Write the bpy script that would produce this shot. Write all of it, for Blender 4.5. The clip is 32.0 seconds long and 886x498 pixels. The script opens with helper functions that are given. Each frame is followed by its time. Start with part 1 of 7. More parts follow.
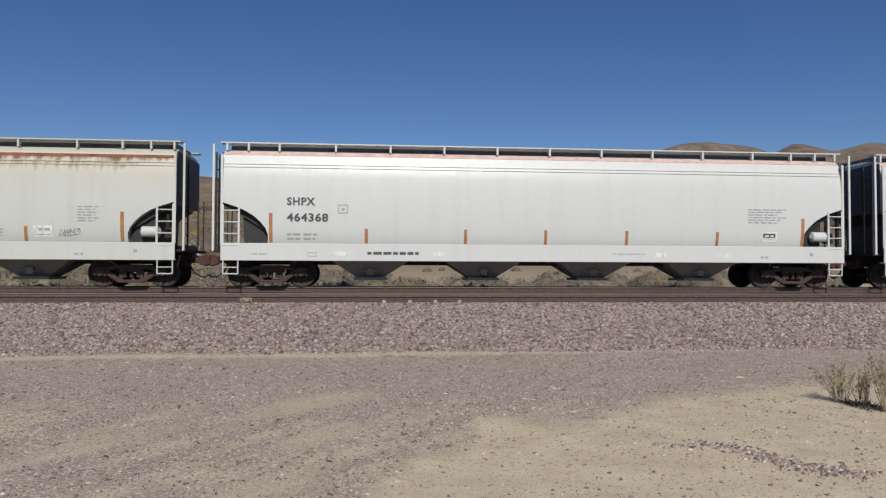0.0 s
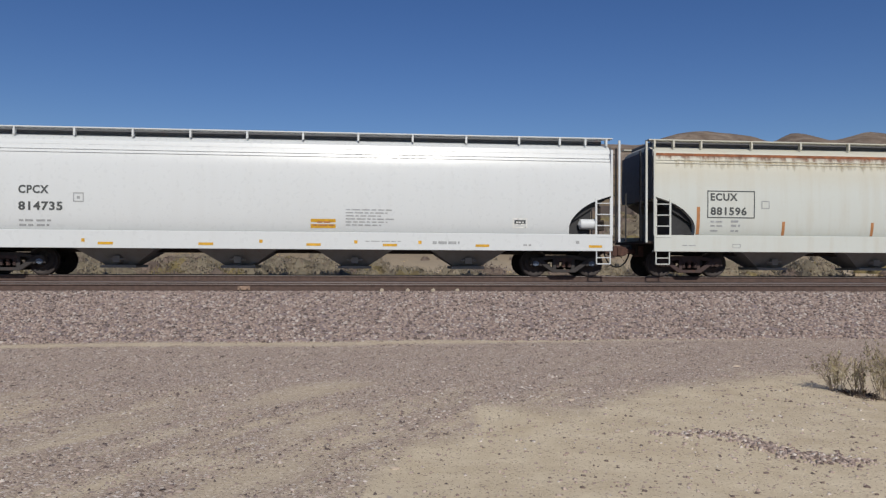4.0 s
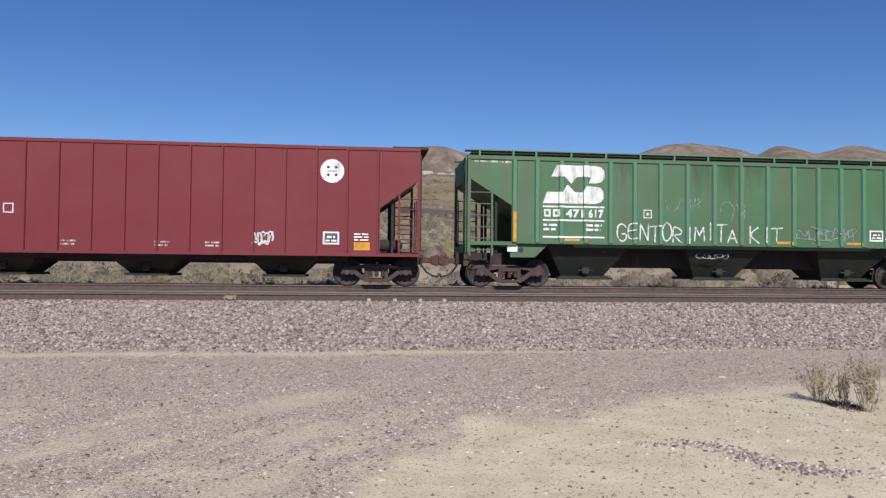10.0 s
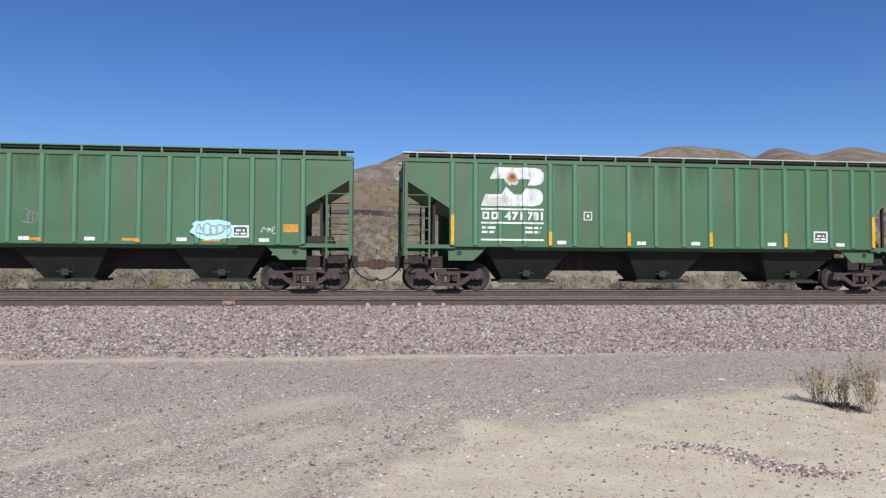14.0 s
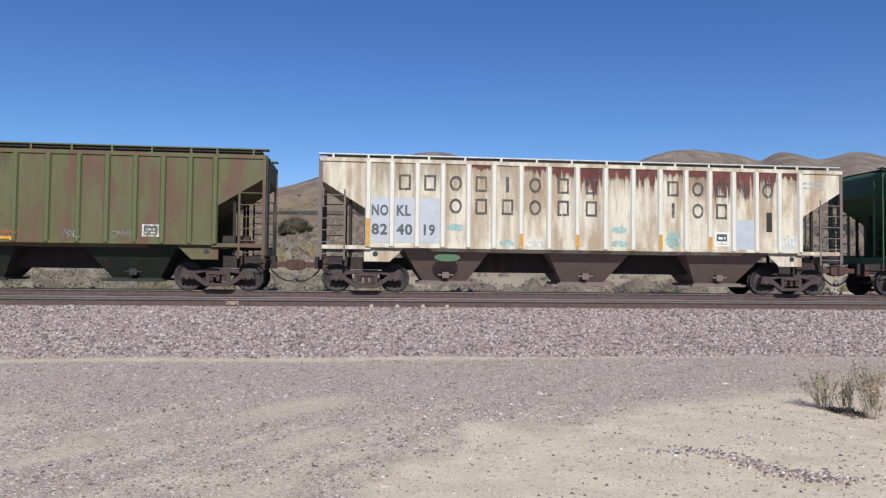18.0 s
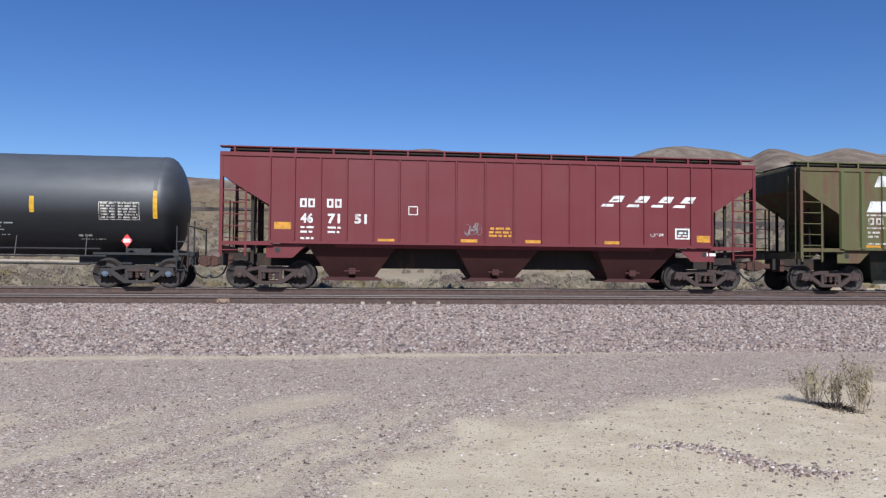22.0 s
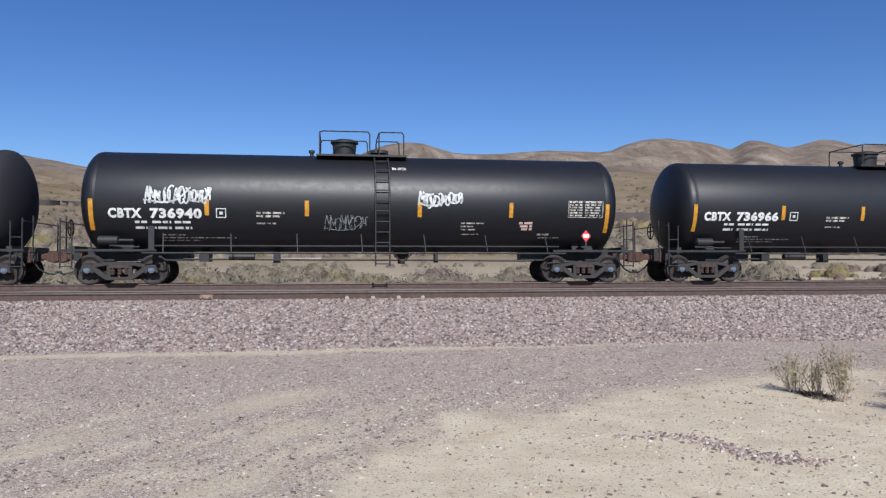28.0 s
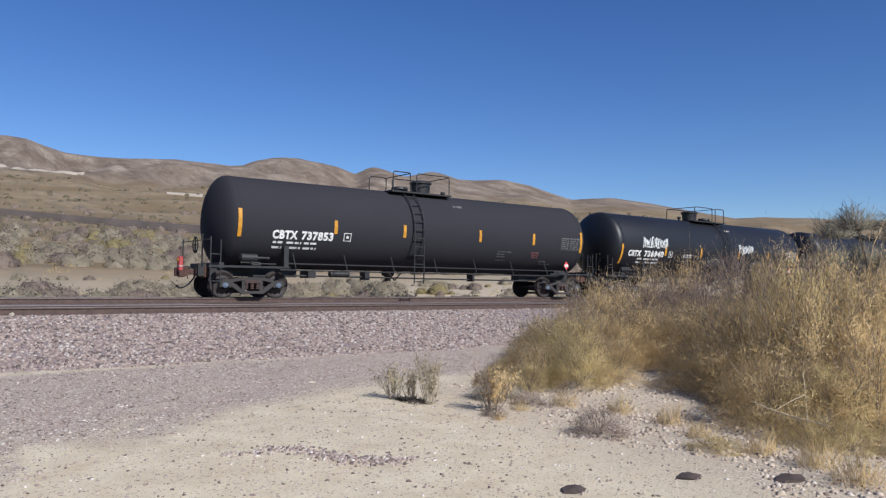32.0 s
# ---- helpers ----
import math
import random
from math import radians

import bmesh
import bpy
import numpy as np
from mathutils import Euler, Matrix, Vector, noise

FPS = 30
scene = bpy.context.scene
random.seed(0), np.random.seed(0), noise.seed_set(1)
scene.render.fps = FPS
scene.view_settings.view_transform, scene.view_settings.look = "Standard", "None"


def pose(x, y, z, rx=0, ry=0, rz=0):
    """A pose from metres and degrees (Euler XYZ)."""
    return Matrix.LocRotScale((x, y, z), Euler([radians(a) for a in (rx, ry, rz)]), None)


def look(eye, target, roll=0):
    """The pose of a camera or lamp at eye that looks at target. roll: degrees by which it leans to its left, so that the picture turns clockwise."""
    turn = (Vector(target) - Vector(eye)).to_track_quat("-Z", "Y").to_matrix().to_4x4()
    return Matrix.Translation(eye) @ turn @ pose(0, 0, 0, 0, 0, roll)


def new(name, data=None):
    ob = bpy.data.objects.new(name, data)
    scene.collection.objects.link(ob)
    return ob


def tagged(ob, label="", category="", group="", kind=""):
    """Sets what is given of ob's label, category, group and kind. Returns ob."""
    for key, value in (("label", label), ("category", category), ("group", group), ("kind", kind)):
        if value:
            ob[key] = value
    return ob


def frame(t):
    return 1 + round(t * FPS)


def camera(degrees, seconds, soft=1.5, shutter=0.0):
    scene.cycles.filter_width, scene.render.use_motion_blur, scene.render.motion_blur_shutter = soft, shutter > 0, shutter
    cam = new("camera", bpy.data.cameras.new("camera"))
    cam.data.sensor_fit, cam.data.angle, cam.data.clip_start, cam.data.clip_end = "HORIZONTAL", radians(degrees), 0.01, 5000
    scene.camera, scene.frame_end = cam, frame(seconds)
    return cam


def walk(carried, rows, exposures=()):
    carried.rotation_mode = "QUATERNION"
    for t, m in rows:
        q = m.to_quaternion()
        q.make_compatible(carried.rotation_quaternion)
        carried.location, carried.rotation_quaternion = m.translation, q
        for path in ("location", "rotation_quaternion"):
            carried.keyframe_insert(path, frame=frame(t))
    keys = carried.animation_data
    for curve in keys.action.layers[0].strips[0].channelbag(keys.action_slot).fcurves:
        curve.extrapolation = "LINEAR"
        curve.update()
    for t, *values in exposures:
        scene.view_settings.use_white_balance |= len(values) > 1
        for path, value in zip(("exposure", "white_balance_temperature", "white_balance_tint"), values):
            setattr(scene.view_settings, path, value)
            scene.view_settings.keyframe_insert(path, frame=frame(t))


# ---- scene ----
cam = camera(61.77, 32.0, soft=1.3)
# seconds, x, y, yaw, pitch, roll; the track runs along x, the eye stands 1.6 m over the road
PATH = (
    (0, 0.000, 0.000, -5.46, 1.70, -0.20),
    (0.5, 0.000, 0.000, -5.60, 1.48, -0.37),
    (1, 0.000, 0.000, -5.66, 1.29, -0.18),
    (1.5, 0.000, 0.000, -5.65, 1.11, -0.05),
    (2, 0.000, 0.000, -5.66, 1.08, -0.13),
    (2.5, 0.000, 0.000, -5.69, 1.02, 0.00),
    (3, 0.000, 0.000, -5.67, 0.89, -0.14),
    (3.5, 0.000, 0.000, -5.59, 0.78, -0.30),
    (5.5, 0.000, 0.000, -5.85, 1.10, -0.34),
    (6, 0.000, 0.000, -6.12, 1.02, -0.62),
    (6.5, 0.000, 0.000, -6.24, 0.84, -0.40),
    (7, 0.000, 0.000, -6.38, 0.87, -0.16),
    (7.5, 0.000, 0.000, -6.43, 1.12, -0.20),
    (8, 0.000, 0.000, -6.27, 1.34, -0.24),
    (8.5, 0.000, 0.000, -6.23, 1.46, -0.62),
    (9, 0.000, 0.000, -6.33, 1.51, -0.64),
    (9.5, 0.000, 0.000, -6.44, 1.56, -0.66),
    (10, 0.000, 0.000, -6.60, 1.62, -0.54),
    (10.5, 0.000, 0.000, -6.63, 1.68, -0.38),
    (11, 0.000, 0.000, -6.43, 1.73, -0.24),
    (11.5, 0.000, 0.000, -6.49, 1.79, -0.17),
    (12, 0.000, 0.000, -6.55, 1.88, -0.09),
    (12.5, 0.000, 0.000, -6.59, 1.92, -0.28),
    (13, 0.000, 0.000, -6.58, 1.92, -0.30),
    (13.5, 0.000, 0.000, -6.66, 1.91, -0.27),
    (14, 0.000, 0.000, -6.70, 1.93, -0.19),
    (14.5, 0.000, 0.000, -6.61, 1.92, -0.62),
    (16.5, 0.000, 0.000, -6.44, 1.91, -0.62),
    (17, 0.000, 0.000, -6.46, 1.95, -0.69),
    (17.5, 0.000, 0.000, -6.45, 1.99, -0.67),
    (18, 0.000, 0.000, -6.41, 2.08, -0.60),
    (18.5, 0.000, 0.000, -6.41, 2.35, -0.46),
    (19, 0.000, 0.000, -6.80, 2.45, -0.32),
    (19.5, 0.000, 0.000, -7.00, 2.17, -0.26),
    (20, 0.000, 0.000, -7.15, 2.01, -0.54),
    (20.5, 0.000, 0.000, -7.17, 1.92, -0.36),
    (21, 0.000, 0.000, -7.13, 1.88, -0.26),
    (21.5, 0.000, 0.000, -7.06, 1.88, -0.42),
    (22, 0.000, 0.000, -7.08, 1.84, -0.45),
    (22.5, 0.000, 0.000, -7.13, 1.76, -0.34),
    (23, 0.000, 0.000, -7.64, 1.68, -0.35),
    (23.5, 0.000, 0.000, -7.82, 1.65, -0.29),
    (24, 0.000, 0.000, -7.90, 1.59, -0.20),
    (24.5, 0.000, 0.000, -7.97, 1.37, -0.39),
    (26.5, 0.000, 0.000, -8.16, 1.48, -0.09),
    (27, 0.000, 0.000, -8.23, 1.45, 0.16),
    (27.5, 0.000, 0.000, -8.28, 1.36, 0.21),
    (28, 0.000, 0.000, -8.30, 1.36, 0.09),
    (28.5, 0.000, 0.000, -8.29, 1.41, -0.14),
    (29, 0.000, 0.000, -8.36, 1.55, -0.06),
    (29.5, 0.000, 0.000, -8.41, 1.84, -0.19),
    (30, 0.000, 0.000, -8.48, 2.08, -0.07),
    (30.5, 0.000, 0.000, -9.18, 2.24, -0.47),
    (31, 0.031, -0.035, -15.80, 2.49, -0.85),
    (31.5, 0.092, -0.048, -26.76, 2.62, -0.73),
    (32, 0.110, -0.086, -36.50, 2.73, -0.66),
)
walk(cam, [(t, pose(x, y, 1.6, 90 + p, r, a)) for t, x, y, a, p, r in PATH],
     [(0, -0.08, 6500, 10), (6.0, -0.10, 6500, 10), (6.5, 0.06, 6480, 10), (7.0, 0.32, 6450, 10), (8.0, 0.39, 6400, 10), (9.0, 0.39, 6300, 10), (13.0, 0.41, 6000, 10), (24.0, 0.43, 5900, 10), (28.0, 0.44, 5930, 10), (32.0, 0.45, 5960, 10)])

# ---- light ----
SUN_EL = 38.0
world = bpy.data.worlds.new("world")
scene.world = world
world.use_nodes = True
wn = world.node_tree
sky = wn.nodes.new("ShaderNodeTexSky")
sky.sky_type = "NISHITA"
sky.sun_disc = False
sky.sun_elevation = radians(SUN_EL)
sky.sun_rotation = radians(180 - 2)
sky.air_density, sky.dust_density, sky.ozone_density = 1.0, 0.15, 3.2
sky.altitude = 900
sat = wn.nodes.new("ShaderNodeHueSaturation")
sat.inputs["Hue"].default_value, sat.inputs["Saturation"].default_value = 0.513, 1.22
wn.links.new(sky.outputs[0], sat.inputs["Color"])
wn.links.new(sat.outputs[0], wn.nodes["Background"].inputs[0])
wn.nodes["Background"].inputs[1].default_value = 0.072
sun = new("sun", bpy.data.lights.new("sun", "SUN"))
sun.data.energy, sun.data.angle, sun.data.color = 4.3, radians(0.55), (1.0, 0.95, 0.87)
sun.matrix_world = look((1.2, -30, 30 * math.tan(radians(SUN_EL))), (0, 0, 0))


# ---- materials ----
def mat_nodes(name, rough=0.6, metal=0.0):
    m = bpy.data.materials.new(name)
    m.use_nodes = True
    nt = m.node_tree
    b = nt.nodes["Principled BSDF"]
    b.inputs["Roughness"].default_value = rough
    b.inputs["Metallic"].default_value = metal
    return m, nt, b


def tex_noise(nt, scale, detail=4.0, stretch=(1, 1, 1), coord="Object", rough=0.55):
    tc = nt.nodes.new("ShaderNodeTexCoord")
    mp = nt.nodes.new("ShaderNodeMapping")
    mp.inputs["Scale"].default_value = stretch
    n = nt.nodes.new("ShaderNodeTexNoise")
    n.inputs["Scale"].default_value, n.inputs["Detail"].default_value, n.inputs["Roughness"].default_value = scale, detail, rough
    nt.links.new(tc.outputs[coord], mp.inputs[0])
    nt.links.new(mp.outputs[0], n.inputs[0])
    return n.outputs[0]


def ramp(nt, src, lo, hi, a=0.0, b=1.0):
    r = nt.nodes.new("ShaderNodeMapRange")
    r.inputs[1].default_value, r.inputs[2].default_value, r.inputs[3].default_value, r.inputs[4].default_value = lo, hi, a, b
    nt.links.new(src, r.inputs[0])
    return r.outputs[0]


def mix(nt, fac, a, b):
    m = nt.nodes.new("ShaderNodeMix")
    m.data_type = "RGBA"
    for k, v in ((0, fac), (6, a), (7, b)):
        if isinstance(v, (int, float)):
            m.inputs[k].default_value = v
        elif isinstance(v, tuple):
            m.inputs[k].default_value = (*v[:3], 1)
        else:
            nt.links.new(v, m.inputs[k])
    return m.outputs[2]


def math_op(nt, op, a, b):
    m = nt.nodes.new("ShaderNodeMath")
    m.operation = op
    for k, v in ((0, a), (1, b)):
        if isinstance(v, (int, float)):
            m.inputs[k].default_value = v
        else:
            nt.links.new(v, m.inputs[k])
    return m.outputs[0]


def bump(nt, b, height, strength=0.3, dist=0.02):
    n = nt.nodes.new("ShaderNodeBump")
    n.inputs["Strength"].default_value, n.inputs["Distance"].default_value = strength, dist
    nt.links.new(height, n.inputs["Height"])
    nt.links.new(n.outputs[0], b.inputs["Normal"])


def height_band(nt, z0, z1, coord="Object"):
    tc = nt.nodes.new("ShaderNodeTexCoord")
    sp = nt.nodes.new("ShaderNodeSeparateXYZ")
    nt.links.new(tc.outputs[coord], sp.inputs[0])
    return ramp(nt, sp.outputs[2], z0, z1)


def paint(name, col, rough=0.45, grime=(0.12, 0.09, 0.07), amount=0.35, streak=0.25, rust=0.0, fade=0.15, spec=0.35, dent=0.25, vary=0.1, blotch=None, stain_sheen=None):
    """Weathered car paint: broad fading, vertical dirt streaks, specks of rust."""
    m, nt, b = mat_nodes(name, rough)
    broad = tex_noise(nt, 0.45, 3, (1, 1, 1.6))
    fine = tex_noise(nt, 7.0, 5)
    st = tex_noise(nt, 2.2, 4, (1.6, 1.6, 0.16))
    c = mix(nt, ramp(nt, broad, 0.35, 0.7, 0, fade), col, tuple(min(1, x * 0.75 + 0.18) for x in col))
    c = mix(nt, ramp(nt, st, 0.48, 0.8, 0, streak), c, grime)
    c = mix(nt, ramp(nt, fine, 0.56, 0.8, 0, amount * 0.6), c, grime)
    # tone above a height: stain on white, dust with painted sky sheen on tank
    if stain_sheen:
        c = mix(nt, math_op(nt, "MULTIPLY", height_band(nt, stain_sheen[0], stain_sheen[1]), ramp(nt, tex_noise(nt, 1.4, 5, (0.5, 1, 1.6)), 0.3, 0.62, stain_sheen[3] * 0.7, stain_sheen[3])), c, stain_sheen[2])
    if blotch:
        bl = tex_noise(nt, 1.15, 5, (1.7, 1.7, 0.42), rough=0.62)
        c = mix(nt, ramp(nt, bl, 0.45, 0.60, 0, 0.88), c, blotch)
    if rust:
        r1 = tex_noise(nt, 1.3, 6, (1.2, 1.2, 0.5), rough=0.7)
        c = mix(nt, ramp(nt, r1, 0.60 - 0.25 * rust, 0.72, 0, min(1, 0.3 + rust)), c, (0.16, 0.055, 0.025))
    nt.links.new(c, b.inputs["Base Color"])
    nt.links.new(ramp(nt, fine, 0.3, 0.75, rough - vary * 0.6, rough + vary), b.inputs["Roughness"])
    b.inputs["Specular IOR Level"].default_value = spec
    if dent:
        bump(nt, b, tex_noise(nt, 1.1, 2), dent, 0.03)
    return m


def plain(name, col, rough=0.6, metal=0.0, var=0.25, scale=6.0):
    m, nt, b = mat_nodes(name, rough, metal)
    n = tex_noise(nt, scale, 5)
    nt.links.new(mix(nt, ramp(nt, n, 0.3, 0.75), tuple(x * (1 - var) for x in col), tuple(min(1, x * (1 + var)) for x in col)), b.inputs["Base Color"])
    return m


def worn(name, col, keep=0.5, scale=5.0, rough=0.7, stretch=(1.6, 1.6, 0.5)):
    """Old paint or stain that has flaked away in patches, down to what lies below."""
    m, nt, b = mat_nodes(name, rough)
    n = tex_noise(nt, scale, 6, stretch, rough=0.7)
    nt.links.new(mix(nt, ramp(nt, tex_noise(nt, 3.0, 4), 0.3, 0.75), tuple(x * 0.8 for x in col), tuple(min(1, x * 1.15) for x in col)), b.inputs["Base Color"])
    nt.links.new(ramp(nt, n, keep - 0.12, keep + 0.12, 1.0, 0.12), b.inputs["Alpha"])
    return m


def rust_curtain(name, col, most=0.92):
    """Rust that is thick at the top of its panel and frays out downwards."""
    m, nt, b = mat_nodes(name, 0.85)
    up = height_band(nt, 0.0, 1.0, "Generated")
    n = tex_noise(nt, 2.6, 7, (2.2, 2.2, 0.22), rough=0.65)
    f = math_op(nt, "ADD", up, math_op(nt, "MULTIPLY", math_op(nt, "SUBTRACT", n, 0.5), 2.6))
    nt.links.new(mix(nt, ramp(nt, tex_noise(nt, 4.0, 5), 0.3, 0.7), tuple(x * 0.7 for x in col), tuple(x * 1.4 for x in col)), b.inputs["Base Color"])
    nt.links.new(ramp(nt, f, 0.42, 0.72 if most > 0.9 else 1.1, 0.0, most), b.inputs["Alpha"])
    return m


M = {}
M["white"] = paint("white_paint", (0.54, 0.555, 0.54), 0.38, (0.30, 0.26, 0.22), 0.15, 0.12, 0.0, 0.05)
M["white_clean"] = paint("clean_white_paint", (0.55, 0.57, 0.57), 0.3, (0.35, 0.32, 0.28), 0.10, 0.06, 0.0, 0.03)
M["white_old"] = paint("aged_white_paint", (0.49, 0.51, 0.475), 0.5, (0.36, 0.28, 0.17), 0.15, 0.2, 0.0, 0.05, stain_sheen=(2.8, 3.5, (0.44, 0.39, 0.27), 0.42))
M["red"] = paint("oxide_red_paint", (0.098, 0.0080, 0.0138), 0.55, (0.07, 0.016, 0.017), 0.15, 0.10, 0.0, 0.01, 0.2)
M["red_faded"] = paint("faded_red_paint", (0.130, 0.022, 0.027), 0.55, (0.13, 0.05, 0.042), 0.3, 0.25, 0.0, 0.06, 0.25)
M["red_mid"] = paint("worn_oxide_red_paint", (0.145, 0.024, 0.029), 0.5, (0.12, 0.05, 0.04), 0.2, 0.15, 0.0, 0.05, 0.2)
M["green"] = paint("cascade_green_paint", (0.050, 0.118, 0.053), 0.55, (0.10, 0.08, 0.05), 0.55, 0.7, 0.0, 0.12)
M["olive"] = paint("rusty_olive_paint", (0.086, 0.084, 0.030), 0.65, (0.085, 0.042, 0.027), 0.4, 0.5, 0.0, 0.06, blotch=(0.102, 0.050, 0.031))
M["cream"] = paint("rusted_cream_paint", (0.53, 0.475, 0.36), 0.6, (0.17, 0.105, 0.06), 0.5, 0.7, 0.0, 0.02, blotch=(0.29, 0.205, 0.125))
# paler green for ribs and walkway posts than for the panels
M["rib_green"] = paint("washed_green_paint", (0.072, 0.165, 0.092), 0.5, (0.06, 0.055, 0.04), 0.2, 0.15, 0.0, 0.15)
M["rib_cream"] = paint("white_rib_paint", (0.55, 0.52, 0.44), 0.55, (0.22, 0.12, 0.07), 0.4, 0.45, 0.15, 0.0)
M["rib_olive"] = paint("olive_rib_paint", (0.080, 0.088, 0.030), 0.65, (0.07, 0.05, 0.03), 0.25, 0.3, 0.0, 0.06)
M["tank_black"] = paint("tank_black_enamel", (0.0075, 0.008, 0.0105), 0.47, (0.018, 0.017, 0.016), 0.06, 0.08, 0.0, 0.01, 0.45, 0.0, 0.04)
# paler upper half: dust, with the sky's sheen put into the colour
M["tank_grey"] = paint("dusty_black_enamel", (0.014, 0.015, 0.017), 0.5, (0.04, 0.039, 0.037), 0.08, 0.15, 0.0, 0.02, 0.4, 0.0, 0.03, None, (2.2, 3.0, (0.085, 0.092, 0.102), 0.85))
M["tank_matt"] = paint("matt_black_enamel", (0.0275, 0.0270, 0.0315), 0.85, (0.03, 0.028, 0.027), 0.06, 0.06, 0.0, 0.01, 0.12, 0.0, 0.02)
M["under"] = paint("grimy_underframe", (0.028, 0.022, 0.019), 0.85, (0.06, 0.04, 0.03), 0.5, 0.3, 0.1, 0.0)
M["truck"] = paint("rusty_cast_steel", (0.052, 0.034, 0.031), 0.85, (0.035, 0.025, 0.022), 0.6, 0.2, 0.15, 0.03)
M["truck_grey"] = paint("grey_cast_steel", (0.034, 0.030, 0.029), 0.8, (0.03, 0.027, 0.024), 0.6, 0.2, 0.05, 0.04)
M["wheel"] = plain("wheel_steel", (0.030, 0.023, 0.021), 0.7, 0.2, 0.4, 9)
M["cap"] = plain("blue_bearing_cap", (0.10, 0.13, 0.18), 0.6, 0.0, 0.3, 20)
M["cap_rust"] = plain("rusty_bearing_cap", (0.065, 0.042, 0.036), 0.8, 0.0, 0.3, 20)
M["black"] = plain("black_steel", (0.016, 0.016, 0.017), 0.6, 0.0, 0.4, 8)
M["coupler"] = plain("rusty_coupler", (0.075, 0.036, 0.027), 0.85, 0.1, 0.4, 12)
M["yellow"] = plain("yellow_reflector", (0.55, 0.30, 0.014), 0.5, 0.0, 0.25, 9)
M["orange"] = plain("orange_reflector", (0.49, 0.225, 0.014), 0.55, 0.0, 0.3, 9)
M["dull_orange"] = plain("faded_orange_reflector", (0.36, 0.16, 0.06), 0.7, 0.0, 0.25, 9)
M["letter_white"] = worn("white_lettering", (0.66, 0.66, 0.63), 0.66, 4.0)
M["letter_worn"] = worn("worn_white_lettering", (0.55, 0.51, 0.45), 0.52, 6.0)
M["letter_dark"] = plain("dark_grey_lettering", (0.06, 0.065, 0.065), 0.6, 0.0, 0.2, 9)
M["letter_grey"] = plain("faded_grey_lettering", (0.30, 0.31, 0.31), 0.6, 0.0, 0.2, 9)
M["letter_yellow"] = plain("yellow_lettering", (0.50, 0.30, 0.025), 0.5, 0.0, 0.1, 9)
M["spray_white"] = worn("white_spray_paint", (0.56, 0.57, 0.55), 0.58, 7.0, 0.6, (1, 1, 1))
M["spray_grey"] = worn("faded_spray_paint", (0.24, 0.26, 0.26), 0.52, 7.0, 0.7, (1, 1, 1))
M["spray_orange"] = worn("orange_spray_paint", (0.36, 0.13, 0.045), 0.52, 6.0, 0.6, (1, 1, 1))
M["spray_cyan"] = plain("pale_blue_spray_paint", (0.38, 0.68, 0.80), 0.6, 0.0, 0.15, 7)
M["red_sign"] = plain("red_placard", (0.62, 0.05, 0.05), 0.5, 0.0, 0.15, 9)
M["marker_red"] = plain("faded_red_casing", (0.36, 0.045, 0.045), 0.55, 0.0, 0.2, 9)
M["pink"] = plain("primer_pink_band", (0.60, 0.42, 0.37), 0.6, 0.0, 0.2, 5)
M["rust"] = plain("rust_stain", (0.21, 0.075, 0.03), 0.85, 0.0, 0.45, 3)
M["rail_side"] = plain("rusty_rail_web", (0.085, 0.055, 0.045), 0.85, 0.1, 0.3, 8)
M["rail_top"] = plain("polished_rail_head", (0.14, 0.125, 0.12), 0.6, 0.6, 0.1, 8)
M["repaint"] = plain("pale_grey_repaint", (0.36, 0.37, 0.38), 0.6, 0.0, 0.08, 4)
M["turquoise"] = worn("turquoise_paint_remains", (0.27, 0.45, 0.42), 0.5, 5.0, 0.7, (1, 1, 1))
M["curtain"] = rust_curtain("rust_curtain", (0.105, 0.030, 0.022))
M["curtain_light"] = rust_curtain("brown_stain_curtain", (0.24, 0.16, 0.08), 0.45)
M["emblem"] = worn("worn_emblem_white", (0.60, 0.60, 0.57), 0.62, 2.5)
# paler than the red paint: a sun glint painted on the lap
M["lap"] = plain("bright_plate_edge", (0.26, 0.15, 0.14), 0.5, 0.0, 0.4, 4)
M["splice"] = plain("pale_rusty_plate", (0.24, 0.165, 0.12), 0.85, 0.1, 0.5, 9)
M["straw_wood"] = plain("bleached_branch", (0.52, 0.42, 0.27), 0.8, 0.0, 0.2, 20)
M["dark_wood"] = plain("dark_weathered_wood", (0.07, 0.048, 0.04), 0.9, 0.0, 0.4, 14)
M["pale_dirt"] = plain("pale_dirt", (0.40, 0.34, 0.265), 0.95, 0.0, 0.15, 0.05)
M["ballast_bed_dark"] = plain("dark_far_ballast", (0.085, 0.066, 0.055), 0.95, 0.0, 0.25, 0.1)


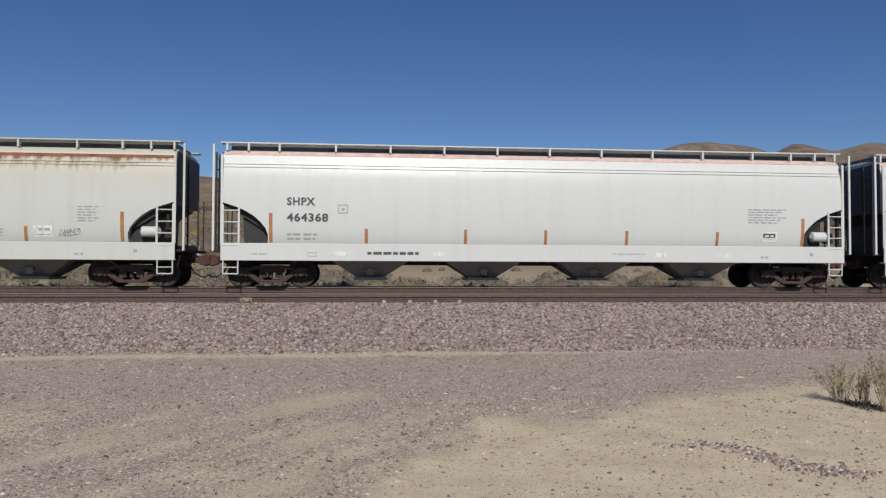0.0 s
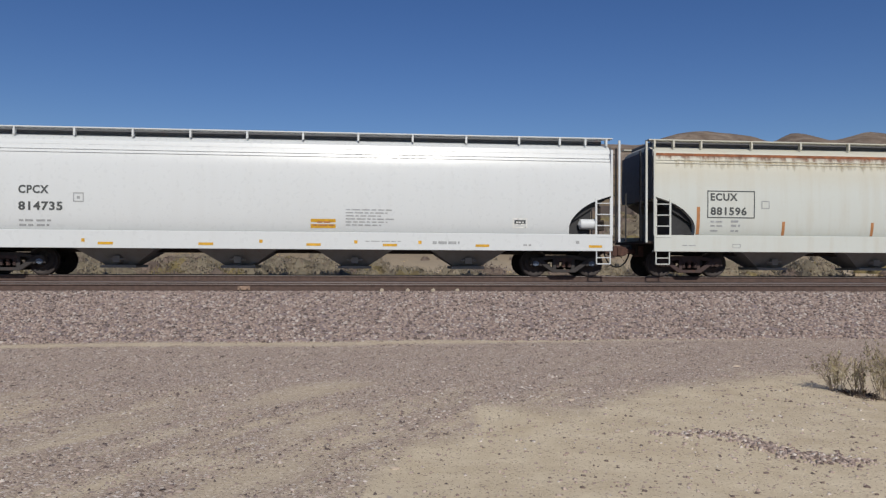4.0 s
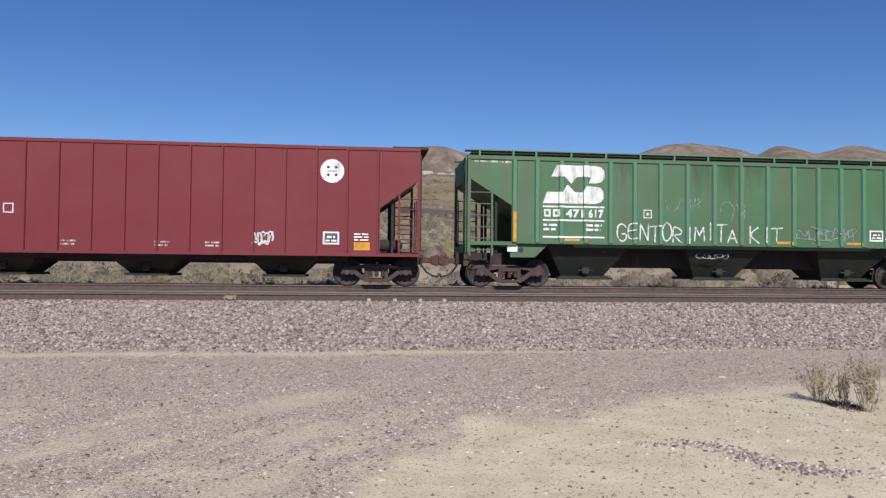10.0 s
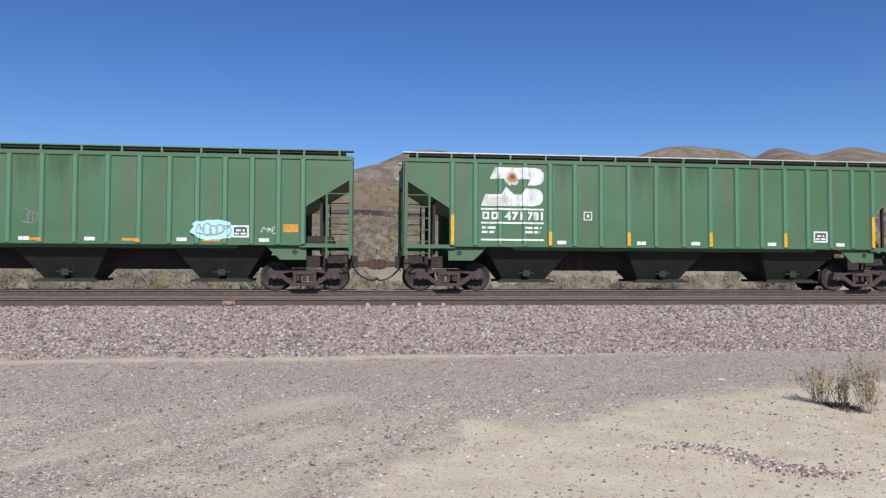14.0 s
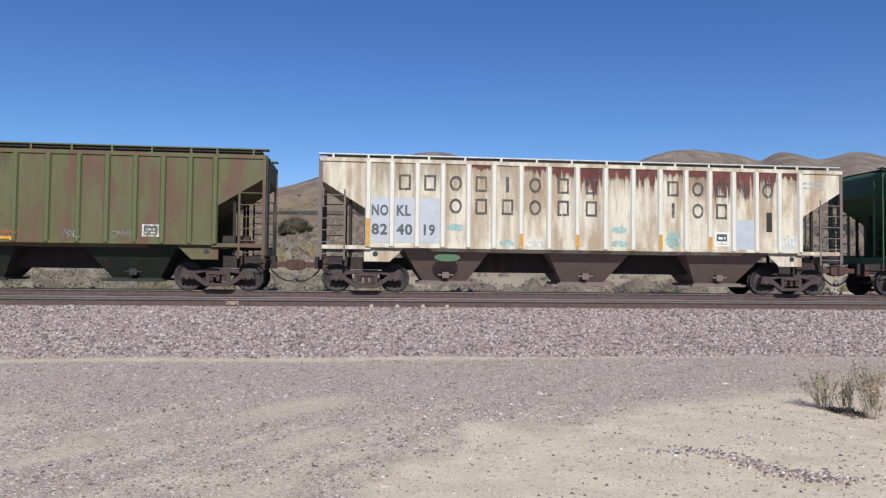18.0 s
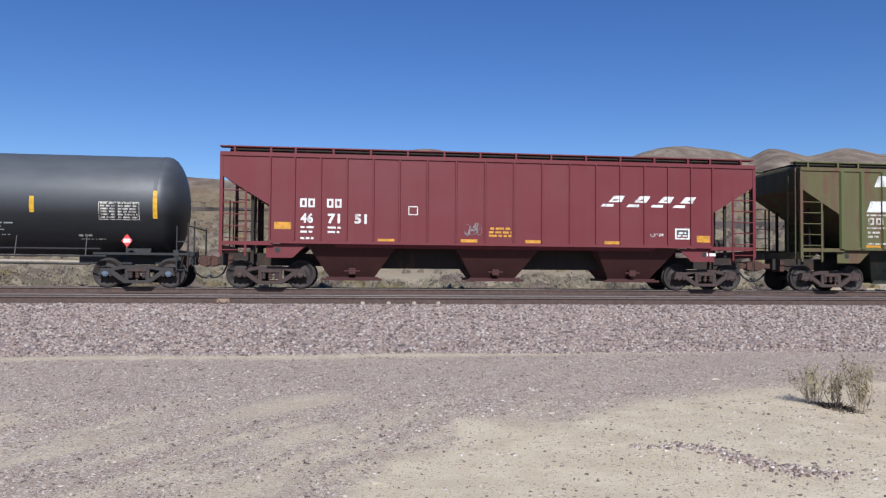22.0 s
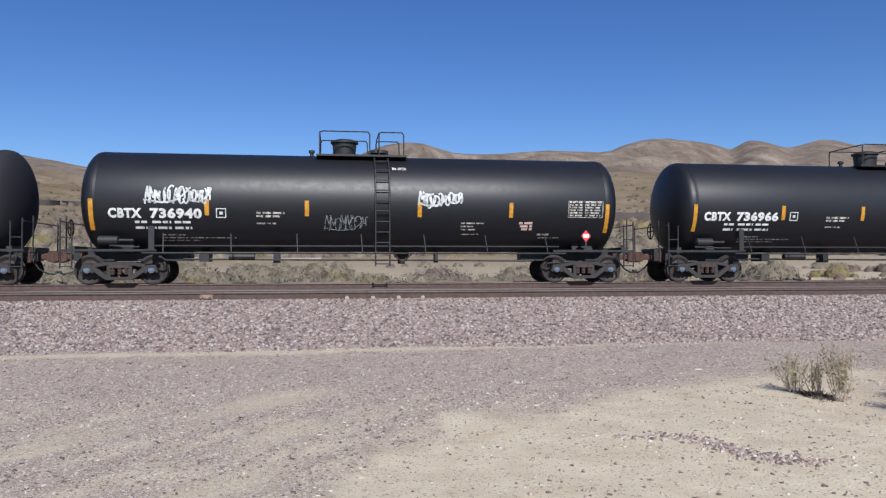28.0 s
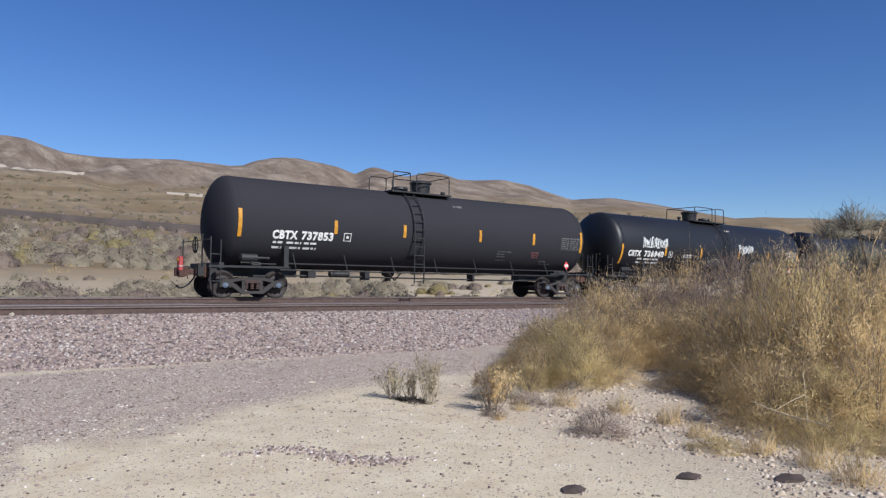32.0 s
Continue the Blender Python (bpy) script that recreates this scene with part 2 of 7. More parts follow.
# ---- mesh helpers ----
class Build:
    """Collects points and faces of one part."""

    def __init__(self):
        self.v, self.f = [], []

    def add(self, pts, faces):
        n = len(self.v)
        self.v.extend(pts)
        self.f.extend([tuple(i + n for i in q) for q in faces])
        return self

    def box(self, x0, x1, y0, y1, z0, z1):
        return self.add([(x, y, z) for z in (z0, z1) for y in (y0, y1) for x in (x0, x1)],
                        [(0, 2, 3, 1), (4, 5, 7, 6), (0, 1, 5, 4), (2, 6, 7, 3), (0, 4, 6, 2), (1, 3, 7, 5)])

    def prism_y(self, poly, y0, y1):
        """Outline in x, z pushed from y0 to y1."""
        n = len(poly)
        self.add([(x, y0, z) for x, z in poly] + [(x, y1, z) for x, z in poly],
                 [tuple(range(n))[::-1], tuple(range(n, 2 * n))] + [(i, (i + 1) % n, n + (i + 1) % n, n + i) for i in range(n)])
        return self

    def prism_x(self, poly, x0, x1):
        """Outline in y, z pushed from x0 to x1."""
        n = len(poly)
        self.add([(x0, y, z) for y, z in poly] + [(x1, y, z) for y, z in poly],
                 [tuple(range(n))[::-1], tuple(range(n, 2 * n))] + [(i, (i + 1) % n, n + (i + 1) % n, n + i) for i in range(n)])
        return self

    def tube(self, a, b, r, n=8):
        a, b = Vector(a), Vector(b)
        q = (b - a).to_track_quat("Z", "Y")
        ring = [q @ Vector((r * math.cos(6.28319 * i / n), r * math.sin(6.28319 * i / n), 0)) for i in range(n)]
        self.add([tuple(a + p) for p in ring] + [tuple(b + p) for p in ring],
                 [(i, (i + 1) % n, n + (i + 1) % n, n + i) for i in range(n)] + [tuple(range(n))[::-1], tuple(range(n, 2 * n))])
        return self

    def path(self, pts, r, n=6):
        for a, b in zip(pts, pts[1:]):
            self.tube(a, b, r, n)
        return self

    def lathe(self, prof, axis="y", n=24, at=(0, 0, 0)):
        """Outline of (radius, along) turned round an axis."""
        pts, faces, k = [], [], len(prof)
        for i in range(n):
            c, s = math.cos(2 * math.pi * i / n), math.sin(2 * math.pi * i / n)
            for r, h in prof:
                p = (r * c, h, r * s) if axis == "y" else ((h, r * c, r * s) if axis == "x" else (r * c, r * s, h))
                pts.append((p[0] + at[0], p[1] + at[1], p[2] + at[2]))
        for i in range(n):
            j = (i + 1) % n
            for q in range(k - 1):
                faces.append((i * k + q, i * k + q + 1, j * k + q + 1, j * k + q))
        return self.add(pts, faces)

    def mesh(self, name, mat, smooth=False, angle=35, bevel=0.0):
        me = bpy.data.meshes.new(name)
        me.from_pydata(self.v, [], self.f)
        bm = bmesh.new()
        bm.from_mesh(me)
        bmesh.ops.recalc_face_normals(bm, faces=bm.faces)
        if bevel:
            ed = [e for e in bm.edges if len(e.link_faces) == 2 and e.calc_face_angle(0) > 0.6]
            bmesh.ops.bevel(bm, geom=ed, offset=bevel, segments=1, affect="EDGES", clamp_overlap=True)
        bm.to_mesh(me)
        bm.free()
        if smooth:
            me.shade_smooth()
            me.set_sharp_from_angle(angle=radians(angle))
        me.materials.append(mat)
        return me


CACHE = {}


def part(name, me, parent, label="", at=None):
    ob = new(name, me)
    ob.parent = parent
    if at:
        ob.location = at
    if label:
        ob["label"] = label
    return ob


def shared(key, make):
    if key not in CACHE:
        CACHE[key] = make()
    return CACHE[key]


def text_points(s, size, weight=0.0, spacing=1.0):
    """Flat lettering in the built-in font: points in x, z from its left foot, and faces."""
    key = ("text", s, size, weight, spacing)
    if key not in CACHE:
        cu = bpy.data.curves.new("lettering", "FONT")
        cu.body, cu.size, cu.offset, cu.space_character, cu.resolution_u = s, size, weight * size, spacing, 3
        ob = new("lettering", cu)
        dg = bpy.context.evaluated_depsgraph_get()
        me = bpy.data.meshes.new_from_object(ob.evaluated_get(dg))
        CACHE[key] = ([(v.co.x, v.co.y) for v in me.vertices], [tuple(p.vertices) for p in me.polygons])
        bpy.data.objects.remove(ob)
        bpy.data.meshes.remove(me)
    return CACHE[key]


def decal(name, pts, faces, mat, parent, y, ribs=(), proud=0.074, half=0.096, label="", curve=None, lifts=None):
    """Paint on a car's near side at depth y; it steps over the ribs, or follows a curved shell."""
    if ribs:
        bm = bmesh.new()
        vs = [bm.verts.new((x, lifts[i] if lifts else 0, z)) for i, (x, z) in enumerate(pts)]
        for q in faces:
            try:
                bm.faces.new([vs[i] for i in q])
            except ValueError:
                pass
        lo, hi = min(p[0] for p in pts), max(p[0] for p in pts)
        for c in sorted(x + s for x in ribs for s in (-half, half)):
            if lo < c < hi:
                bmesh.ops.bisect_plane(bm, geom=bm.verts[:] + bm.edges[:] + bm.faces[:], plane_co=(c, 0, 0), plane_no=(1, 0, 0))
        out = Build()
        for fc in bm.faces:
            cx = fc.calc_center_median().x
            yy = y - (proud if any(abs(cx - r) < half for r in ribs) else 0)
            out.add([(v.co.x, yy + v.co.y, v.co.z) for v in fc.verts], [tuple(range(len(fc.verts)))])
        bm.free()
    else:
        out = Build().add([(x, (curve(z) if curve else y) + (lifts[i] if lifts else 0), z) for i, (x, z) in enumerate(pts)], faces)
    me = bpy.data.meshes.new(name)
    me.from_pydata(out.v, [], out.f)
    me.materials.append(mat)
    return part(name, me, parent, label)


def quads(rects):
    """Points and faces of upright rectangles (x0, x1, z0, z1)."""
    pts, faces = [], []
    for x0, x1, z0, z1 in rects:
        n = len(pts)
        m = max(1, int((z1 - z0) / 0.15))
        for i in range(m + 1):
            z = z0 + (z1 - z0) * i / m
            pts += [(x0, z), (x1, z)]
        faces += [(n + 2 * i, n + 2 * i + 1, n + 2 * i + 3, n + 2 * i + 2) for i in range(m)]
    return pts, faces


def bars(name, rows, mat, car, y, ribs=(), curve=None, label="", seed=1):
    """Small unreadable writing as lines of broken bars, each line a part: rows of (x, z, length, height)."""
    rnd = random.Random(seed)
    for x, z, length, h in rows:
        rects, p = [], x
        while p < x + length - 0.02:
            w = min(rnd.uniform(0.10, 0.3), x + length - p)
            rects.append((p, p + w, z, z + h))
            p += w + 0.05
        decal(name, *quads(rects), mat, car, y, ribs, curve=curve, label=label)


def rounded(ln, n=4):
    """A smooth curve through the points of a line."""
    if len(ln) < 3:
        return ln
    q = [ln[0], *ln, ln[-1]]
    out = []
    for a, b, c, d in zip(q, q[1:], q[2:], q[3:]):
        for k in range(n):
            t = k / n
            out.append(tuple(0.5 * (2 * v + (w - u) * t + (2 * u - 5 * v + 4 * w - x) * t * t + (3 * v - u - 3 * w + x) * t ** 3) for u, v, w, x in zip(a, b, c, d)))
    return out + [ln[-1]]


def strokes(name, lines, width, mat, car, y, ribs=(), curve=None, label=""):
    """Sprayed strokes: lines in x, z with a width, each piece a hair before the last."""
    pts, faces, lifts = [], [], []
    for ln in lines:
        ln = rounded(ln)
        for (ax, az), (bx, bz) in zip(ln, ln[1:]):
            d = math.hypot(bx - ax, bz - az) or 1
            nx, nz = -(bz - az) / d * width / 2, (bx - ax) / d * width / 2
            ex, ez = (bx - ax) / d * width * 0.2, (bz - az) / d * width * 0.2
            n = len(pts)
            pts += [(ax + nx - ex, az + nz - ez), (ax - nx - ex, az - nz - ez), (bx - nx + ex, bz - nz + ez), (bx + nx + ex, bz + nz + ez)]
            faces.append((n, n + 1, n + 2, n + 3))
            lifts += [-0.0007 * (len(faces) % 23)] * 4
    return decal(name, pts, faces, mat, car, y, ribs, curve=curve, label=label, lifts=lifts)


def scribble(x, z, w, h, n, seed):
    """Overlapping looped letters of a spray tag inside a box, with a swash through them."""
    rnd = random.Random(seed)
    out = []
    for i in range(n):
        cx, cz = x + w * (i + 0.5) / n, z + h * rnd.uniform(0.40, 0.60)
        rw, rh = w / n * rnd.uniform(0.55, 0.85), h * rnd.uniform(0.30, 0.48)
        if rnd.random() < 0.6:
            a0, a1 = rnd.uniform(0, 6.28), rnd.choice((-1, 1)) * rnd.uniform(4.0, 6.0)
            out.append([(cx + rw * math.cos(a0 + a1 * k / 7) * rnd.uniform(0.85, 1.1), cz + rh * math.sin(a0 + a1 * k / 7)) for k in range(8)])
        else:
            lean = rnd.uniform(-0.4, 0.6) * rw
            out.append([(cx - rw + lean, cz - rh), (cx - rw * 0.3 + lean, cz + rh), (cx + rw * 0.2, cz - rh * 0.2), (cx + rw + lean, cz + rh * 0.9)])
            out.append([(cx + rw * 0.7, cz + rh), (cx + rw * 0.9, cz - rh * rnd.uniform(0.6, 1.1))])
    if n > 3:
        out.append([(x - 0.04 * w, z + 0.25 * h), (x + 0.4 * w, z + 0.12 * h), (x + 0.75 * w, z + 0.3 * h), (x + 1.04 * w, z + 0.95 * h)])
    return out


# ---- large structure: terrain, trackbed, rails ----
SKYLINE = ((-180, 3), (-100, 3), (-60, 5), (-40, 7), (-25, 7.6), (-21.4, 7.5), (-17.6, 6.95), (-15.3, 6.85), (-13.7, 6.95), (-10.2, 6.75), (-6.3, 6.45), (-4.8, 6.9), (-3.1, 7.5),
           (-0.7, 7.85), (1.7, 8.5), (3.4, 9.2), (4.4, 9.42), (5.7, 9.55), (6.9, 9.45), (7.9, 9.1), (9.3, 8.72), (11.5, 8.62), (14, 8.68), (16.4, 8.84), (18.4, 8.72), (20.2, 8.55), (21.2, 8.62),
           (22.2, 9.02), (23.2, 9.28), (24.2, 9.39), (25.4, 9.32), (26.9, 9.14), (28.3, 8.86), (29.7, 8.3), (30.3, 8.66), (30.95, 8.94), (31.8, 8.78), (33.4, 8.16), (34.4, 8.42), (35.4, 8.66), (36.3, 8.45), (37.6, 8.1),
           (39.0, 8.02), (41.2, 8.03), (43.1, 7.66), (44.8, 7.05), (46.3, 6.55), (49.3, 6.66), (52.1, 6.2), (54.1, 5.78), (58, 4.98), (59.9, 5.02), (62.4, 4.84), (75, 4), (110, 3), (180, 3))
SLOPE = ((0, -90), (27, -3.4), (45, -1.0), (70, 0.7), (110, 2.2), (200, 3.9), (330, 5.3), (500, 6.3), (700, 7.0))


def table(tab, x):
    for (a, u), (b, v) in zip(tab, tab[1:]):
        if x <= b:
            return u + (v - u) * max(0.0, (x - a) / (b - a))
    return tab[-1][1]


def terrain(x, y):
    """Height of the land: flat by the line, then a long rise to the hills."""
    r, az = math.hypot(x, y), math.degrees(math.atan2(x, y))
    near = 0.03 * noise.noise((x * 0.35, y * 0.35, 0)) + 0.012 * noise.noise((x * 1.7, y * 1.7, 3))
    k = min(1.0, max(0.0, (y - 27.0) / 10.0))
    if k <= 0:
        # bank under the big bushes beside the road
        d = math.hypot((x - 11.8) / 4.6, (y - 7.4) / 3.4)
        return near + 0.45 * max(0.0, 1 - d * d) ** 2 if d < 1 else near
    s = table(SKYLINE, az)
    front = max(0.0, min(1.0, (y / max(r, 1e-6) - 0.1) * 4))
    e = table(SLOPE, min(r, 700)) * (min(1.0, s / 8.6) if r > 60 else 1.0)
    if r > 700:
        u = min(1.0, (r - 700) / 240)
        u = u * u * (3 - 2 * u)
        e = e + (s - e) * u
        if r > 1040:
            e = s * (1040 / r) ** 1.2
    z = 1.6 + r * math.tan(radians(max(e, -3.5)))
    if r > 120:
        amp = min(1.0, (r - 120) / 500) * 0.015 * r
        if r > 900:
            amp *= max(0.0, 1 - (r - 900) / 90)
        rid = 1 - abs(noise.noise((x * 0.011, y * 0.011, 7))) * 2
        z += amp * (0.8 * noise.noise((x * 0.004, y * 0.004, 1)) + 0.9 * (rid - 0.6) + 0.35 * noise.noise((x * 0.03, y * 0.03, 2)))
        # nothing stands above the ridge line
        top = 1.6 + r * math.tan(radians(s - 0.0022 * max(0.0, 940 - r)))
        if r < 935 and z > top - 5:
            z = top - 5 * math.exp((top - 5 - z) / 5)
    return near + max(0.0, z) * k * front


# plan of the bare sand: verge line (x, y), strip below the ballast, and worn patches (x, y, direction, half length, half width, strength)
VERGE = ((-0.3, 3.0), (0.0, 5.6), (0.42, 6.65), (0.95, 6.95), (1.15, 8.1), (1.7, 7.95), (2.3, 7.75), (2.9, 8.5), (3.4, 8.95), (4.3, 9.3), (5.5, 10.0), (8.0, 10.3))
STRIP = ((-6.2, 14.05), (-2.3, 14.25), (1.8, 14.28), (4.4, 14.62), (8.0, 14.7))
BARE = ((-0.72, 9.1, 0.62, 0.78, 1.05, 0.45, 0.6), (-0.5, 7.3, 0.45, 0.89, 0.8, 0.28, 0.65), (-0.85, 5.5, 0.5, 0.87, 0.9, 0.32, 0.7), (-2.5, 7.2, 0.6, 0.8, 1.1, 0.3, 0.4),
        (-4.6, 8.3, 0.6, 0.8, 1.3, 0.35, 0.4))


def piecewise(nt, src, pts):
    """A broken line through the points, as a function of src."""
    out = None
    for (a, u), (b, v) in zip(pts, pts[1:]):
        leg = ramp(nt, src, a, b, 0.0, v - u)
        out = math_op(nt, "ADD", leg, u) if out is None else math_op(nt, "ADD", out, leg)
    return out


def bare_at(x, y):
    """Whether sand lies open at a spot of the road."""
    if y < float(np.interp(x, *zip(*VERGE))) or abs(y - float(np.interp(x, *zip(*STRIP)))) < 0.28:
        return True
    return any((((x - cx) * dx + (y - cy) * dy) / al) ** 2 + (((y - cy) * dx - (x - cx) * dy) / ac) ** 2 < 0.8 for cx, cy, dx, dy, al, ac, _ in BARE)


def ground_material():
    m, nt, b = mat_nodes("desert_ground", 0.95)
    tc = nt.nodes.new("ShaderNodeNewGeometry")
    sp = nt.nodes.new("ShaderNodeSeparateXYZ")
    nt.links.new(tc.outputs["Position"], sp.inputs[0])
    X, Y, Z = sp.outputs
    big = tex_noise(nt, 0.35, 5, rough=0.6)
    mid = tex_noise(nt, 1.9, 6, rough=0.65)
    fine = tex_noise(nt, 26.0, 6, rough=0.7)
    grit = tex_noise(nt, 75.0, 3, rough=0.7)
    sand = mix(nt, ramp(nt, mid, 0.3, 0.7), (0.49, 0.40, 0.275), (0.64, 0.55, 0.40))
    sand = mix(nt, ramp(nt, fine, 0.55, 0.75, 0, 0.5), sand, (0.31, 0.24, 0.165))
    # pebbles: each cell of two sizes has its own tone
    cells = []
    for size in (48.0, 95.0):
        vo = nt.nodes.new("ShaderNodeTexVoronoi")
        vo.inputs["Scale"].default_value = size
        nt.links.new(tc.outputs["Position"], vo.inputs["Vector"])
        sc = nt.nodes.new("ShaderNodeSeparateColor")
        nt.links.new(vo.outputs["Color"], sc.inputs[0])
        cells.append((sc.outputs[0], sc.outputs[1], vo.outputs["Distance"]))
    tone = math_op(nt, "ADD", math_op(nt, "MULTIPLY", cells[0][0], 0.55), math_op(nt, "MULTIPLY", cells[1][0], 0.45))
    gravel = mix(nt, ramp(nt, tone, 0.2, 0.8), (0.225, 0.168, 0.138), (0.51, 0.418, 0.338))
    gravel = mix(nt, ramp(nt, fine, 0.35, 0.7, 0, 0.5), gravel, (0.37, 0.29, 0.23))
    gravel = mix(nt, ramp(nt, cells[0][1], 0.90, 0.91), gravel, (0.60, 0.54, 0.49))
    gravel = mix(nt, ramp(nt, cells[1][1], 0.90, 0.91, 0, 0.9), gravel, (0.085, 0.062, 0.058))
    sand = mix(nt, ramp(nt, cells[1][1], 0.955, 0.96, 0, 0.8), sand, (0.21, 0.155, 0.13))
    sand = mix(nt, ramp(nt, cells[0][1], 0.015, 0.02, 0.7, 0.0), sand, (0.24, 0.175, 0.15))
    # stone dust thrown from the line lies on the road; the verge is sand, and wheels have bared sandy patches
    wob = math_op(nt, "MULTIPLY", math_op(nt, "SUBTRACT", mid, 0.5), 1.0)
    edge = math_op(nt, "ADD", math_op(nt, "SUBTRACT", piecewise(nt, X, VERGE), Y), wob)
    bare = ramp(nt, edge, -0.5, 0.45, 0.0, 1.0)
    for cx, cy, dx, dy, along, across, most in BARE:
        u = math_op(nt, "ADD", math_op(nt, "MULTIPLY", math_op(nt, "SUBTRACT", X, cx), dx / along), math_op(nt, "MULTIPLY", math_op(nt, "SUBTRACT", Y, cy), dy / along))
        v = math_op(nt, "ADD", math_op(nt, "MULTIPLY", math_op(nt, "SUBTRACT", X, cx), -dy / across), math_op(nt, "MULTIPLY", math_op(nt, "SUBTRACT", Y, cy), dx / across))
        d = math_op(nt, "ADD", math_op(nt, "ADD", math_op(nt, "MULTIPLY", u, u), math_op(nt, "MULTIPLY", v, v)), math_op(nt, "MULTIPLY", wob, 2.2))
        bare = math_op(nt, "MAXIMUM", bare, ramp(nt, d, 0.1, 1.7, most, 0.0))
    mp = nt.nodes.new("ShaderNodeMapping")
    mp.inputs["Rotation"].default_value = (0, 0, radians(-57))
    nt.links.new(tc.outputs["Position"], mp.inputs["Vector"])
    mq = nt.nodes.new("ShaderNodeMapping")
    mq.inputs["Scale"].default_value = (0.5, 1.9, 1)
    nt.links.new(mp.outputs[0], mq.inputs["Vector"])
    st = nt.nodes.new("ShaderNodeTexNoise")
    st.inputs["Scale"].default_value, st.inputs["Detail"].default_value, st.inputs["Roughness"].default_value = 1.0, 6, 0.66
    nt.links.new(mq.outputs[0], st.inputs["Vector"])
    streak = math_op(nt, "MULTIPLY", ramp(nt, st.outputs[0], 0.45, 0.64, 0.08, 0.85), ramp(nt, Y, 7.6, 10.0, 1.0, 0.22))
    bare = math_op(nt, "MAXIMUM", bare, streak)
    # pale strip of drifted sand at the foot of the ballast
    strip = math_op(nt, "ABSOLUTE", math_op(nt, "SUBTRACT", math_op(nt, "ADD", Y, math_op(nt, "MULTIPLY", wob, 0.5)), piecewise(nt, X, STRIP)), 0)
    strip = math_op(nt, "MULTIPLY", ramp(nt, strip, 0.12, 0.55, 0.78, 0.0), ramp(nt, X, 2.5, 8.0, 1.0, 0.25))
    cover = math_op(nt, "SUBTRACT", 1.0, math_op(nt, "MAXIMUM", bare, strip))
    near = mix(nt, cover, sand, gravel)
    # stony grey strip below the brush
    stony = math_op(nt, "ADD", math_op(nt, "SUBTRACT", X, math_op(nt, "MULTIPLY", Y, 0.18)), math_op(nt, "MULTIPLY", math_op(nt, "SUBTRACT", mid, 0.5), 3.5))
    near = mix(nt, math_op(nt, "MULTIPLY", ramp(nt, stony, 4.3, 5.6, 0.0, 0.75), ramp(nt, Y, 9.0, 10.2, 1.0, 0.0)), near, mix(nt, ramp(nt, tone, 0.25, 0.75), (0.30, 0.235, 0.178), (0.53, 0.445, 0.345)))
    # land beyond the line: tan soil with dry grass and brush, browner on the hills
    scrub = tex_noise(nt, 0.2, 7, (1.0, 0.3, 1.0), rough=0.75)
    patch = tex_noise(nt, 0.025, 6, rough=0.6)
    far = mix(nt, ramp(nt, patch, 0.4, 0.62), (0.180, 0.127, 0.070), (0.245, 0.190, 0.122))
    far = mix(nt, ramp(nt, scrub, 0.47, 0.58, 0, 0.75), far, (0.155, 0.125, 0.085))
    far = mix(nt, ramp(nt, Y, 30, 75, 0.95, 0.0), far, (0.50, 0.415, 0.30))
    gully = tex_noise(nt, 0.05, 8, (1.0, 0.22, 0.5), rough=0.7)
    hill = mix(nt, ramp(nt, patch, 0.35, 0.65), (0.160, 0.122, 0.092), (0.255, 0.205, 0.160))
    hill = mix(nt, ramp(nt, gully, 0.46, 0.62, 0, 0.8), hill, (0.115, 0.085, 0.066))
    hill = mix(nt, ramp(nt, gully, 0.34, 0.44, 0.6, 0.0), hill, (0.36, 0.30, 0.24))
    hill = mix(nt, ramp(nt, tex_noise(nt, 0.35, 4, (1.0, 0.2, 0.6), rough=0.6), 0.56, 0.64, 0, 0.55), hill, (0.085, 0.066, 0.048))
    far = mix(nt, ramp(nt, math_op(nt, "ADD", Z, math_op(nt, "MULTIPLY", gully, 40)), 95, 120), far, hill)
    c = mix(nt, ramp(nt, Y, 27, 31), near, far)
    nt.links.new(c, b.inputs["Base Color"])
    b.inputs["Specular IOR Level"].default_value = 0.1
    bump(nt, b, math_op(nt, "ADD", fine, math_op(nt, "ADD", math_op(nt, "MULTIPLY", grit, 0.5), math_op(nt, "MULTIPLY", cells[0][2], -0.5))), 0.5, 0.02)
    return m


M["ground"] = ground_material()


def build_ground():
    azs = [-180 + 3 * i for i in range(41)] + [-58 + 0.4 * i for i in range(345)] + [81 + 3 * i for i in range(33)]
    rs = [0.6]
    while rs[-1] < 4200:
        rs.append(rs[-1] * (1.045 if rs[-1] < 1100 else 1.15))
    n = len(azs)
    v = [(0, 0, terrain(0, 0))]
    for r in rs:
        for a in azs:
            x, y = r * math.sin(radians(a)), r * math.cos(radians(a))
            v.append((x, y, terrain(x, y)))
    f = [(0, 1 + (j + 1) % n, 1 + j) for j in range(n)]
    for i in range(len(rs) - 1):
        for j in range(n):
            k = (j + 1) % n
            f.append((1 + i * n + j, 1 + i * n + k, 1 + (i + 1) * n + k, 1 + (i + 1) * n + j))
    me = bpy.data.meshes.new("ground")
    me.from_pydata(v, [], f)
    me.shade_smooth()
    me.materials.append(M["ground"])
    return tagged(new("ground", me), "sandy desert ground with a gravel road, rising to bare hills", "ground", kind="structure")


build_ground()

RAIL_Z, NEAR_Z = 1.07, 0.945      # rail tops of the far and the near track
FAR_Y, NEAR_Y = 24.85, 20.4     # track centres
GAUGE = 0.7535


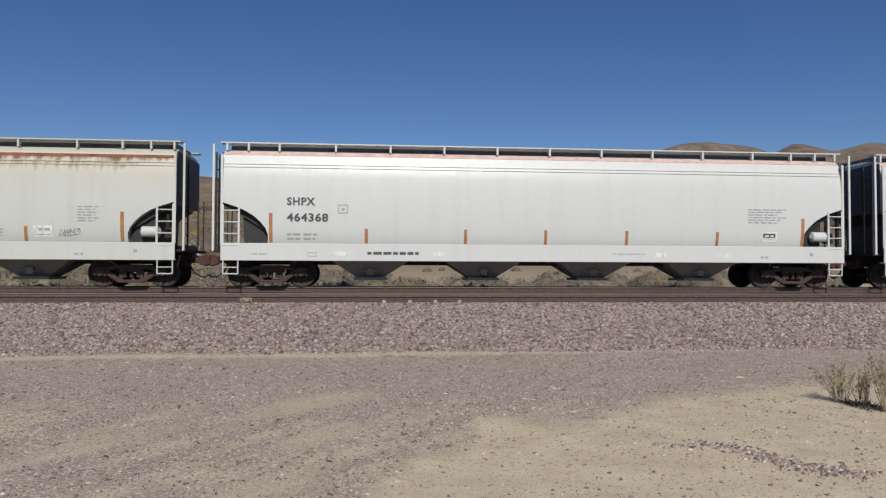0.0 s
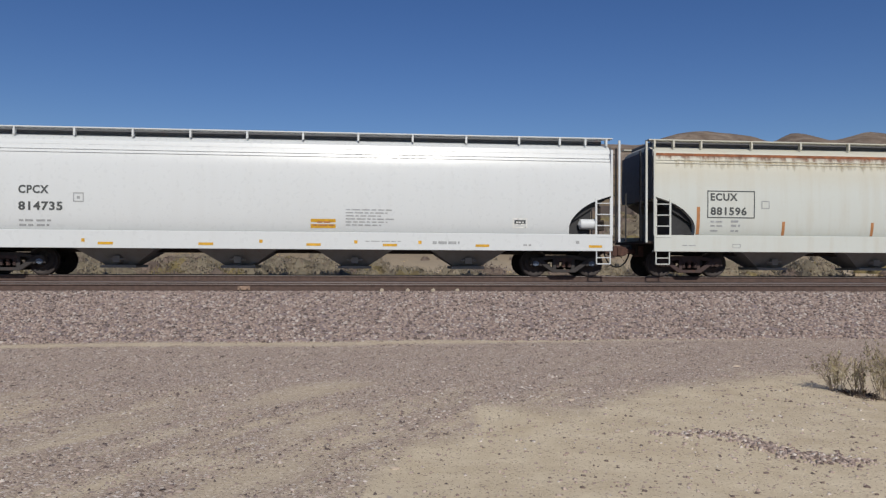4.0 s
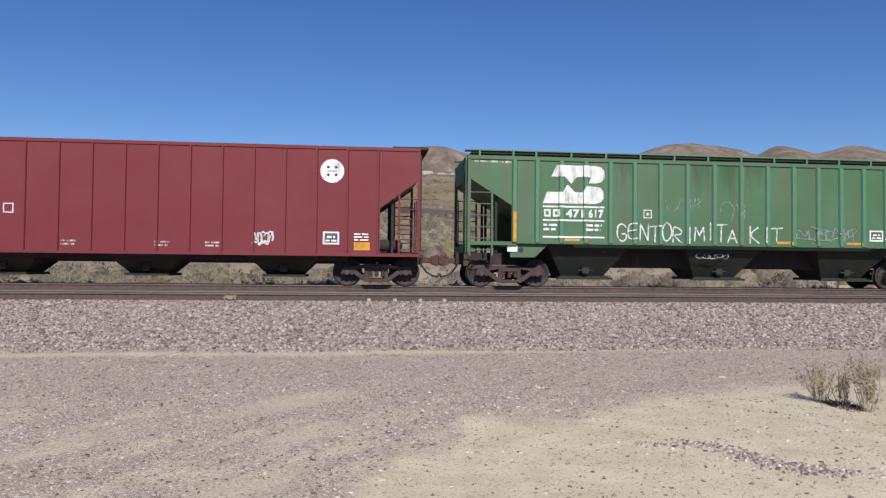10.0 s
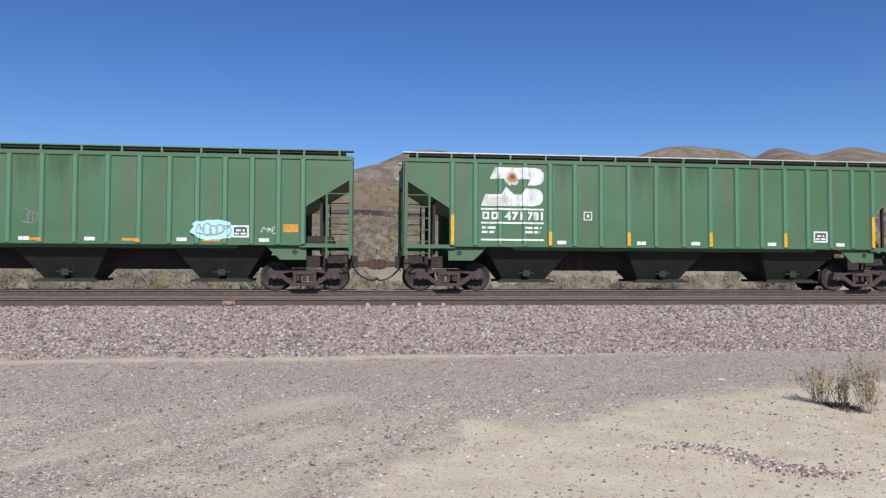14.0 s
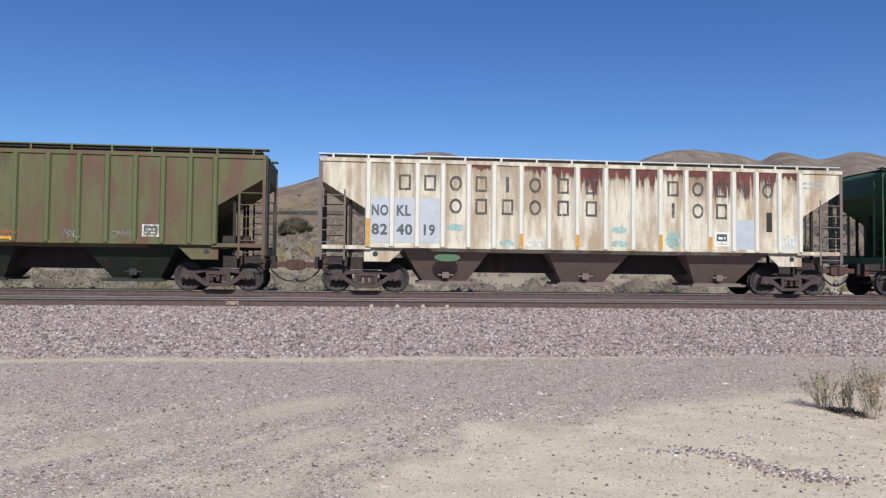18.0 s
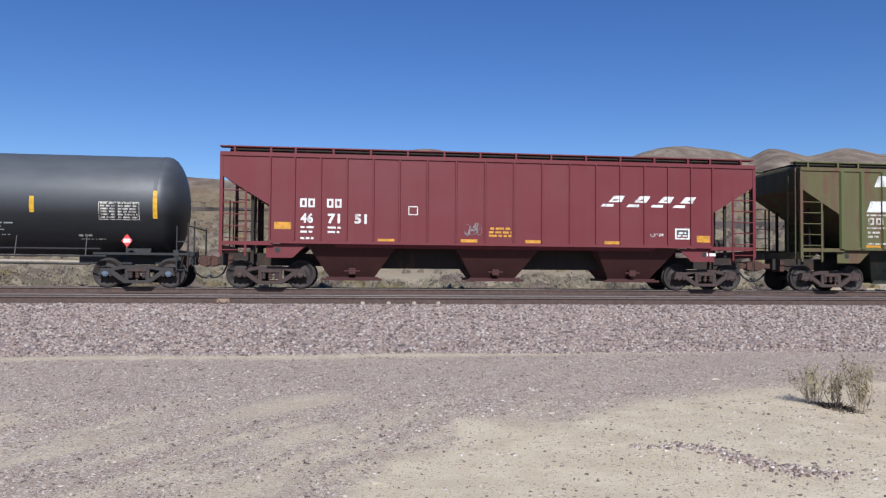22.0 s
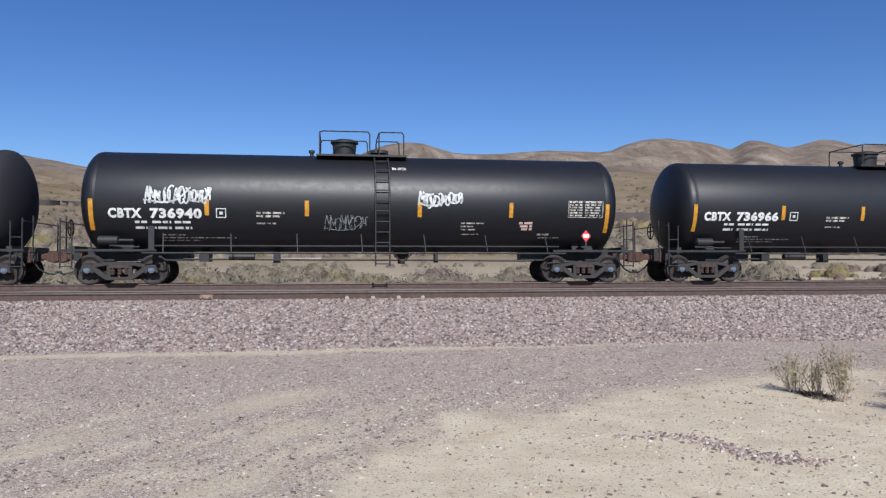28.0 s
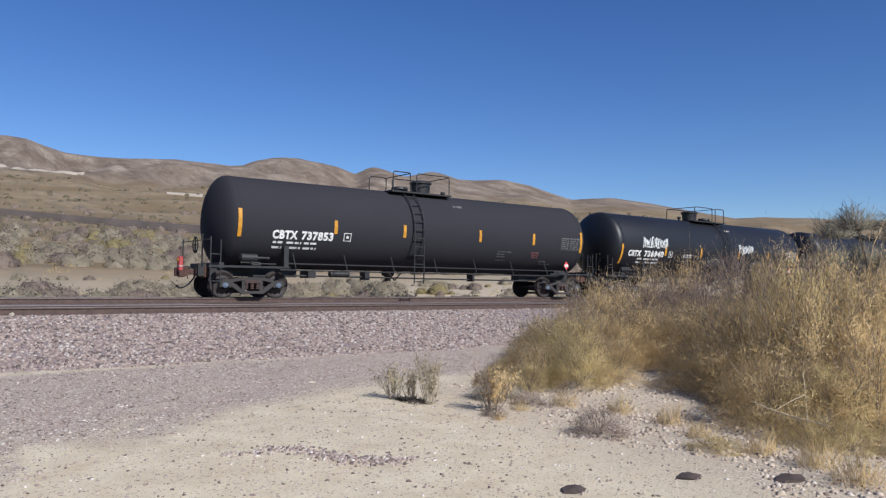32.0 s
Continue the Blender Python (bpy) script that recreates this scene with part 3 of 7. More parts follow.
def stone_material(name, a, b2, pale, dark):
    m, nt, b = mat_nodes(name, 0.9)
    g = nt.nodes.new("ShaderNodeNewGeometry")
    r = g.outputs["Random Per Island"]
    c = mix(nt, ramp(nt, r, 0.0, 0.75), a, b2)
    c = mix(nt, ramp(nt, r, 0.86, 0.88), c, pale)
    w = nt.nodes.new("ShaderNodeTexWhiteNoise")
    w.noise_dimensions = "1D"
    nt.links.new(r, w.inputs["W"])
    c = mix(nt, ramp(nt, w.outputs[0], 0.80, 0.82), c, dark)
    c = mix(nt, ramp(nt, tex_noise(nt, 40, 4), 0.3, 0.7, 0, 0.35), c, dark)
    nt.links.new(c, b.inputs["Base Color"])
    return m


M["ballast"] = stone_material("ballast_stone", (0.230, 0.167, 0.142), (0.375, 0.300, 0.256), (0.46, 0.41, 0.37), (0.10, 0.076, 0.068))
M["pebble"] = stone_material("road_pebble", (0.260, 0.195, 0.165), (0.45, 0.365, 0.312), (0.58, 0.52, 0.46), (0.125, 0.092, 0.08))
M["pale_stone"] = stone_material("pale_limestone", (0.36, 0.285, 0.215), (0.52, 0.43, 0.335), (0.62, 0.54, 0.45), (0.20, 0.15, 0.118))
M["ballast_bed"] = stone_material("ballast_bed_dust", (0.2, 0.155, 0.15), (0.24, 0.19, 0.18), (0.3, 0.25, 0.24), (0.12, 0.09, 0.088))

BED = ((14.3, -0.3), (14.72, 0.03), (18.6, 0.745), (19.3, NEAR_Z - 0.20), (21.6, NEAR_Z - 0.20), (23.6, RAIL_Z - 0.20), (26.2, RAIL_Z - 0.20), (26.9, 0.80), (28.6, -0.4))


def bed_height(y):
    return table(BED, y)


tagged(new("trackbed", Build().prism_x(BED, -500, 500).mesh("trackbed", M["ballast_bed"])), "raised railway trackbed of crushed stone", "trackbed", kind="structure")


def stones(name, label, spots, sizes, mat, seed, chips=False):
    """Loose broken stones, joined, each a small lopsided block."""
    rnd = np.random.default_rng(seed)
    base = np.array([(-1, -1, -1), (1, -1, -1), (1, 1, -1), (-1, 1, -1), (-0.7, -0.6, 1), (0.8, -0.7, 0.8), (0.6, 0.7, 1), (-0.8, 0.6, 0.7)], float)
    quad = np.array([(0, 3, 2, 1), (4, 5, 6, 7), (0, 1, 5, 4), (1, 2, 6, 5), (2, 3, 7, 6), (3, 0, 4, 7)])
    if chips:
        base = np.array([(-1, -1, -0.6), (1, -1, -0.6), (1, 1, -0.6), (-1, 1, -0.6), (-0.1, 0.2, 1)], float)
        quad = np.array([(0, 1, 4), (1, 2, 4), (2, 3, 4), (3, 0, 4)])
    n, nv, nf = len(spots), len(base), quad.shape[1]
    P = base[None] * (1 + rnd.uniform(-0.35, 0.35, (n, nv, 3)))
    P *= sizes[:, None, None] * rnd.uniform(0.6, 1.15, (n, 1, 3)) * np.array((1, 1, 0.75))
    a = rnd.uniform(0, 6.283, n)
    t = rnd.uniform(-0.7, 0.7, n)
    ca, sa, ct, st = np.cos(a)[:, None], np.sin(a)[:, None], np.cos(t)[:, None], np.sin(t)[:, None]
    y1, z1 = P[..., 1] * ct - P[..., 2] * st, P[..., 1] * st + P[..., 2] * ct
    P = np.stack([P[..., 0] * ca - y1 * sa, P[..., 0] * sa + y1 * ca, z1], -1) + spots[:, None, :]
    me = bpy.data.meshes.new(name)
    F = (quad[None] + nv * np.arange(n)[:, None, None]).reshape(-1, nf)
    me.vertices.add(nv * n)
    me.vertices.foreach_set("co", P.reshape(-1).astype(np.float32))
    me.loops.add(nf * len(F))
    me.loops.foreach_set("vertex_index", F.reshape(-1).astype(np.int32))
    me.polygons.add(len(F))
    me.polygons.foreach_set("loop_start", np.arange(0, nf * len(F), nf, dtype=np.int32))
    me.update(calc_edges=True)
    me.materials.append(mat)
    return tagged(new(name, me), label, "stones", kind="stuff")


def rails():
    """Rail section pushed along the line, one object for each rail; the head is polished."""
    sec = ((-0.068, 0), (0.068, 0), (0.068, 0.012), (0.012, 0.03), (0.009, 0.13), (0.034, 0.142), (0.034, 0.168), (-0.034, 0.168), (-0.034, 0.142), (-0.009, 0.13), (-0.012, 0.03), (-0.068, 0.012))
    for yc, zt in ((FAR_Y, RAIL_Z), (NEAR_Y, NEAR_Z)):
        for s in (-1, 1):
            y = yc + s * GAUGE
            ob = tagged(new("rail", Build().prism_x([(y + a, zt - 0.18 + b) for a, b in sec], -500, 500).mesh("rail", M["rail_side"])),
                        "rusty brown steel rail on the trackbed", "rail", "rails of the two tracks", "structure")
            part("railhead", Build().prism_x([(y - 0.030, zt - 0.0115), (y + 0.030, zt - 0.0115), (y + 0.024, zt), (y - 0.024, zt)], -500, 500).mesh("railhead", M["rail_top"]), ob, "polished running surface")


rails()


# ---- freight cars ----
# In a car's space x runs along the line, the near side is at negative y, z = 0 is the rail top.
WHEEL_R, BASE = 0.445, 1.87
SPINNERS, CARS = [], []


def wheelset_mesh():
    b = Build()
    prof = [(0.075, -0.07), (0.16, -0.09), (0.19, -0.05), (0.30, -0.02), (0.375, -0.055), (0.40, -0.07), (0.443, -0.066), (0.447, 0.045), (0.475, 0.05), (0.475, 0.075), (0.40, 0.07), (0.37, 0.03), (0.2, 0.03), (0.075, 0.06)]
    for s in (-1, 1):
        b.lathe([(r, s * (GAUGE + 0.0) - s * h * 1.0) for r, h in [(r, h) for r, h in prof]], "y", 28)
    b.lathe([(0.075, -1.02), (0.075, 1.02)], "y", 10)
    return b.mesh("wheelset", M["wheel"], True)


def cap_mesh(mat):
    b = Build()
    for s in (-1,):
        b.lathe([(0.0, s * 1.095), (0.06, s * 1.095), (0.075, s * 1.08), (0.105, s * 1.075), (0.105, s * 0.99)], "y", 16)
        for k in range(3):
            a = 2.094 * k
            b.lathe([(0, s * 1.10), (0.017, s * 1.10), (0.017, s * 1.07)], "y", 6, (0.052 * math.cos(a), -0.006, 0.052 * math.sin(a)))
    return b.mesh("bearing_cap", mat, True)


def side_frame_mesh(mat):
    """Cast side frame: arched top bar, dipped lower bar, two windows, bearing pockets."""
    b = Build()
    y0, y1 = -1.06, -0.93
    h = BASE / 2
    # top chord and lower tension members
    top = [(-h - 0.15, 0.50), (-h - 0.13, 0.60), (-h + 0.18, 0.615), (-0.34, 0.70), (0.34, 0.70), (h - 0.18, 0.615), (h + 0.13, 0.60), (h + 0.15, 0.50),
           (h - 0.16, 0.50), (0.36, 0.575), (-0.36, 0.575), (-h + 0.16, 0.50)]
    b.prism_y(top, y0, y1)
    for s in (-1, 1):
        b.prism_y([(s * (h - 0.20), 0.56), (s * (h - 0.07), 0.50), (s * (h - 0.13), 0.43), (s * 0.40, 0.14), (s * 0.30, 0.23)], y0 - 0.015, y1)
        b.prism_y([(s * 0.25, 0.18), (s * 0.37, 0.18), (s * 0.37, 0.62), (s * 0.25, 0.62)], y0 + 0.01, y1 - 0.01)
        b.prism_y([(s * (h - 0.20), 0.34), (s * (h - 0.13), 0.62), (s * (h + 0.13), 0.62), (s * (h + 0.20), 0.36), (s * (h + 0.12), 0.36), (s * (h + 0.085), 0.49), (s * (h - 0.085), 0.49), (s * (h - 0.12), 0.34)], y0 - 0.03, y1 + 0.05)
    b.prism_y([(-0.40, 0.13), (0.40, 0.13), (0.36, 0.23), (-0.36, 0.23)], y0 - 0.03, y1 + 0.02)
    return b.mesh("side_frame", mat, bevel=0.012)


def springs_mesh():
    b = Build()
    for i in range(3):
        x = -0.2 + 0.2 * i
        b.lathe([(0.055 + 0.018 * (k % 2), 0.29 + 0.026 * k) for k in range(10)], "z", 10, (x, -1.0, 0))
    b.box(-0.28, 0.28, -1.075, -0.9, 0.50, 0.60)
    return b.mesh("spring_nest", M["truck"], True)


def bolster_mesh():
    b = Build()
    b.prism_x([(-0.98, 0.46), (0.98, 0.46), (0.98, 0.60), (0.3, 0.70), (-0.3, 0.70), (-0.98, 0.60)], -0.2, 0.2)
    for s in (-1, 1):
        b.box(s * 0.46 - 0.05, s * 0.46 + 0.05, -0.85, 0.85, 0.30, 0.42)
        b.box(s * 0.5 - 0.06, s * 0.5 + 0.02, -0.82, -0.65, 0.30, 0.62)
    return b.mesh("bolster", M["under"])


def add_truck(car, xc, style):
    cap = M["cap"] if style == "new" else M["cap_rust"]
    fm = M["truck_grey"] if style == "new" else M["truck"]
    sf = shared(("side_frame", style), lambda: side_frame_mesh(fm))
    part("side_frame", sf, car, at=(xc, 0, 0))
    o = part("side_frame", sf, car, at=(xc, 0, 0))
    o.rotation_euler.z = math.pi
    part("bolster", shared("bolster", bolster_mesh), car, at=(xc, 0, 0))
    part("spring_nest", shared("spring_nest", springs_mesh), car, at=(xc, 0, 0))
    for s in (-1, 1):
        x = xc + s * BASE / 2
        w = part("wheelset", shared("wheelset", wheelset_mesh), car, "rusty steel wheels on one axle", (x, 0, WHEEL_R))
        part("bearing_cap", shared(("cap", style), lambda: cap_mesh(cap)), w, "blue bolted bearing cap" if style == "new" else "")
        SPINNERS.append((w, x))


def coupler_mesh(reach):
    """Shank, knuckle head and lug, the face of the knuckle at reach."""
    b = Build()
    b.box(-0.1, reach - 0.14, -0.09, 0.09, 0.76, 0.94)
    b.prism_y([(reach - 0.30, 0.72), (reach - 0.08, 0.66), (reach, 0.70), (reach, 1.0), (reach - 0.08, 1.04), (reach - 0.30, 0.98)], -0.17, 0.13)
    b.box(reach - 0.05, reach + 0.07, -0.23, -0.10, 0.70, 0.99)
    b.box(-0.16, 0.02, -0.28, 0.28, 0.66, 1.04)
    return b.mesh("coupler", M["coupler"], bevel=0.02)


def hose_mesh(reach):
    b = Build()
    pts = [(0.12, -0.34, 0.80), (0.16, -0.35, 0.66), (reach * 0.40, -0.32, 0.46), (reach * 0.68, -0.24, 0.33), (reach * 0.9, -0.16, 0.31), (reach, -0.12, 0.36)]
    b.path(pts, 0.028, 8).tube((reach - 0.06, -0.13, 0.34), (reach + 0.02, -0.11, 0.40), 0.04, 8)
    return b.mesh("air_hose", M["black"], True)


def lever_mesh():
    """Cut lever: a bent rod from the corner of the car to the coupler."""
    return Build().path([(0.02, -1.45, 0.62), (0.10, -1.40, 0.98), (0.10, -0.4, 0.98), (0.22, -0.05, 1.02)], 0.016, 6).mesh("cut_lever", M["under"])


HALF = {}


def add_ends(car, half):
    """Notes where the draft gear of both ends sits; the couplers follow once all cars stand in line."""
    HALF[car] = half


def couple_train():
    order = sorted(CARS, key=lambda q: -q[1])
    for k, (car, u) in enumerate(order):
        for s, other in ((1, order[k - 1] if k else None), (-1, order[k + 1] if k + 1 < len(order) else None)):
            reach = 0.80
            if other:
                reach = (abs(other[1] - u) - HALF[car] - HALF[other[0]]) / 2 + 0.12
            for nm, me in (("coupler", coupler_mesh(reach)), ("air_hose", hose_mesh(reach)), ("cut_lever", shared("cut_lever", lever_mesh))):
                o = part(nm, me, car, at=(s * (HALF[car] - 0.12), 0, 0))
                if s < 0:
                    o.rotation_euler.z = math.pi


def ladder_mesh(mat, x0, x1, y, z0, z1, n, r=0.018):
    b = Build()
    for x in (x0, x1):
        b.box(x - 0.03, x + 0.03, y - 0.02, y + 0.02, z0, z1)
    for i in range(n):
        z = z0 + (z1 - z0) * (i + 0.5) / n
        b.tube((x0, y - 0.02, z), (x1, y - 0.02, z), r, 6)
    return b.mesh("ladder", mat)


def both(name, me, car, label=""):
    """The same part on the near and on the far side."""
    part(name, me, car, label)
    part(name, me, car, label).rotation_euler.z = math.pi


def new_car(name, label, u):
    car = new(name)
    tagged(car, label, "freight car", "cars of the freight train")
    CARS.append((car, u))
    return car


def loft(rows, mat, name, smooth=True):
    """Stack of level outlines (z, half length, half width)."""
    b = Build()
    n = len(rows)
    for z, hx, hy in rows:
        b.v += [(-hx, -hy, z), (hx, -hy, z), (hx, hy, z), (-hx, hy, z)]
    for i in range(n - 1):
        for k in range(4):
            j = (k + 1) % 4
            b.f.append((4 * i + k, 4 * i + j, 4 * i + 4 + j, 4 * i + 4 + k))
    b.f += [(3, 2, 1, 0), tuple(4 * (n - 1) + k for k in range(4))]
    return b.mesh(name, mat, smooth, 28)


def pocket_mesh(mat, top, bot, z0, z1, yt=1.15, yb=0.5, frame=True):
    """One discharge hopper: wedge, outlet frame and gate."""
    b = Build()
    b.add([(-top, -yt, z1), (top, -yt, z1), (top, yt, z1), (-top, yt, z1), (-bot, -yb, z0), (bot, -yb, z0), (bot, yb, z0), (-bot, yb, z0)],
          [(0, 1, 2, 3), (7, 6, 5, 4), (0, 4, 5, 1), (1, 5, 6, 2), (2, 6, 7, 3), (3, 7, 4, 0)])
    if frame:
        b.box(-bot - 0.12, bot + 0.12, -yb - 0.25, yb + 0.25, z0 - 0.07, z0 + 0.015)
        b.box(-0.11, 0.11, -yb - 0.40, -yb - 0.02, z0 + 0.10, z0 + 0.30)
        b.tube((-0.25, -yb - 0.36, z0 + 0.2), (0.25, -yb - 0.36, z0 + 0.2), 0.03, 8)
    return b.mesh("discharge_hopper", mat)


RIB_X = [s * x for x in (0.47, 1.4, 2.32, 3.2, 4.02, 4.84, 5.65, 6.45, 7.19) for s in (-1, 1)]


def roof_walk(car, mat, half, z, y, posts, deck=None):
    """Running boards along the roof edge with their posts."""
    b = Build()
    b.box(-half, half, -y - 0.03, -y + 0.32, z - 0.035, z)
    both("running_board", b.mesh("running_board", deck or mat), car, "steel grating walkway along the roof edge")
    pm = Build().box(-0.03, 0.03, -y - 0.025, -y + 0.1, z - 0.26, z - 0.036).mesh("walkway_post", mat)
    for x in posts:
        part("walkway_post", pm, car, at=(x, 0, 0))
    # roof hatch trough behind the walkways; the boards' shade is in its dark colour
    part("roof_hatch", Build().box(-half + 0.25, half - 0.25, -y + 0.40, y - 0.40, z - 0.24, z - 0.012).mesh("roof_hatch", M["end_dark"] if half > 10 else M["under"]), car, "long trough hatch along the roof, its shade painted dark")


def ribbed_hopper(name, label, u, paint_mat, under, rib_mat=None, walk_mat=None, ribs=True, style="old", walk_z=4.42, iron=None):
    """Three-bay covered hopper with ribbed sides and open slope-sheet ends."""
    car = new_car(name, label, u)
    key = (paint_mat.name, under.name, ribs)
    H = 8.70
    side = [(-7.17, 1.42), (7.17, 1.42), (7.17, 2.55), (H, 3.50), (H, 4.19), (-H, 4.19), (-H, 3.50), (-7.17, 2.55)]
    for s in (-1, 1):
        y0, y1 = sorted((s * 1.60, s * 1.56))
        part("side_sheet", shared((key, "side", s), lambda: Build().prism_y(side, y0, y1).mesh("side_sheet", paint_mat)), car)
    part("hopper_body", shared((key, "body"), lambda: loft([(1.30, 5.15, 1.5), (1.45, 5.3, 1.56), (3.50, H - 0.02, 1.56), (4.19, H - 0.02, 1.56), (4.27, H - 0.05, 1.2), (4.33, H - 0.1, 0.5)], paint_mat, "hopper_body", False)), car,
         "sloped end sheets and roof")
    if ribs:
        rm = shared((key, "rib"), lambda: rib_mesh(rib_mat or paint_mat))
        for x in RIB_X:
            part("rib", rm, car, at=(x, 0, 0))
            part("rib", rm, car, at=(x, 0, 0)).rotation_euler.z = math.pi
    else:
        sm = shared((key, "seam"), lambda: seam_mesh(paint_mat, 1.5, 4.08))
        for x in RIB_X:
            part("seam", sm, car, at=(x, 0, 0))
    # top chord, side sill, dark band below
    both("top_chord", shared((key, "chord"), lambda: Build().box(-H, H, -1.64, -1.601, 4.08, 4.20).mesh("top_chord", paint_mat)), car)
    both("side_sill", shared((key, "sill"), lambda: Build().box(-7.17, 7.17, -1.635, -1.601, 1.40, 1.50).mesh("side_sill", paint_mat)), car)
    for x in (-4.66, 0.0, 4.66):
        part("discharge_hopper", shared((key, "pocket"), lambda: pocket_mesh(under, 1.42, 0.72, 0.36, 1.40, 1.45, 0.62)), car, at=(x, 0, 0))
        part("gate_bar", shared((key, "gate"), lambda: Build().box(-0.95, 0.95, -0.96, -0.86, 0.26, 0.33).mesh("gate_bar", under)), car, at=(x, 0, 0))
    part("center_sill", shared("sill_dark", lambda: Build().box(-8.9, 8.9, -0.25, 0.25, 0.72, 1.12).box(-5.2, 5.2, -0.6, 0.6, 0.66, 1.30).mesh("center_sill", M["under"])), car)
    for s in (-1, 1):
        part("end_sill", shared((key, "endsill", s), lambda: Build().box(s * 8.62, s * 8.72, -1.5, 1.5, 1.10, 1.34).box(*sorted((s * 7.1, s * 8.7)), -1.60, -1.53, 1.34, 1.46).box(*sorted((s * 7.1, s * 8.7)), 1.53, 1.6, 1.34, 1.46).mesh("end_sill", paint_mat)), car)
        both("bolster_web", shared((key, "web", s), lambda: Build().prism_y([(s * 6.05, 1.39), (s * 7.3, 1.39), (s * 7.3, 0.96), (s * 6.5, 0.96)], -1.50, -1.46).mesh("bolster_web", paint_mat)), car)
        # black disc on the plate stands in for the dark inside a hole
        part("jacking_hole", shared(("hole", s), lambda: Build().lathe([(0, -1.506), (0.085, -1.506), (0.085, -1.49)], "y", 14, (s * 6.95, 0, 1.2)).mesh("jacking_hole", M["black"])), car, "black disc for the dark of a round hole")
        # corner post, ladder and grab irons at each end
        both("corner_post", shared((key, "post", s), lambda: Build().box(s * 8.66 - 0.05, s * 8.66 + 0.05, -1.62, -1.53, 1.10, 4.2).mesh("corner_post", iron or paint_mat)), car)
        for y in (-1.59, 1.59):
            part("ladder", shared((key, "ladder", s, y), lambda: ladder_mesh(iron or paint_mat, s * 8.64, s * 7.92, y, 1.0, 3.2, 6)), car)
        part("end_ladder", shared((key, "end_ladder", s), lambda: end_ladder_mesh(s * 8.72, M["black"] if s > 0 else iron or paint_mat)), car)
        for y in (-1.35, -0.6, 0.6, 1.35):
            part("slope_strut", shared((key, "strut", s, y), lambda: Build().box(s * 7.75 - 0.04, s * 7.75 + 0.04, y - 0.04, y + 0.04, 1.12, 2.9).mesh("slope_strut", M["under"])), car)
    part("air_reservoir", shared("reservoir", lambda: Build().lathe([(0, 6.6), (0.2, 6.68), (0.2, 7.5), (0, 7.58)], "x", 14, (0.6, -0.5, 1.55)).mesh("air_reservoir", M["under"], True)), car)
    roof_walk(car, rib_mat or paint_mat, 8.75, walk_z, 1.42, [-8.3, -7.2] + [-6.45 + 1.17 * i for i in range(12)] + [7.2, 8.3], walk_mat)
    add_ends(car, 8.75)
    for s in (-1, 1):
        add_truck(car, s * 7.22, style)
    return car


def rib_mesh(mat):
    """Pressed hat-section rib with sloping flanks."""
    b = Build()
    n = ((-0.095, -1.60), (-0.055, -1.67), (0.055, -1.67), (0.095, -1.60))
    b.add([(x, y, 1.44) for x, y in n] + [(x, y, 4.08) for x, y in n], [(0, 1, 5, 4), (1, 2, 6, 5), (2, 3, 7, 6), (3, 0, 4, 7), (0, 3, 2, 1), (4, 5, 6, 7)])
    return b.mesh("rib", mat)


def end_ladder_mesh(x, mat):
    b = Build()
    for y in (-1.35, -0.9):
        b.box(x - 0.025, x + 0.025, y - 0.025, y + 0.025, 1.1, 4.2)
    for i in range(9):
        b.tube((x, -1.35, 1.3 + 0.34 * i), (x, -0.9, 1.3 + 0.34 * i), 0.014, 5)
    for y in (0.5, 1.3):
        b.box(x - 0.02, x + 0.02, y - 0.02, y + 0.02, 1.1, 2.9)
    return b.mesh("end_ladder", mat)


def seam_mesh(mat, z0, z1):
    """Narrow flanged post with steep flanks."""
    n = ((-0.036, -1.60), (-0.032, -1.655), (0.012, -1.655), (0.036, -1.60))
    b = Build().add([(x, y, z0) for x, y in n] + [(x, y, z1) for x, y in n], [(0, 1, 5, 4), (1, 2, 6, 5), (2, 3, 7, 6), (3, 0, 4, 7), (0, 3, 2, 1), (4, 5, 6, 7)])
    return b.mesh("seam", mat)


SEAM_X = [-7.13 + 0.951 * i for i in range(16)]


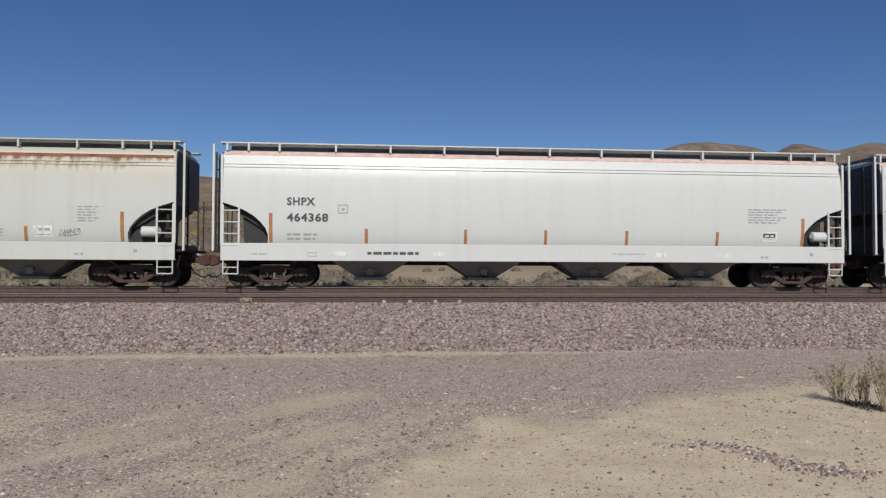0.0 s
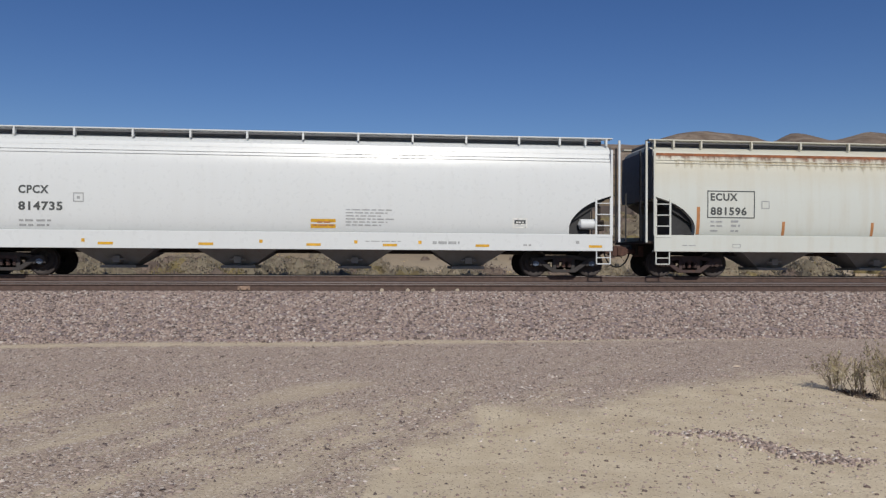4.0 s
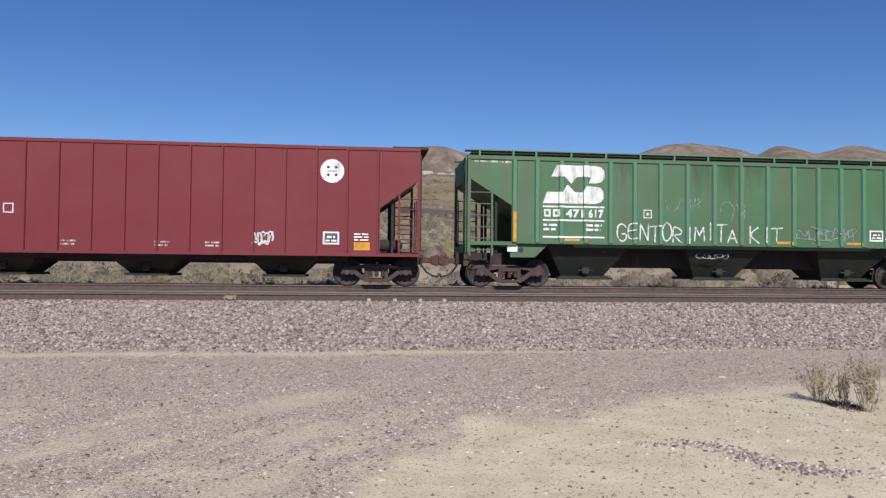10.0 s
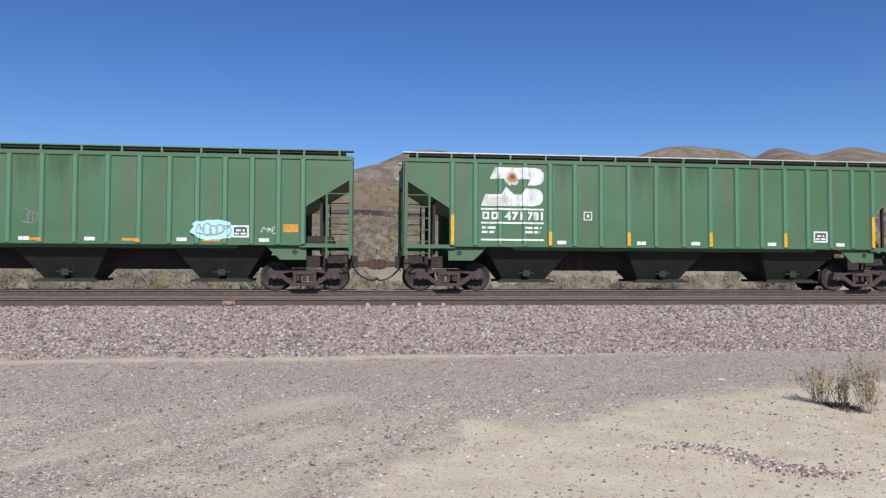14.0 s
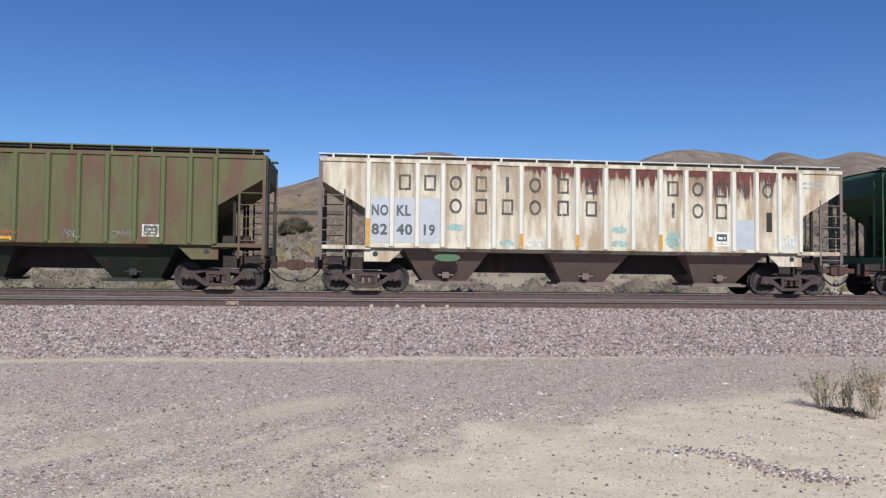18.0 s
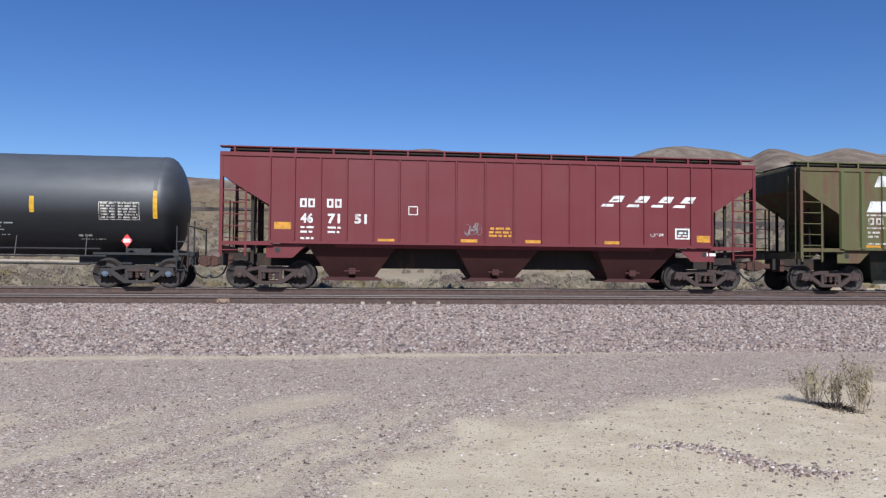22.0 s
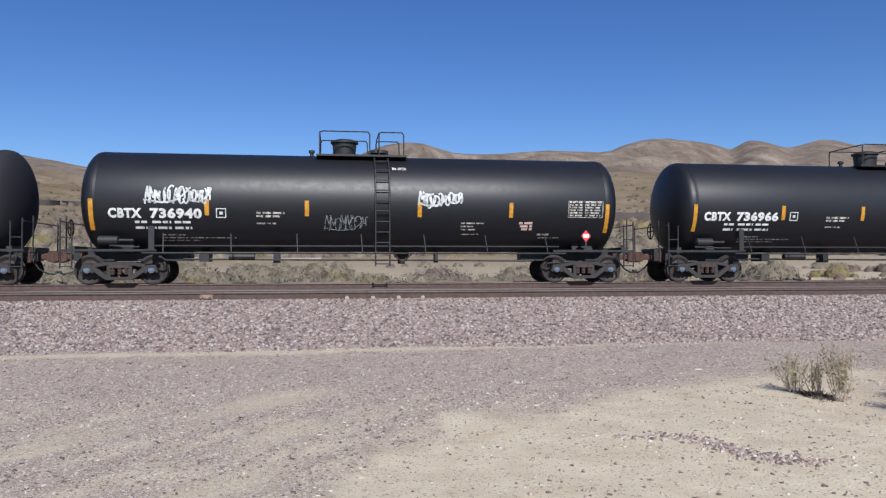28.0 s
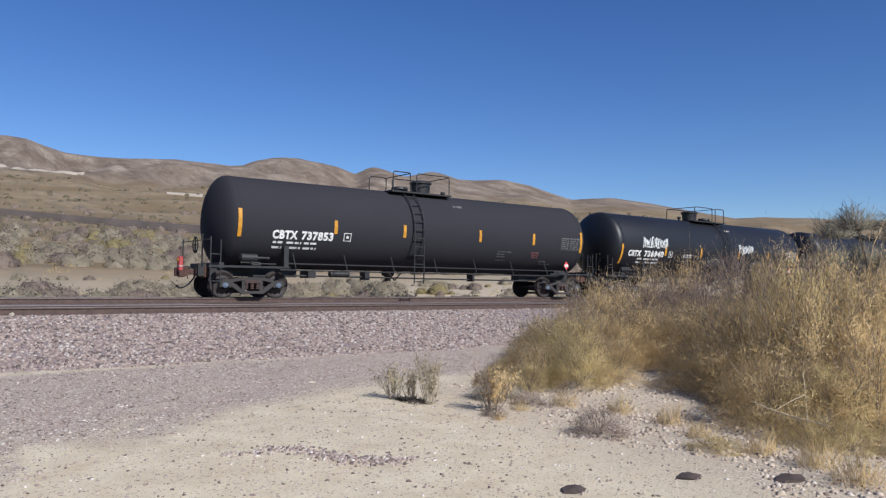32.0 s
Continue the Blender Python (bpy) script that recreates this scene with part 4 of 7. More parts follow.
def smooth_hopper(name, label, u, paint_mat, belt):
    """Tall flat-sided covered hopper with narrow seams and a deep side sheet."""
    car = new_car(name, label, u)
    key = (paint_mat.name, "smooth", belt)
    H = 8.46
    side = [(-7.2, 0.95), (7.2, 0.95), (7.2, 2.45), (H, 3.38), (H, 4.33), (-H, 4.33), (-H, 3.38), (-7.2, 2.45)]
    for s in (-1, 1):
        y0, y1 = sorted((s * 1.60, s * 1.55))
        part("side_sheet", shared((key, "side", s), lambda: Build().prism_y(side, y0, y1).mesh("side_sheet", paint_mat)), car)
    part("hopper_body", shared((key, "body"), lambda: loft([(1.0, 4.9, 1.5), (1.1, 5.0, 1.55), (3.42, H - 0.02, 1.55), (4.30, H - 0.02, 1.55), (4.37, H - 0.06, 1.1), (4.40, H - 0.1, 0.5)], paint_mat, "hopper_body", False)), car,
         "sloped end sheets and low roof")
    sm = shared((key, "seam"), lambda: seam_mesh(paint_mat, 1.03, 4.26))
    for x in SEAM_X:
        part("seam", sm, car, at=(x, 0, 0))
    both("top_chord", shared((key, "chord"), lambda: Build().box(-H, H, -1.63, -1.601, 4.26, 4.36).mesh("top_chord", paint_mat)), car)
    both("side_sill", shared((key, "sill"), lambda: Build().box(-H, H, -1.635, -1.601, 0.93, 1.03).mesh("side_sill", paint_mat)), car)
    # lapped plate edges, the glint along them given as colour
    if belt:
        bm = shared((key, "belt"), lambda: Build().prism_x([(-1.601, 2.555), (-1.609, 2.558), (-1.609, 2.566), (-1.601, 2.58)], -0.44, 0.44).mesh("belt_lap", M["lap"]))
        for x in [(a + b) / 2 for a, b in zip(SEAM_X, SEAM_X[1:])]:
            part("belt_lap", bm, car, "lapped plate edge with its sun glint painted on", at=(x, 0, 0))
    for x in (-4.2, 0.0, 4.2):
        part("discharge_hopper", shared((key, "pocket"), lambda: pocket_mesh(M["under"], 1.15, 0.55, 0.34, 0.95, 1.2, 0.62)), car, at=(x, 0, 0))
    part("center_sill", shared("sill_low", lambda: Build().box(-8.6, 8.6, -0.25, 0.25, 0.70, 1.10).box(-6.2, 6.2, -1.1, 1.1, 0.78, 0.98).mesh("center_sill", M["under"])), car)
    for s in (-1, 1):
        both("corner_post", shared((key, "post", s), lambda: Build().box(s * 8.42 - 0.04, s * 8.42 + 0.04, -1.61, -1.53, 1.0, 4.3).mesh("corner_post", paint_mat)), car)
        for y in (-1.58, 1.58):
            part("ladder", shared((key, "ladder", s, y), lambda: ladder_mesh(paint_mat, s * 8.4, s * 7.8, y, 1.0, 2.9, 6)), car)
        part("end_ladder", shared((key, "end_ladder", s), lambda: end_ladder_mesh(s * 8.5, M["under"])), car)
        part("end_platform", shared((key, "plat", s), lambda: Build().box(*sorted((s * 7.2, s * 8.5)), -1.5, 1.5, 0.96, 1.04).mesh("end_platform", M["under"])), car)
        for y in (-1.35, -0.6, 0.6, 1.35):
            part("slope_strut", shared((key, "strut", s, y), lambda: Build().box(s * 7.6 - 0.04, s * 7.6 + 0.04, y - 0.04, y + 0.04, 1.0, 2.75).mesh("slope_strut", M["under"])), car)
    part("air_reservoir", shared("reservoir_low", lambda: Build().lathe([(0, 6.9), (0.2, 6.98), (0.2, 7.7), (0, 7.78)], "x", 14, (0.2, -0.6, 1.3)).mesh("air_reservoir", M["under"], True)), car)
    part("brake_platform", shared((key, "walk"), lambda: Build().box(7.6, 8.75, -1.2, 1.2, 4.38, 4.47).mesh("brake_platform", M["under"])), car)
    part("end_walkway", shared((key, "walk2"), lambda: Build().box(-8.75, -8.0, -1.2, 1.2, 4.38, 4.41).mesh("end_walkway", M["under"])), car)
    for i in range(5):
        part("roof_hatch", shared((key, "hatch"), lambda: Build().box(-1.4, 1.4, -0.4, 0.4, 4.39, 4.44).mesh("roof_hatch", paint_mat)), car, at=(-6.1 + 3.05 * i, 0, 0))
    add_ends(car, 8.6)
    for s in (-1, 1):
        add_truck(car, s * 7.13, "old")
    return car


ACF_ROWS = [(1.30, 8.74, 1.46), (1.45, 8.71, 1.52), (1.65, 8.71, 1.565), (1.85, 8.79, 1.585), (2.02, 8.93, 1.597), (2.2, 9.12, 1.604), (2.35, 9.36, 1.608), (2.47, 9.62, 1.61), (2.56, 9.9, 1.61), (2.62, 10.08, 1.61), (2.98, 10.1, 1.605),
            (3.4, 10.1, 1.58), (3.7, 10.1, 1.54), (3.9, 10.1, 1.47), (4.12, 10.1, 1.40), (4.26, 10.1, 1.22), (4.34, 10.08, 0.95), (4.37, 10.05, 0.45)]


def centerflow(name, label, u, paint_mat, top_mat, style):
    """Long plastic-pellet hopper with smooth rounded sides, four bays and a white side sill."""
    car = new_car(name, label, u)
    key = ("flow", paint_mat.name, top_mat.name)
    part("hopper_body", shared((key, "body"), lambda: loft(ACF_ROWS, paint_mat, "hopper_body")), car, "smooth rounded steel body")
    both("side_sill", shared((key, "sill"), lambda: Build().prism_x([(-1.64, 0.83), (-1.40, 0.83), (-1.40, 0.87), (-1.58, 0.87), (-1.58, 1.37), (-1.64, 1.37)], -10.12, 10.12).mesh("side_sill", paint_mat, bevel=0.01)), car, "deep flat side sill")
    part("roof_band", shared((key, "band"), lambda: Build().prism_x([(-1.38, 4.125), (-1.408, 4.125), (-1.236, 4.258), (-1.21, 4.25)] if top_mat is M["pink"] else [(-1.43, 3.985), (-1.452, 3.98), (-1.423, 4.07), (-1.40, 4.07)], -10.05, 10.05).mesh("roof_band", top_mat)), car, "weathered band below the roof walkway")
    for z, y in ((3.72, 1.545), (3.82, 1.51)):
        part("roof_seam", shared((key, "seam", z), lambda: Build().prism_x([(-y, z), (-y - 0.014, z + 0.004), (-y - 0.010, z + 0.02), (-y + 0.012, z + 0.025)], -10.05, 10.05).mesh("roof_seam", paint_mat)), car)
    for x in (-5.55, -1.85, 1.85, 5.55):
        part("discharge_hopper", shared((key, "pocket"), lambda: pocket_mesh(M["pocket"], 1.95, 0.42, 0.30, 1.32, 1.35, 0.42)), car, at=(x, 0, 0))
    part("center_sill", shared("sill_long", lambda: Build().box(-10.2, 10.2, -0.25, 0.25, 0.72, 1.1).mesh("center_sill", M["under"])), car)
    for s in (-1, 1):
        # black here is the shade below the slope sheet, put into its colour
        part("slope_sheet", shared((key, "slope", s), lambda: Build().prism_y([(s * 7.2, 1.0), (s * 7.6, 1.0), (s * 9.95, 2.5), (s * 9.6, 2.6)], -1.40, 1.40).mesh("slope_sheet", M["black"])), car, "end slope sheet, its shade painted black")
        # plate added to fill the end opening with painted shade
        part("end_bulkhead", shared((key, "bulk", s), lambda: Build().prism_y([(s * 8.5, 1.2), (s * 9.45, 1.2), (s * 9.5, 2.2), (s * 9.35, 2.5), (s * 8.6, 2.0)], -1.30, 1.30).mesh("end_bulkhead", M["black"])), car, "black plate added for the shade behind the end opening")
        part("ladder", shared((key, "ladder", s), lambda: ladder_mesh(paint_mat, s * 10.06, s * 9.58, -1.615, 1.12, 2.55, 4, 0.02)), car, "white side ladder")
        part("sill_step", shared((key, "step", s), lambda: Build().path([(s * 10.05, -1.6, 0.84), (s * 10.05, -1.6, 0.42), (s * 9.6, -1.6, 0.42), (s * 9.6, -1.6, 0.84)], 0.022).tube((s * 10.05, -1.6, 0.62), (s * 9.6, -1.6, 0.62), 0.018, 6).mesh("sill_step", paint_mat)), car)
        part("corner_post", shared((key, "post", s), lambda: Build().box(s * 10.10 - 0.035, s * 10.10 + 0.035, -1.625, -1.575, 1.36, 4.1).mesh("corner_post", paint_mat)), car)
        # end turned from the sun: its shade is put into the paint
        part("end_sheet", shared((key, "end", s), lambda: Build().box(s * 10.11 - 0.015, s * 10.11 + 0.015, -1.45, 1.45, 2.55, 4.2).mesh("end_sheet", M["end_dark"])), car, "end sheet with its shade painted dark")
        part("end_ladder", shared((key, "end_ladder", s), lambda: end_ladder_mesh(s * 10.32, M["black"])), car)
        part("end_post", shared((key, "endpost", s), lambda: Build().box(s * 10.36 - 0.035, s * 10.36 + 0.035, -1.595, -1.525, 1.12, 4.42).mesh("end_post", paint_mat, bevel=0.008)), car)
        part("end_platform", shared((key, "plat", s), lambda: Build().box(*sorted((s * 8.9, s * 10.4)), -1.4, 1.4, 1.10, 1.18).mesh("end_platform", M["under"])), car)
    part("air_reservoir", shared((key, "reservoir"), lambda: Build().lathe([(0, 8.92), (0.17, 9.0), (0.17, 9.5), (0, 9.58)], "x", 16, (0.1, -1.42, 1.70)).mesh("air_reservoir", paint_mat, True)), car, "white compressed-air cylinder")
    part("brake_valve", shared((key, "valve"), lambda: Build().box(9.72, 9.95, -1.3, -1.0, 1.5, 1.85).tube((9.8, -1.2, 1.85), (9.8, -1.2, 2.3), 0.06).mesh("brake_valve", M["under"], bevel=0.03)), car)
    roof_walk(car, paint_mat, 10.2, 4.53, 1.34, [-10.0, -9.35, -8.4] + [-6.65 + 1.72 * i for i in range(9)] + [8.45, 9.3, 10.0], paint_mat)
    add_ends(car, 10.25)
    for s in (-1, 1):
        add_truck(car, s * 8.67, style)
    return car


TANK_R, TANK_Z, TANK_H = 1.585, 2.60, 8.64


def tank_side(z, lift=0.008):
    d = z - TANK_Z
    return -math.sqrt(max(0.01, (TANK_R + lift) ** 2 - d * d))


def tank_car(name, label, u, shell, rail_side, shift=0.0, along=0.0):
    """Jacketed tank car: domed shell, top fittings with rails, ladder, stub sills."""
    car = new_car(name, label, u)
    key = ("tank", shell.name, rail_side)
    prof = [(0, -TANK_H)] + [(TANK_R * math.sin(radians(a)), -TANK_H + 0.57 * (1 - math.cos(radians(a)))) for a in (10, 20, 30, 40, 50, 60, 70, 80, 90)]
    prof += [(TANK_R, -4.2), (TANK_R, 0), (TANK_R, 4.2)] + [(r, -h) for r, h in reversed(prof)]
    part("tank_shell", shared((key, "shell"), lambda: Build().lathe(prof, "x", 64, (0, 0, TANK_Z)).mesh("tank_shell", shell, True, 50)), car, "long cylindrical steel shell with domed heads")
    for x in (-7.98, 7.98):
        part("jacket_band", shared((key, "band"), lambda: Build().lathe([(TANK_R + 0.001, -0.05), (TANK_R + 0.008, -0.045), (TANK_R + 0.008, 0.045), (TANK_R + 0.001, 0.05)], "x", 64, (0, 0, TANK_Z)).mesh("jacket_band", shell, True)), car, at=(x, 0, 0))
    k = rail_side
    xl = 0.62 * k + shift
    # ladder follows the shell
    b = Build()
    arc = TANK_R + 0.10
    for dx in (-0.22, 0.22):
        pts = [(xl + dx, -arc * math.cos(radians(a)), TANK_Z + arc * math.sin(radians(a))) for a in (0, 12, 24, 36, 48, 60, 72, 80)]
        b.path([(xl + dx, -arc, 0.55), (xl + dx, -arc, 1.6)] + pts, 0.026, 6)
    ladder = part("ladder", b.mesh("ladder", M["black"]), car, "black steel ladder bent round the shell", at=(along, 0, 0))
    rung = shared("tank_rung", lambda: Build().tube((-0.22, 0, 0), (0.22, 0, 0), 0.02, 6).mesh("rung", M["black"]))
    for i in range(13):
        z = 0.62 + 0.33 * i
        y = -arc if z < TANK_Z else -math.sqrt(max(0.05, arc * arc - (z - TANK_Z) ** 2))
        if z < TANK_Z + arc - 0.03:
            part("rung", rung, ladder, at=(xl, y, z))
    # fittings platform
    T = TANK_Z + TANK_R
    part("platform", Build().box(-1.45 + shift, 1.45, -0.95, 0.95, T - 0.10, T - 0.04).mesh("platform", M["black"]), car, at=(along, 0, 0))
    hx = -0.55 * k
    part("dome_housing", Build().lathe([(0, 0.62), (0.30, 0.62), (0.46, 0.56), (0.46, 0.50), (0.40, 0.48), (0.36, 0.0)], "z", 22, (hx, 0, T - 0.06)).mesh("dome_housing", M["black"], True), car, "black valve housing with a lid", at=(along, 0, 0))
    part("manway", Build().lathe([(0, 0.28), (0.32, 0.26), (0.34, 0.16), (0.24, 0.12), (0.24, 0)], "z", 18, (xl - 0.05 * k, -0.15, T - 0.06)).mesh("manway", M["black"], True), car, at=(along, 0, 0))
    for x0, x1 in ((-0.35 * k - 1.0 * k, 0.25 * k), (0.55 * k + shift, 1.35 * k + shift)):
        for y in (-0.9, 0.9):
            r = Build().path([(x0, y, T - 0.08), (x0, y, T + 0.62), (x0 + 0.06 * k, y, T + 0.70), (x1 - 0.06 * k, y, T + 0.70), (x1, y, T + 0.62), (x1, y, T - 0.08)], 0.022, 6)
            part("safety_rail", r.mesh("safety_rail", M["black"]), car, at=(along, 0, 0))
        part("cross_rail", Build().tube((x0, -0.9, T + 0.68), (x0, 0.9, T + 0.68), 0.02, 6).mesh("cross_rail", M["black"]), car, at=(along, 0, 0))
    part("vent_valve", Build().lathe([(0, 0.3), (0.1, 0.28), (0.1, 0.2), (0.06, 0.18), (0.06, 0)], "z", 10, (1.62 * -k, -0.1, T - 0.1)).mesh("vent_valve", M["black"], True), car, at=(along, 0, 0))
    for s in (-1, 1):
        part("stub_sill", shared(("stub", s), lambda: Build().box(*sorted((s * 5.4, s * 8.95)), -0.25, 0.25, 0.72, 1.14).box(s * 8.6 - 0.08, s * 8.6 + 0.08, -1.45, 1.45, 0.98, 1.16).box(*sorted((s * 6.2, s * 9.0)), -1.45, -1.35, 1.0, 1.07).box(*sorted((s * 6.2, s * 9.0)), 1.35, 1.45, 1.0, 1.07).mesh("stub_sill", M["black"])), car)
        part("saddle", shared(("saddle", s), lambda: Build().prism_x([(-0.95, 1.03), (0.95, 1.03), (0.8, 1.22), (-0.8, 1.22)], s * 7.37 - 0.35, s * 7.37 + 0.35).mesh("saddle", M["black"])), car)
        g = Build()
        for x, y, z1 in ((8.95, -1.42, 2.0), (8.62, -1.42, 1.9), (8.95, 1.42, 2.0), (9.0, -0.75, 2.1)):
            g.path([(s * x, y, 0.5 if y < -1 else 1.0), (s * x, y, z1)], 0.025, 6)
        g.path([(s * 8.95, -1.42, 1.42), (s * 8.62, -1.42, 1.42)], 0.018).path([(s * 8.95, -1.42, 0.55), (s * 8.62, -1.42, 0.55)], 0.018)
        g.path([(s * 8.98, -1.42, 1.9), (s * 8.98, 1.42, 1.9)], 0.018)
        part("grab_iron", shared(("grabs", s), lambda: g.mesh("grab_iron", M["black"])), car)
    part("side_handrail", shared("tank_rail", lambda: Build().path([(-6.6, -1.5, 0.95), (6.6, -1.5, 0.95)], 0.026).mesh("side_handrail", M["black"])), car)
    for i in range(7):
        x = -6 + 2 * i
        part("rail_bracket", shared("tank_bracket", lambda: Build().path([(0, -1.5, 0.95), (-0.04, -1.28, 1.55)], 0.02).mesh("rail_bracket", M["black"])), car, at=(x, 0, 0))
    part("running_edge", shared("tank_edge", lambda: Build().box(-6.4, 6.4, -1.42, -1.30, 1.16, 1.20).mesh("running_edge", M["black"])), car)
    part("brake_rigging", shared("tank_rig", lambda: Build().box(-5.1, -4.8, -0.6, 0.1, 0.70, 0.98).tube((-4.2, -0.5, 0.86), (-3.4, -0.5, 0.86), 0.11, 10).box(-2.8, -2.6, -0.7, -0.3, 0.66, 1.0).box(2.4, 2.5, -0.7, -0.3, 0.66, 1.0).tube((-5.6, -0.45, 0.78), (5.8, -0.45, 0.72), 0.03).mesh("brake_rigging", M["black"])), car)
    for x in (-6.35,):
        part("jacking_post", shared("tank_post", lambda: Build().box(-0.09, 0.09, -1.46, -1.40, 1.05, 1.78).box(-0.12, 0.12, -1.47, -1.36, 1.02, 1.08).mesh("jacking_post", M["black"], bevel=0.01)), car, at=(x, 0, 0))
    part("brake_cylinder", shared("tank_cylinder", lambda: Build().lathe([(0, -7.95), (0.14, -7.9), (0.14, -7.35), (0.05, -7.3), (0.05, -6.9)], "x", 14, (0, -1.28, 1.34)).path([(-7.6, -1.3, 1.2), (-7.2, -1.4, 1.14), (-6.7, -1.4, 1.14)], 0.025).mesh("brake_cylinder", M["black"], True)), car)
    part("bottom_outlet", shared("tank_outlet", lambda: Build().lathe([(0.28, 1.05), (0.24, 0.85), (0.12, 0.8), (0.12, 0.62), (0, 0.62)], "z", 14, (0.0, 0, 0)).path([(-0.35, -0.5, 1.0), (0, -0.5, 0.66), (0.35, -0.5, 1.0)], 0.03).mesh("bottom_outlet", M["under"], True)), car, at=(1.35 * k, 0, 0))
    part("brake_wheel", shared("brake_wheel", lambda: Build().lathe([(0.26, -0.02), (0.29, 0), (0.26, 0.02), (0.235, 0)], "x", 18, (-9.05, -0.2, 1.75)).box(-9.07, -9.03, -0.45, 0.05, 1.73, 1.77).box(-9.07, -9.03, -0.22, -0.18, 1.5, 2.0).mesh("brake_wheel", M["black"])), car)
    add_ends(car, 8.85)
    for s in (-1, 1):
        add_truck(car, s * 7.37, "new")
    return car


# white hoppers given grey: the sill's shade is put into their colour
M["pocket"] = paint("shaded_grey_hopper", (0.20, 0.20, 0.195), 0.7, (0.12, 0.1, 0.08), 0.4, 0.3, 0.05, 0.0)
# dark tone paints the shade on end sheets and roof troughs of white cars
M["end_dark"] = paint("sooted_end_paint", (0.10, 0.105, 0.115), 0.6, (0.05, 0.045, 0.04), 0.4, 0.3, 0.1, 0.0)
# near-black: grime, and the shade below the side put into the colour
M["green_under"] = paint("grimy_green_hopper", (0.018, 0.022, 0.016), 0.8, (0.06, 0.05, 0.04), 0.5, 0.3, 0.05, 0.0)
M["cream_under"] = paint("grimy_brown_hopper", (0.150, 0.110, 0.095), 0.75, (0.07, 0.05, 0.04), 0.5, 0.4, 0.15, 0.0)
# dark red: grime together with painted shade of the underside
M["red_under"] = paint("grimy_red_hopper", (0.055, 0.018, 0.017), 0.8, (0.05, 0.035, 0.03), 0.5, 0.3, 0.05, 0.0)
M["rusty_iron"] = paint("rusty_grey_iron", (0.13, 0.105, 0.09), 0.7, (0.07, 0.045, 0.035), 0.6, 0.4, 0.2, 0.05)
M["walk_pale"] = plain("galvanised_walkway", (0.42, 0.42, 0.40), 0.5, 0.3, 0.2, 4)

car_a = centerflow("covered_hopper", "white smooth-sided covered hopper, its end painted dark as shade", 142.15, M["white"], M["pink"], "old")
car_b = centerflow("covered_hopper", "long white smooth-sided covered hopper with dark lettering", 120.5, M["white"], M["pink"], "old")
car_c = centerflow("covered_hopper", "aged off-white covered hopper with a rusty roof edge", 98.9, M["white_old"], M["rust"], "old")
car_d = centerflow("covered_hopper", "clean glossy white covered hopper with blue bearing caps", 77.27, M["white_clean"], M["white_clean"], "new")
car_e = smooth_hopper("covered_hopper", "oxide-red flat-sided covered hopper with orange spray tags", 57.40, M["red"], True)
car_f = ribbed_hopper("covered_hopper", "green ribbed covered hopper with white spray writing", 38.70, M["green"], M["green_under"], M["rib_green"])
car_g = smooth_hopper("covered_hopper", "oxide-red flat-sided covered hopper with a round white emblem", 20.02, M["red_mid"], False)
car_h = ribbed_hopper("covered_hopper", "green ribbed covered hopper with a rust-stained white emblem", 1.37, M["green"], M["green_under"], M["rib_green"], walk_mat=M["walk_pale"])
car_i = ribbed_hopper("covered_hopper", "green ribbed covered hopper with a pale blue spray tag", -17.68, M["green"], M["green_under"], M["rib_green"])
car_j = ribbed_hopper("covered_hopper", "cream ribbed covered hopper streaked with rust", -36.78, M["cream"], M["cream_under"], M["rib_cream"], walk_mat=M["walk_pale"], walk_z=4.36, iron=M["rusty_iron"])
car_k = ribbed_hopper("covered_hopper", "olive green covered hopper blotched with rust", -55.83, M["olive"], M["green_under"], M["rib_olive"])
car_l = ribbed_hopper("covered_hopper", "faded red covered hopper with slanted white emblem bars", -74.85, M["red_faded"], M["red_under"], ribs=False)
car_m = tank_car("tank_car", "dusty grey-black tank car with painted sky sheen and yellow lettering", -93.45, M["tank_grey"], -1, -0.4)
car_n = tank_car("tank_car", "glossy black tank car with orange reflector strips", -112.5, M["tank_black"], 1)
car_o = tank_car("tank_car", "glossy black tank car with white spray tags", -131.65, M["tank_black"], 1)
car_p = tank_car("tank_car", "matt black tank car at the train's end", -150.6, M["tank_matt"], -1, 0.0, -0.38)


couple_train()


# ---- paint and writing on the cars ----
M["letter_dim"] = plain("dim_grey_lettering", (0.09, 0.09, 0.088), 0.6, 0.0, 0.2, 9)
M["rust_edge"] = rust_curtain("rust_edge", (0.20, 0.085, 0.042), 0.72)
M["stain_band"] = rust_curtain("yellow_stain_band", (0.36, 0.27, 0.13), 0.5)
M["dull_scrawl"] = worn("dull_red_spray", (0.22, 0.03, 0.03), 0.5, 7.0, 0.7, (1, 1, 1))
M["dull_red"] = plain("dull_red_label", (0.13, 0.05, 0.05), 0.6, 0.0, 0.2, 9)
def flow_side(z):
    """Depth of the rounded hopper's side at a height."""
    for (a, _, u), (b, _, v) in zip(ACF_ROWS, ACF_ROWS[1:]):
        if a <= z <= b:
            return -(u + (v - u) * (z - a) / (b - a)) - 0.007
    return -1.6


def fitted(s, x0, x1, z, h, mat, car, y, ribs=(), curve=None, weight=0.035, proud=0.074, half=0.096, label=""):
    """Lettering of cap height h that fills x0 to x1."""
    pts, faces = text_points(s, h / 0.70, weight, 1.12)
    a, b = min(p[0] for p in pts), max(p[0] for p in pts)
    k = (x1 - x0) / (b - a)
    return decal("lettering", [(x0 + (p[0] - a) * k, z + p[1]) for p in pts], faces, mat, car, y, ribs, proud, half, label, curve)


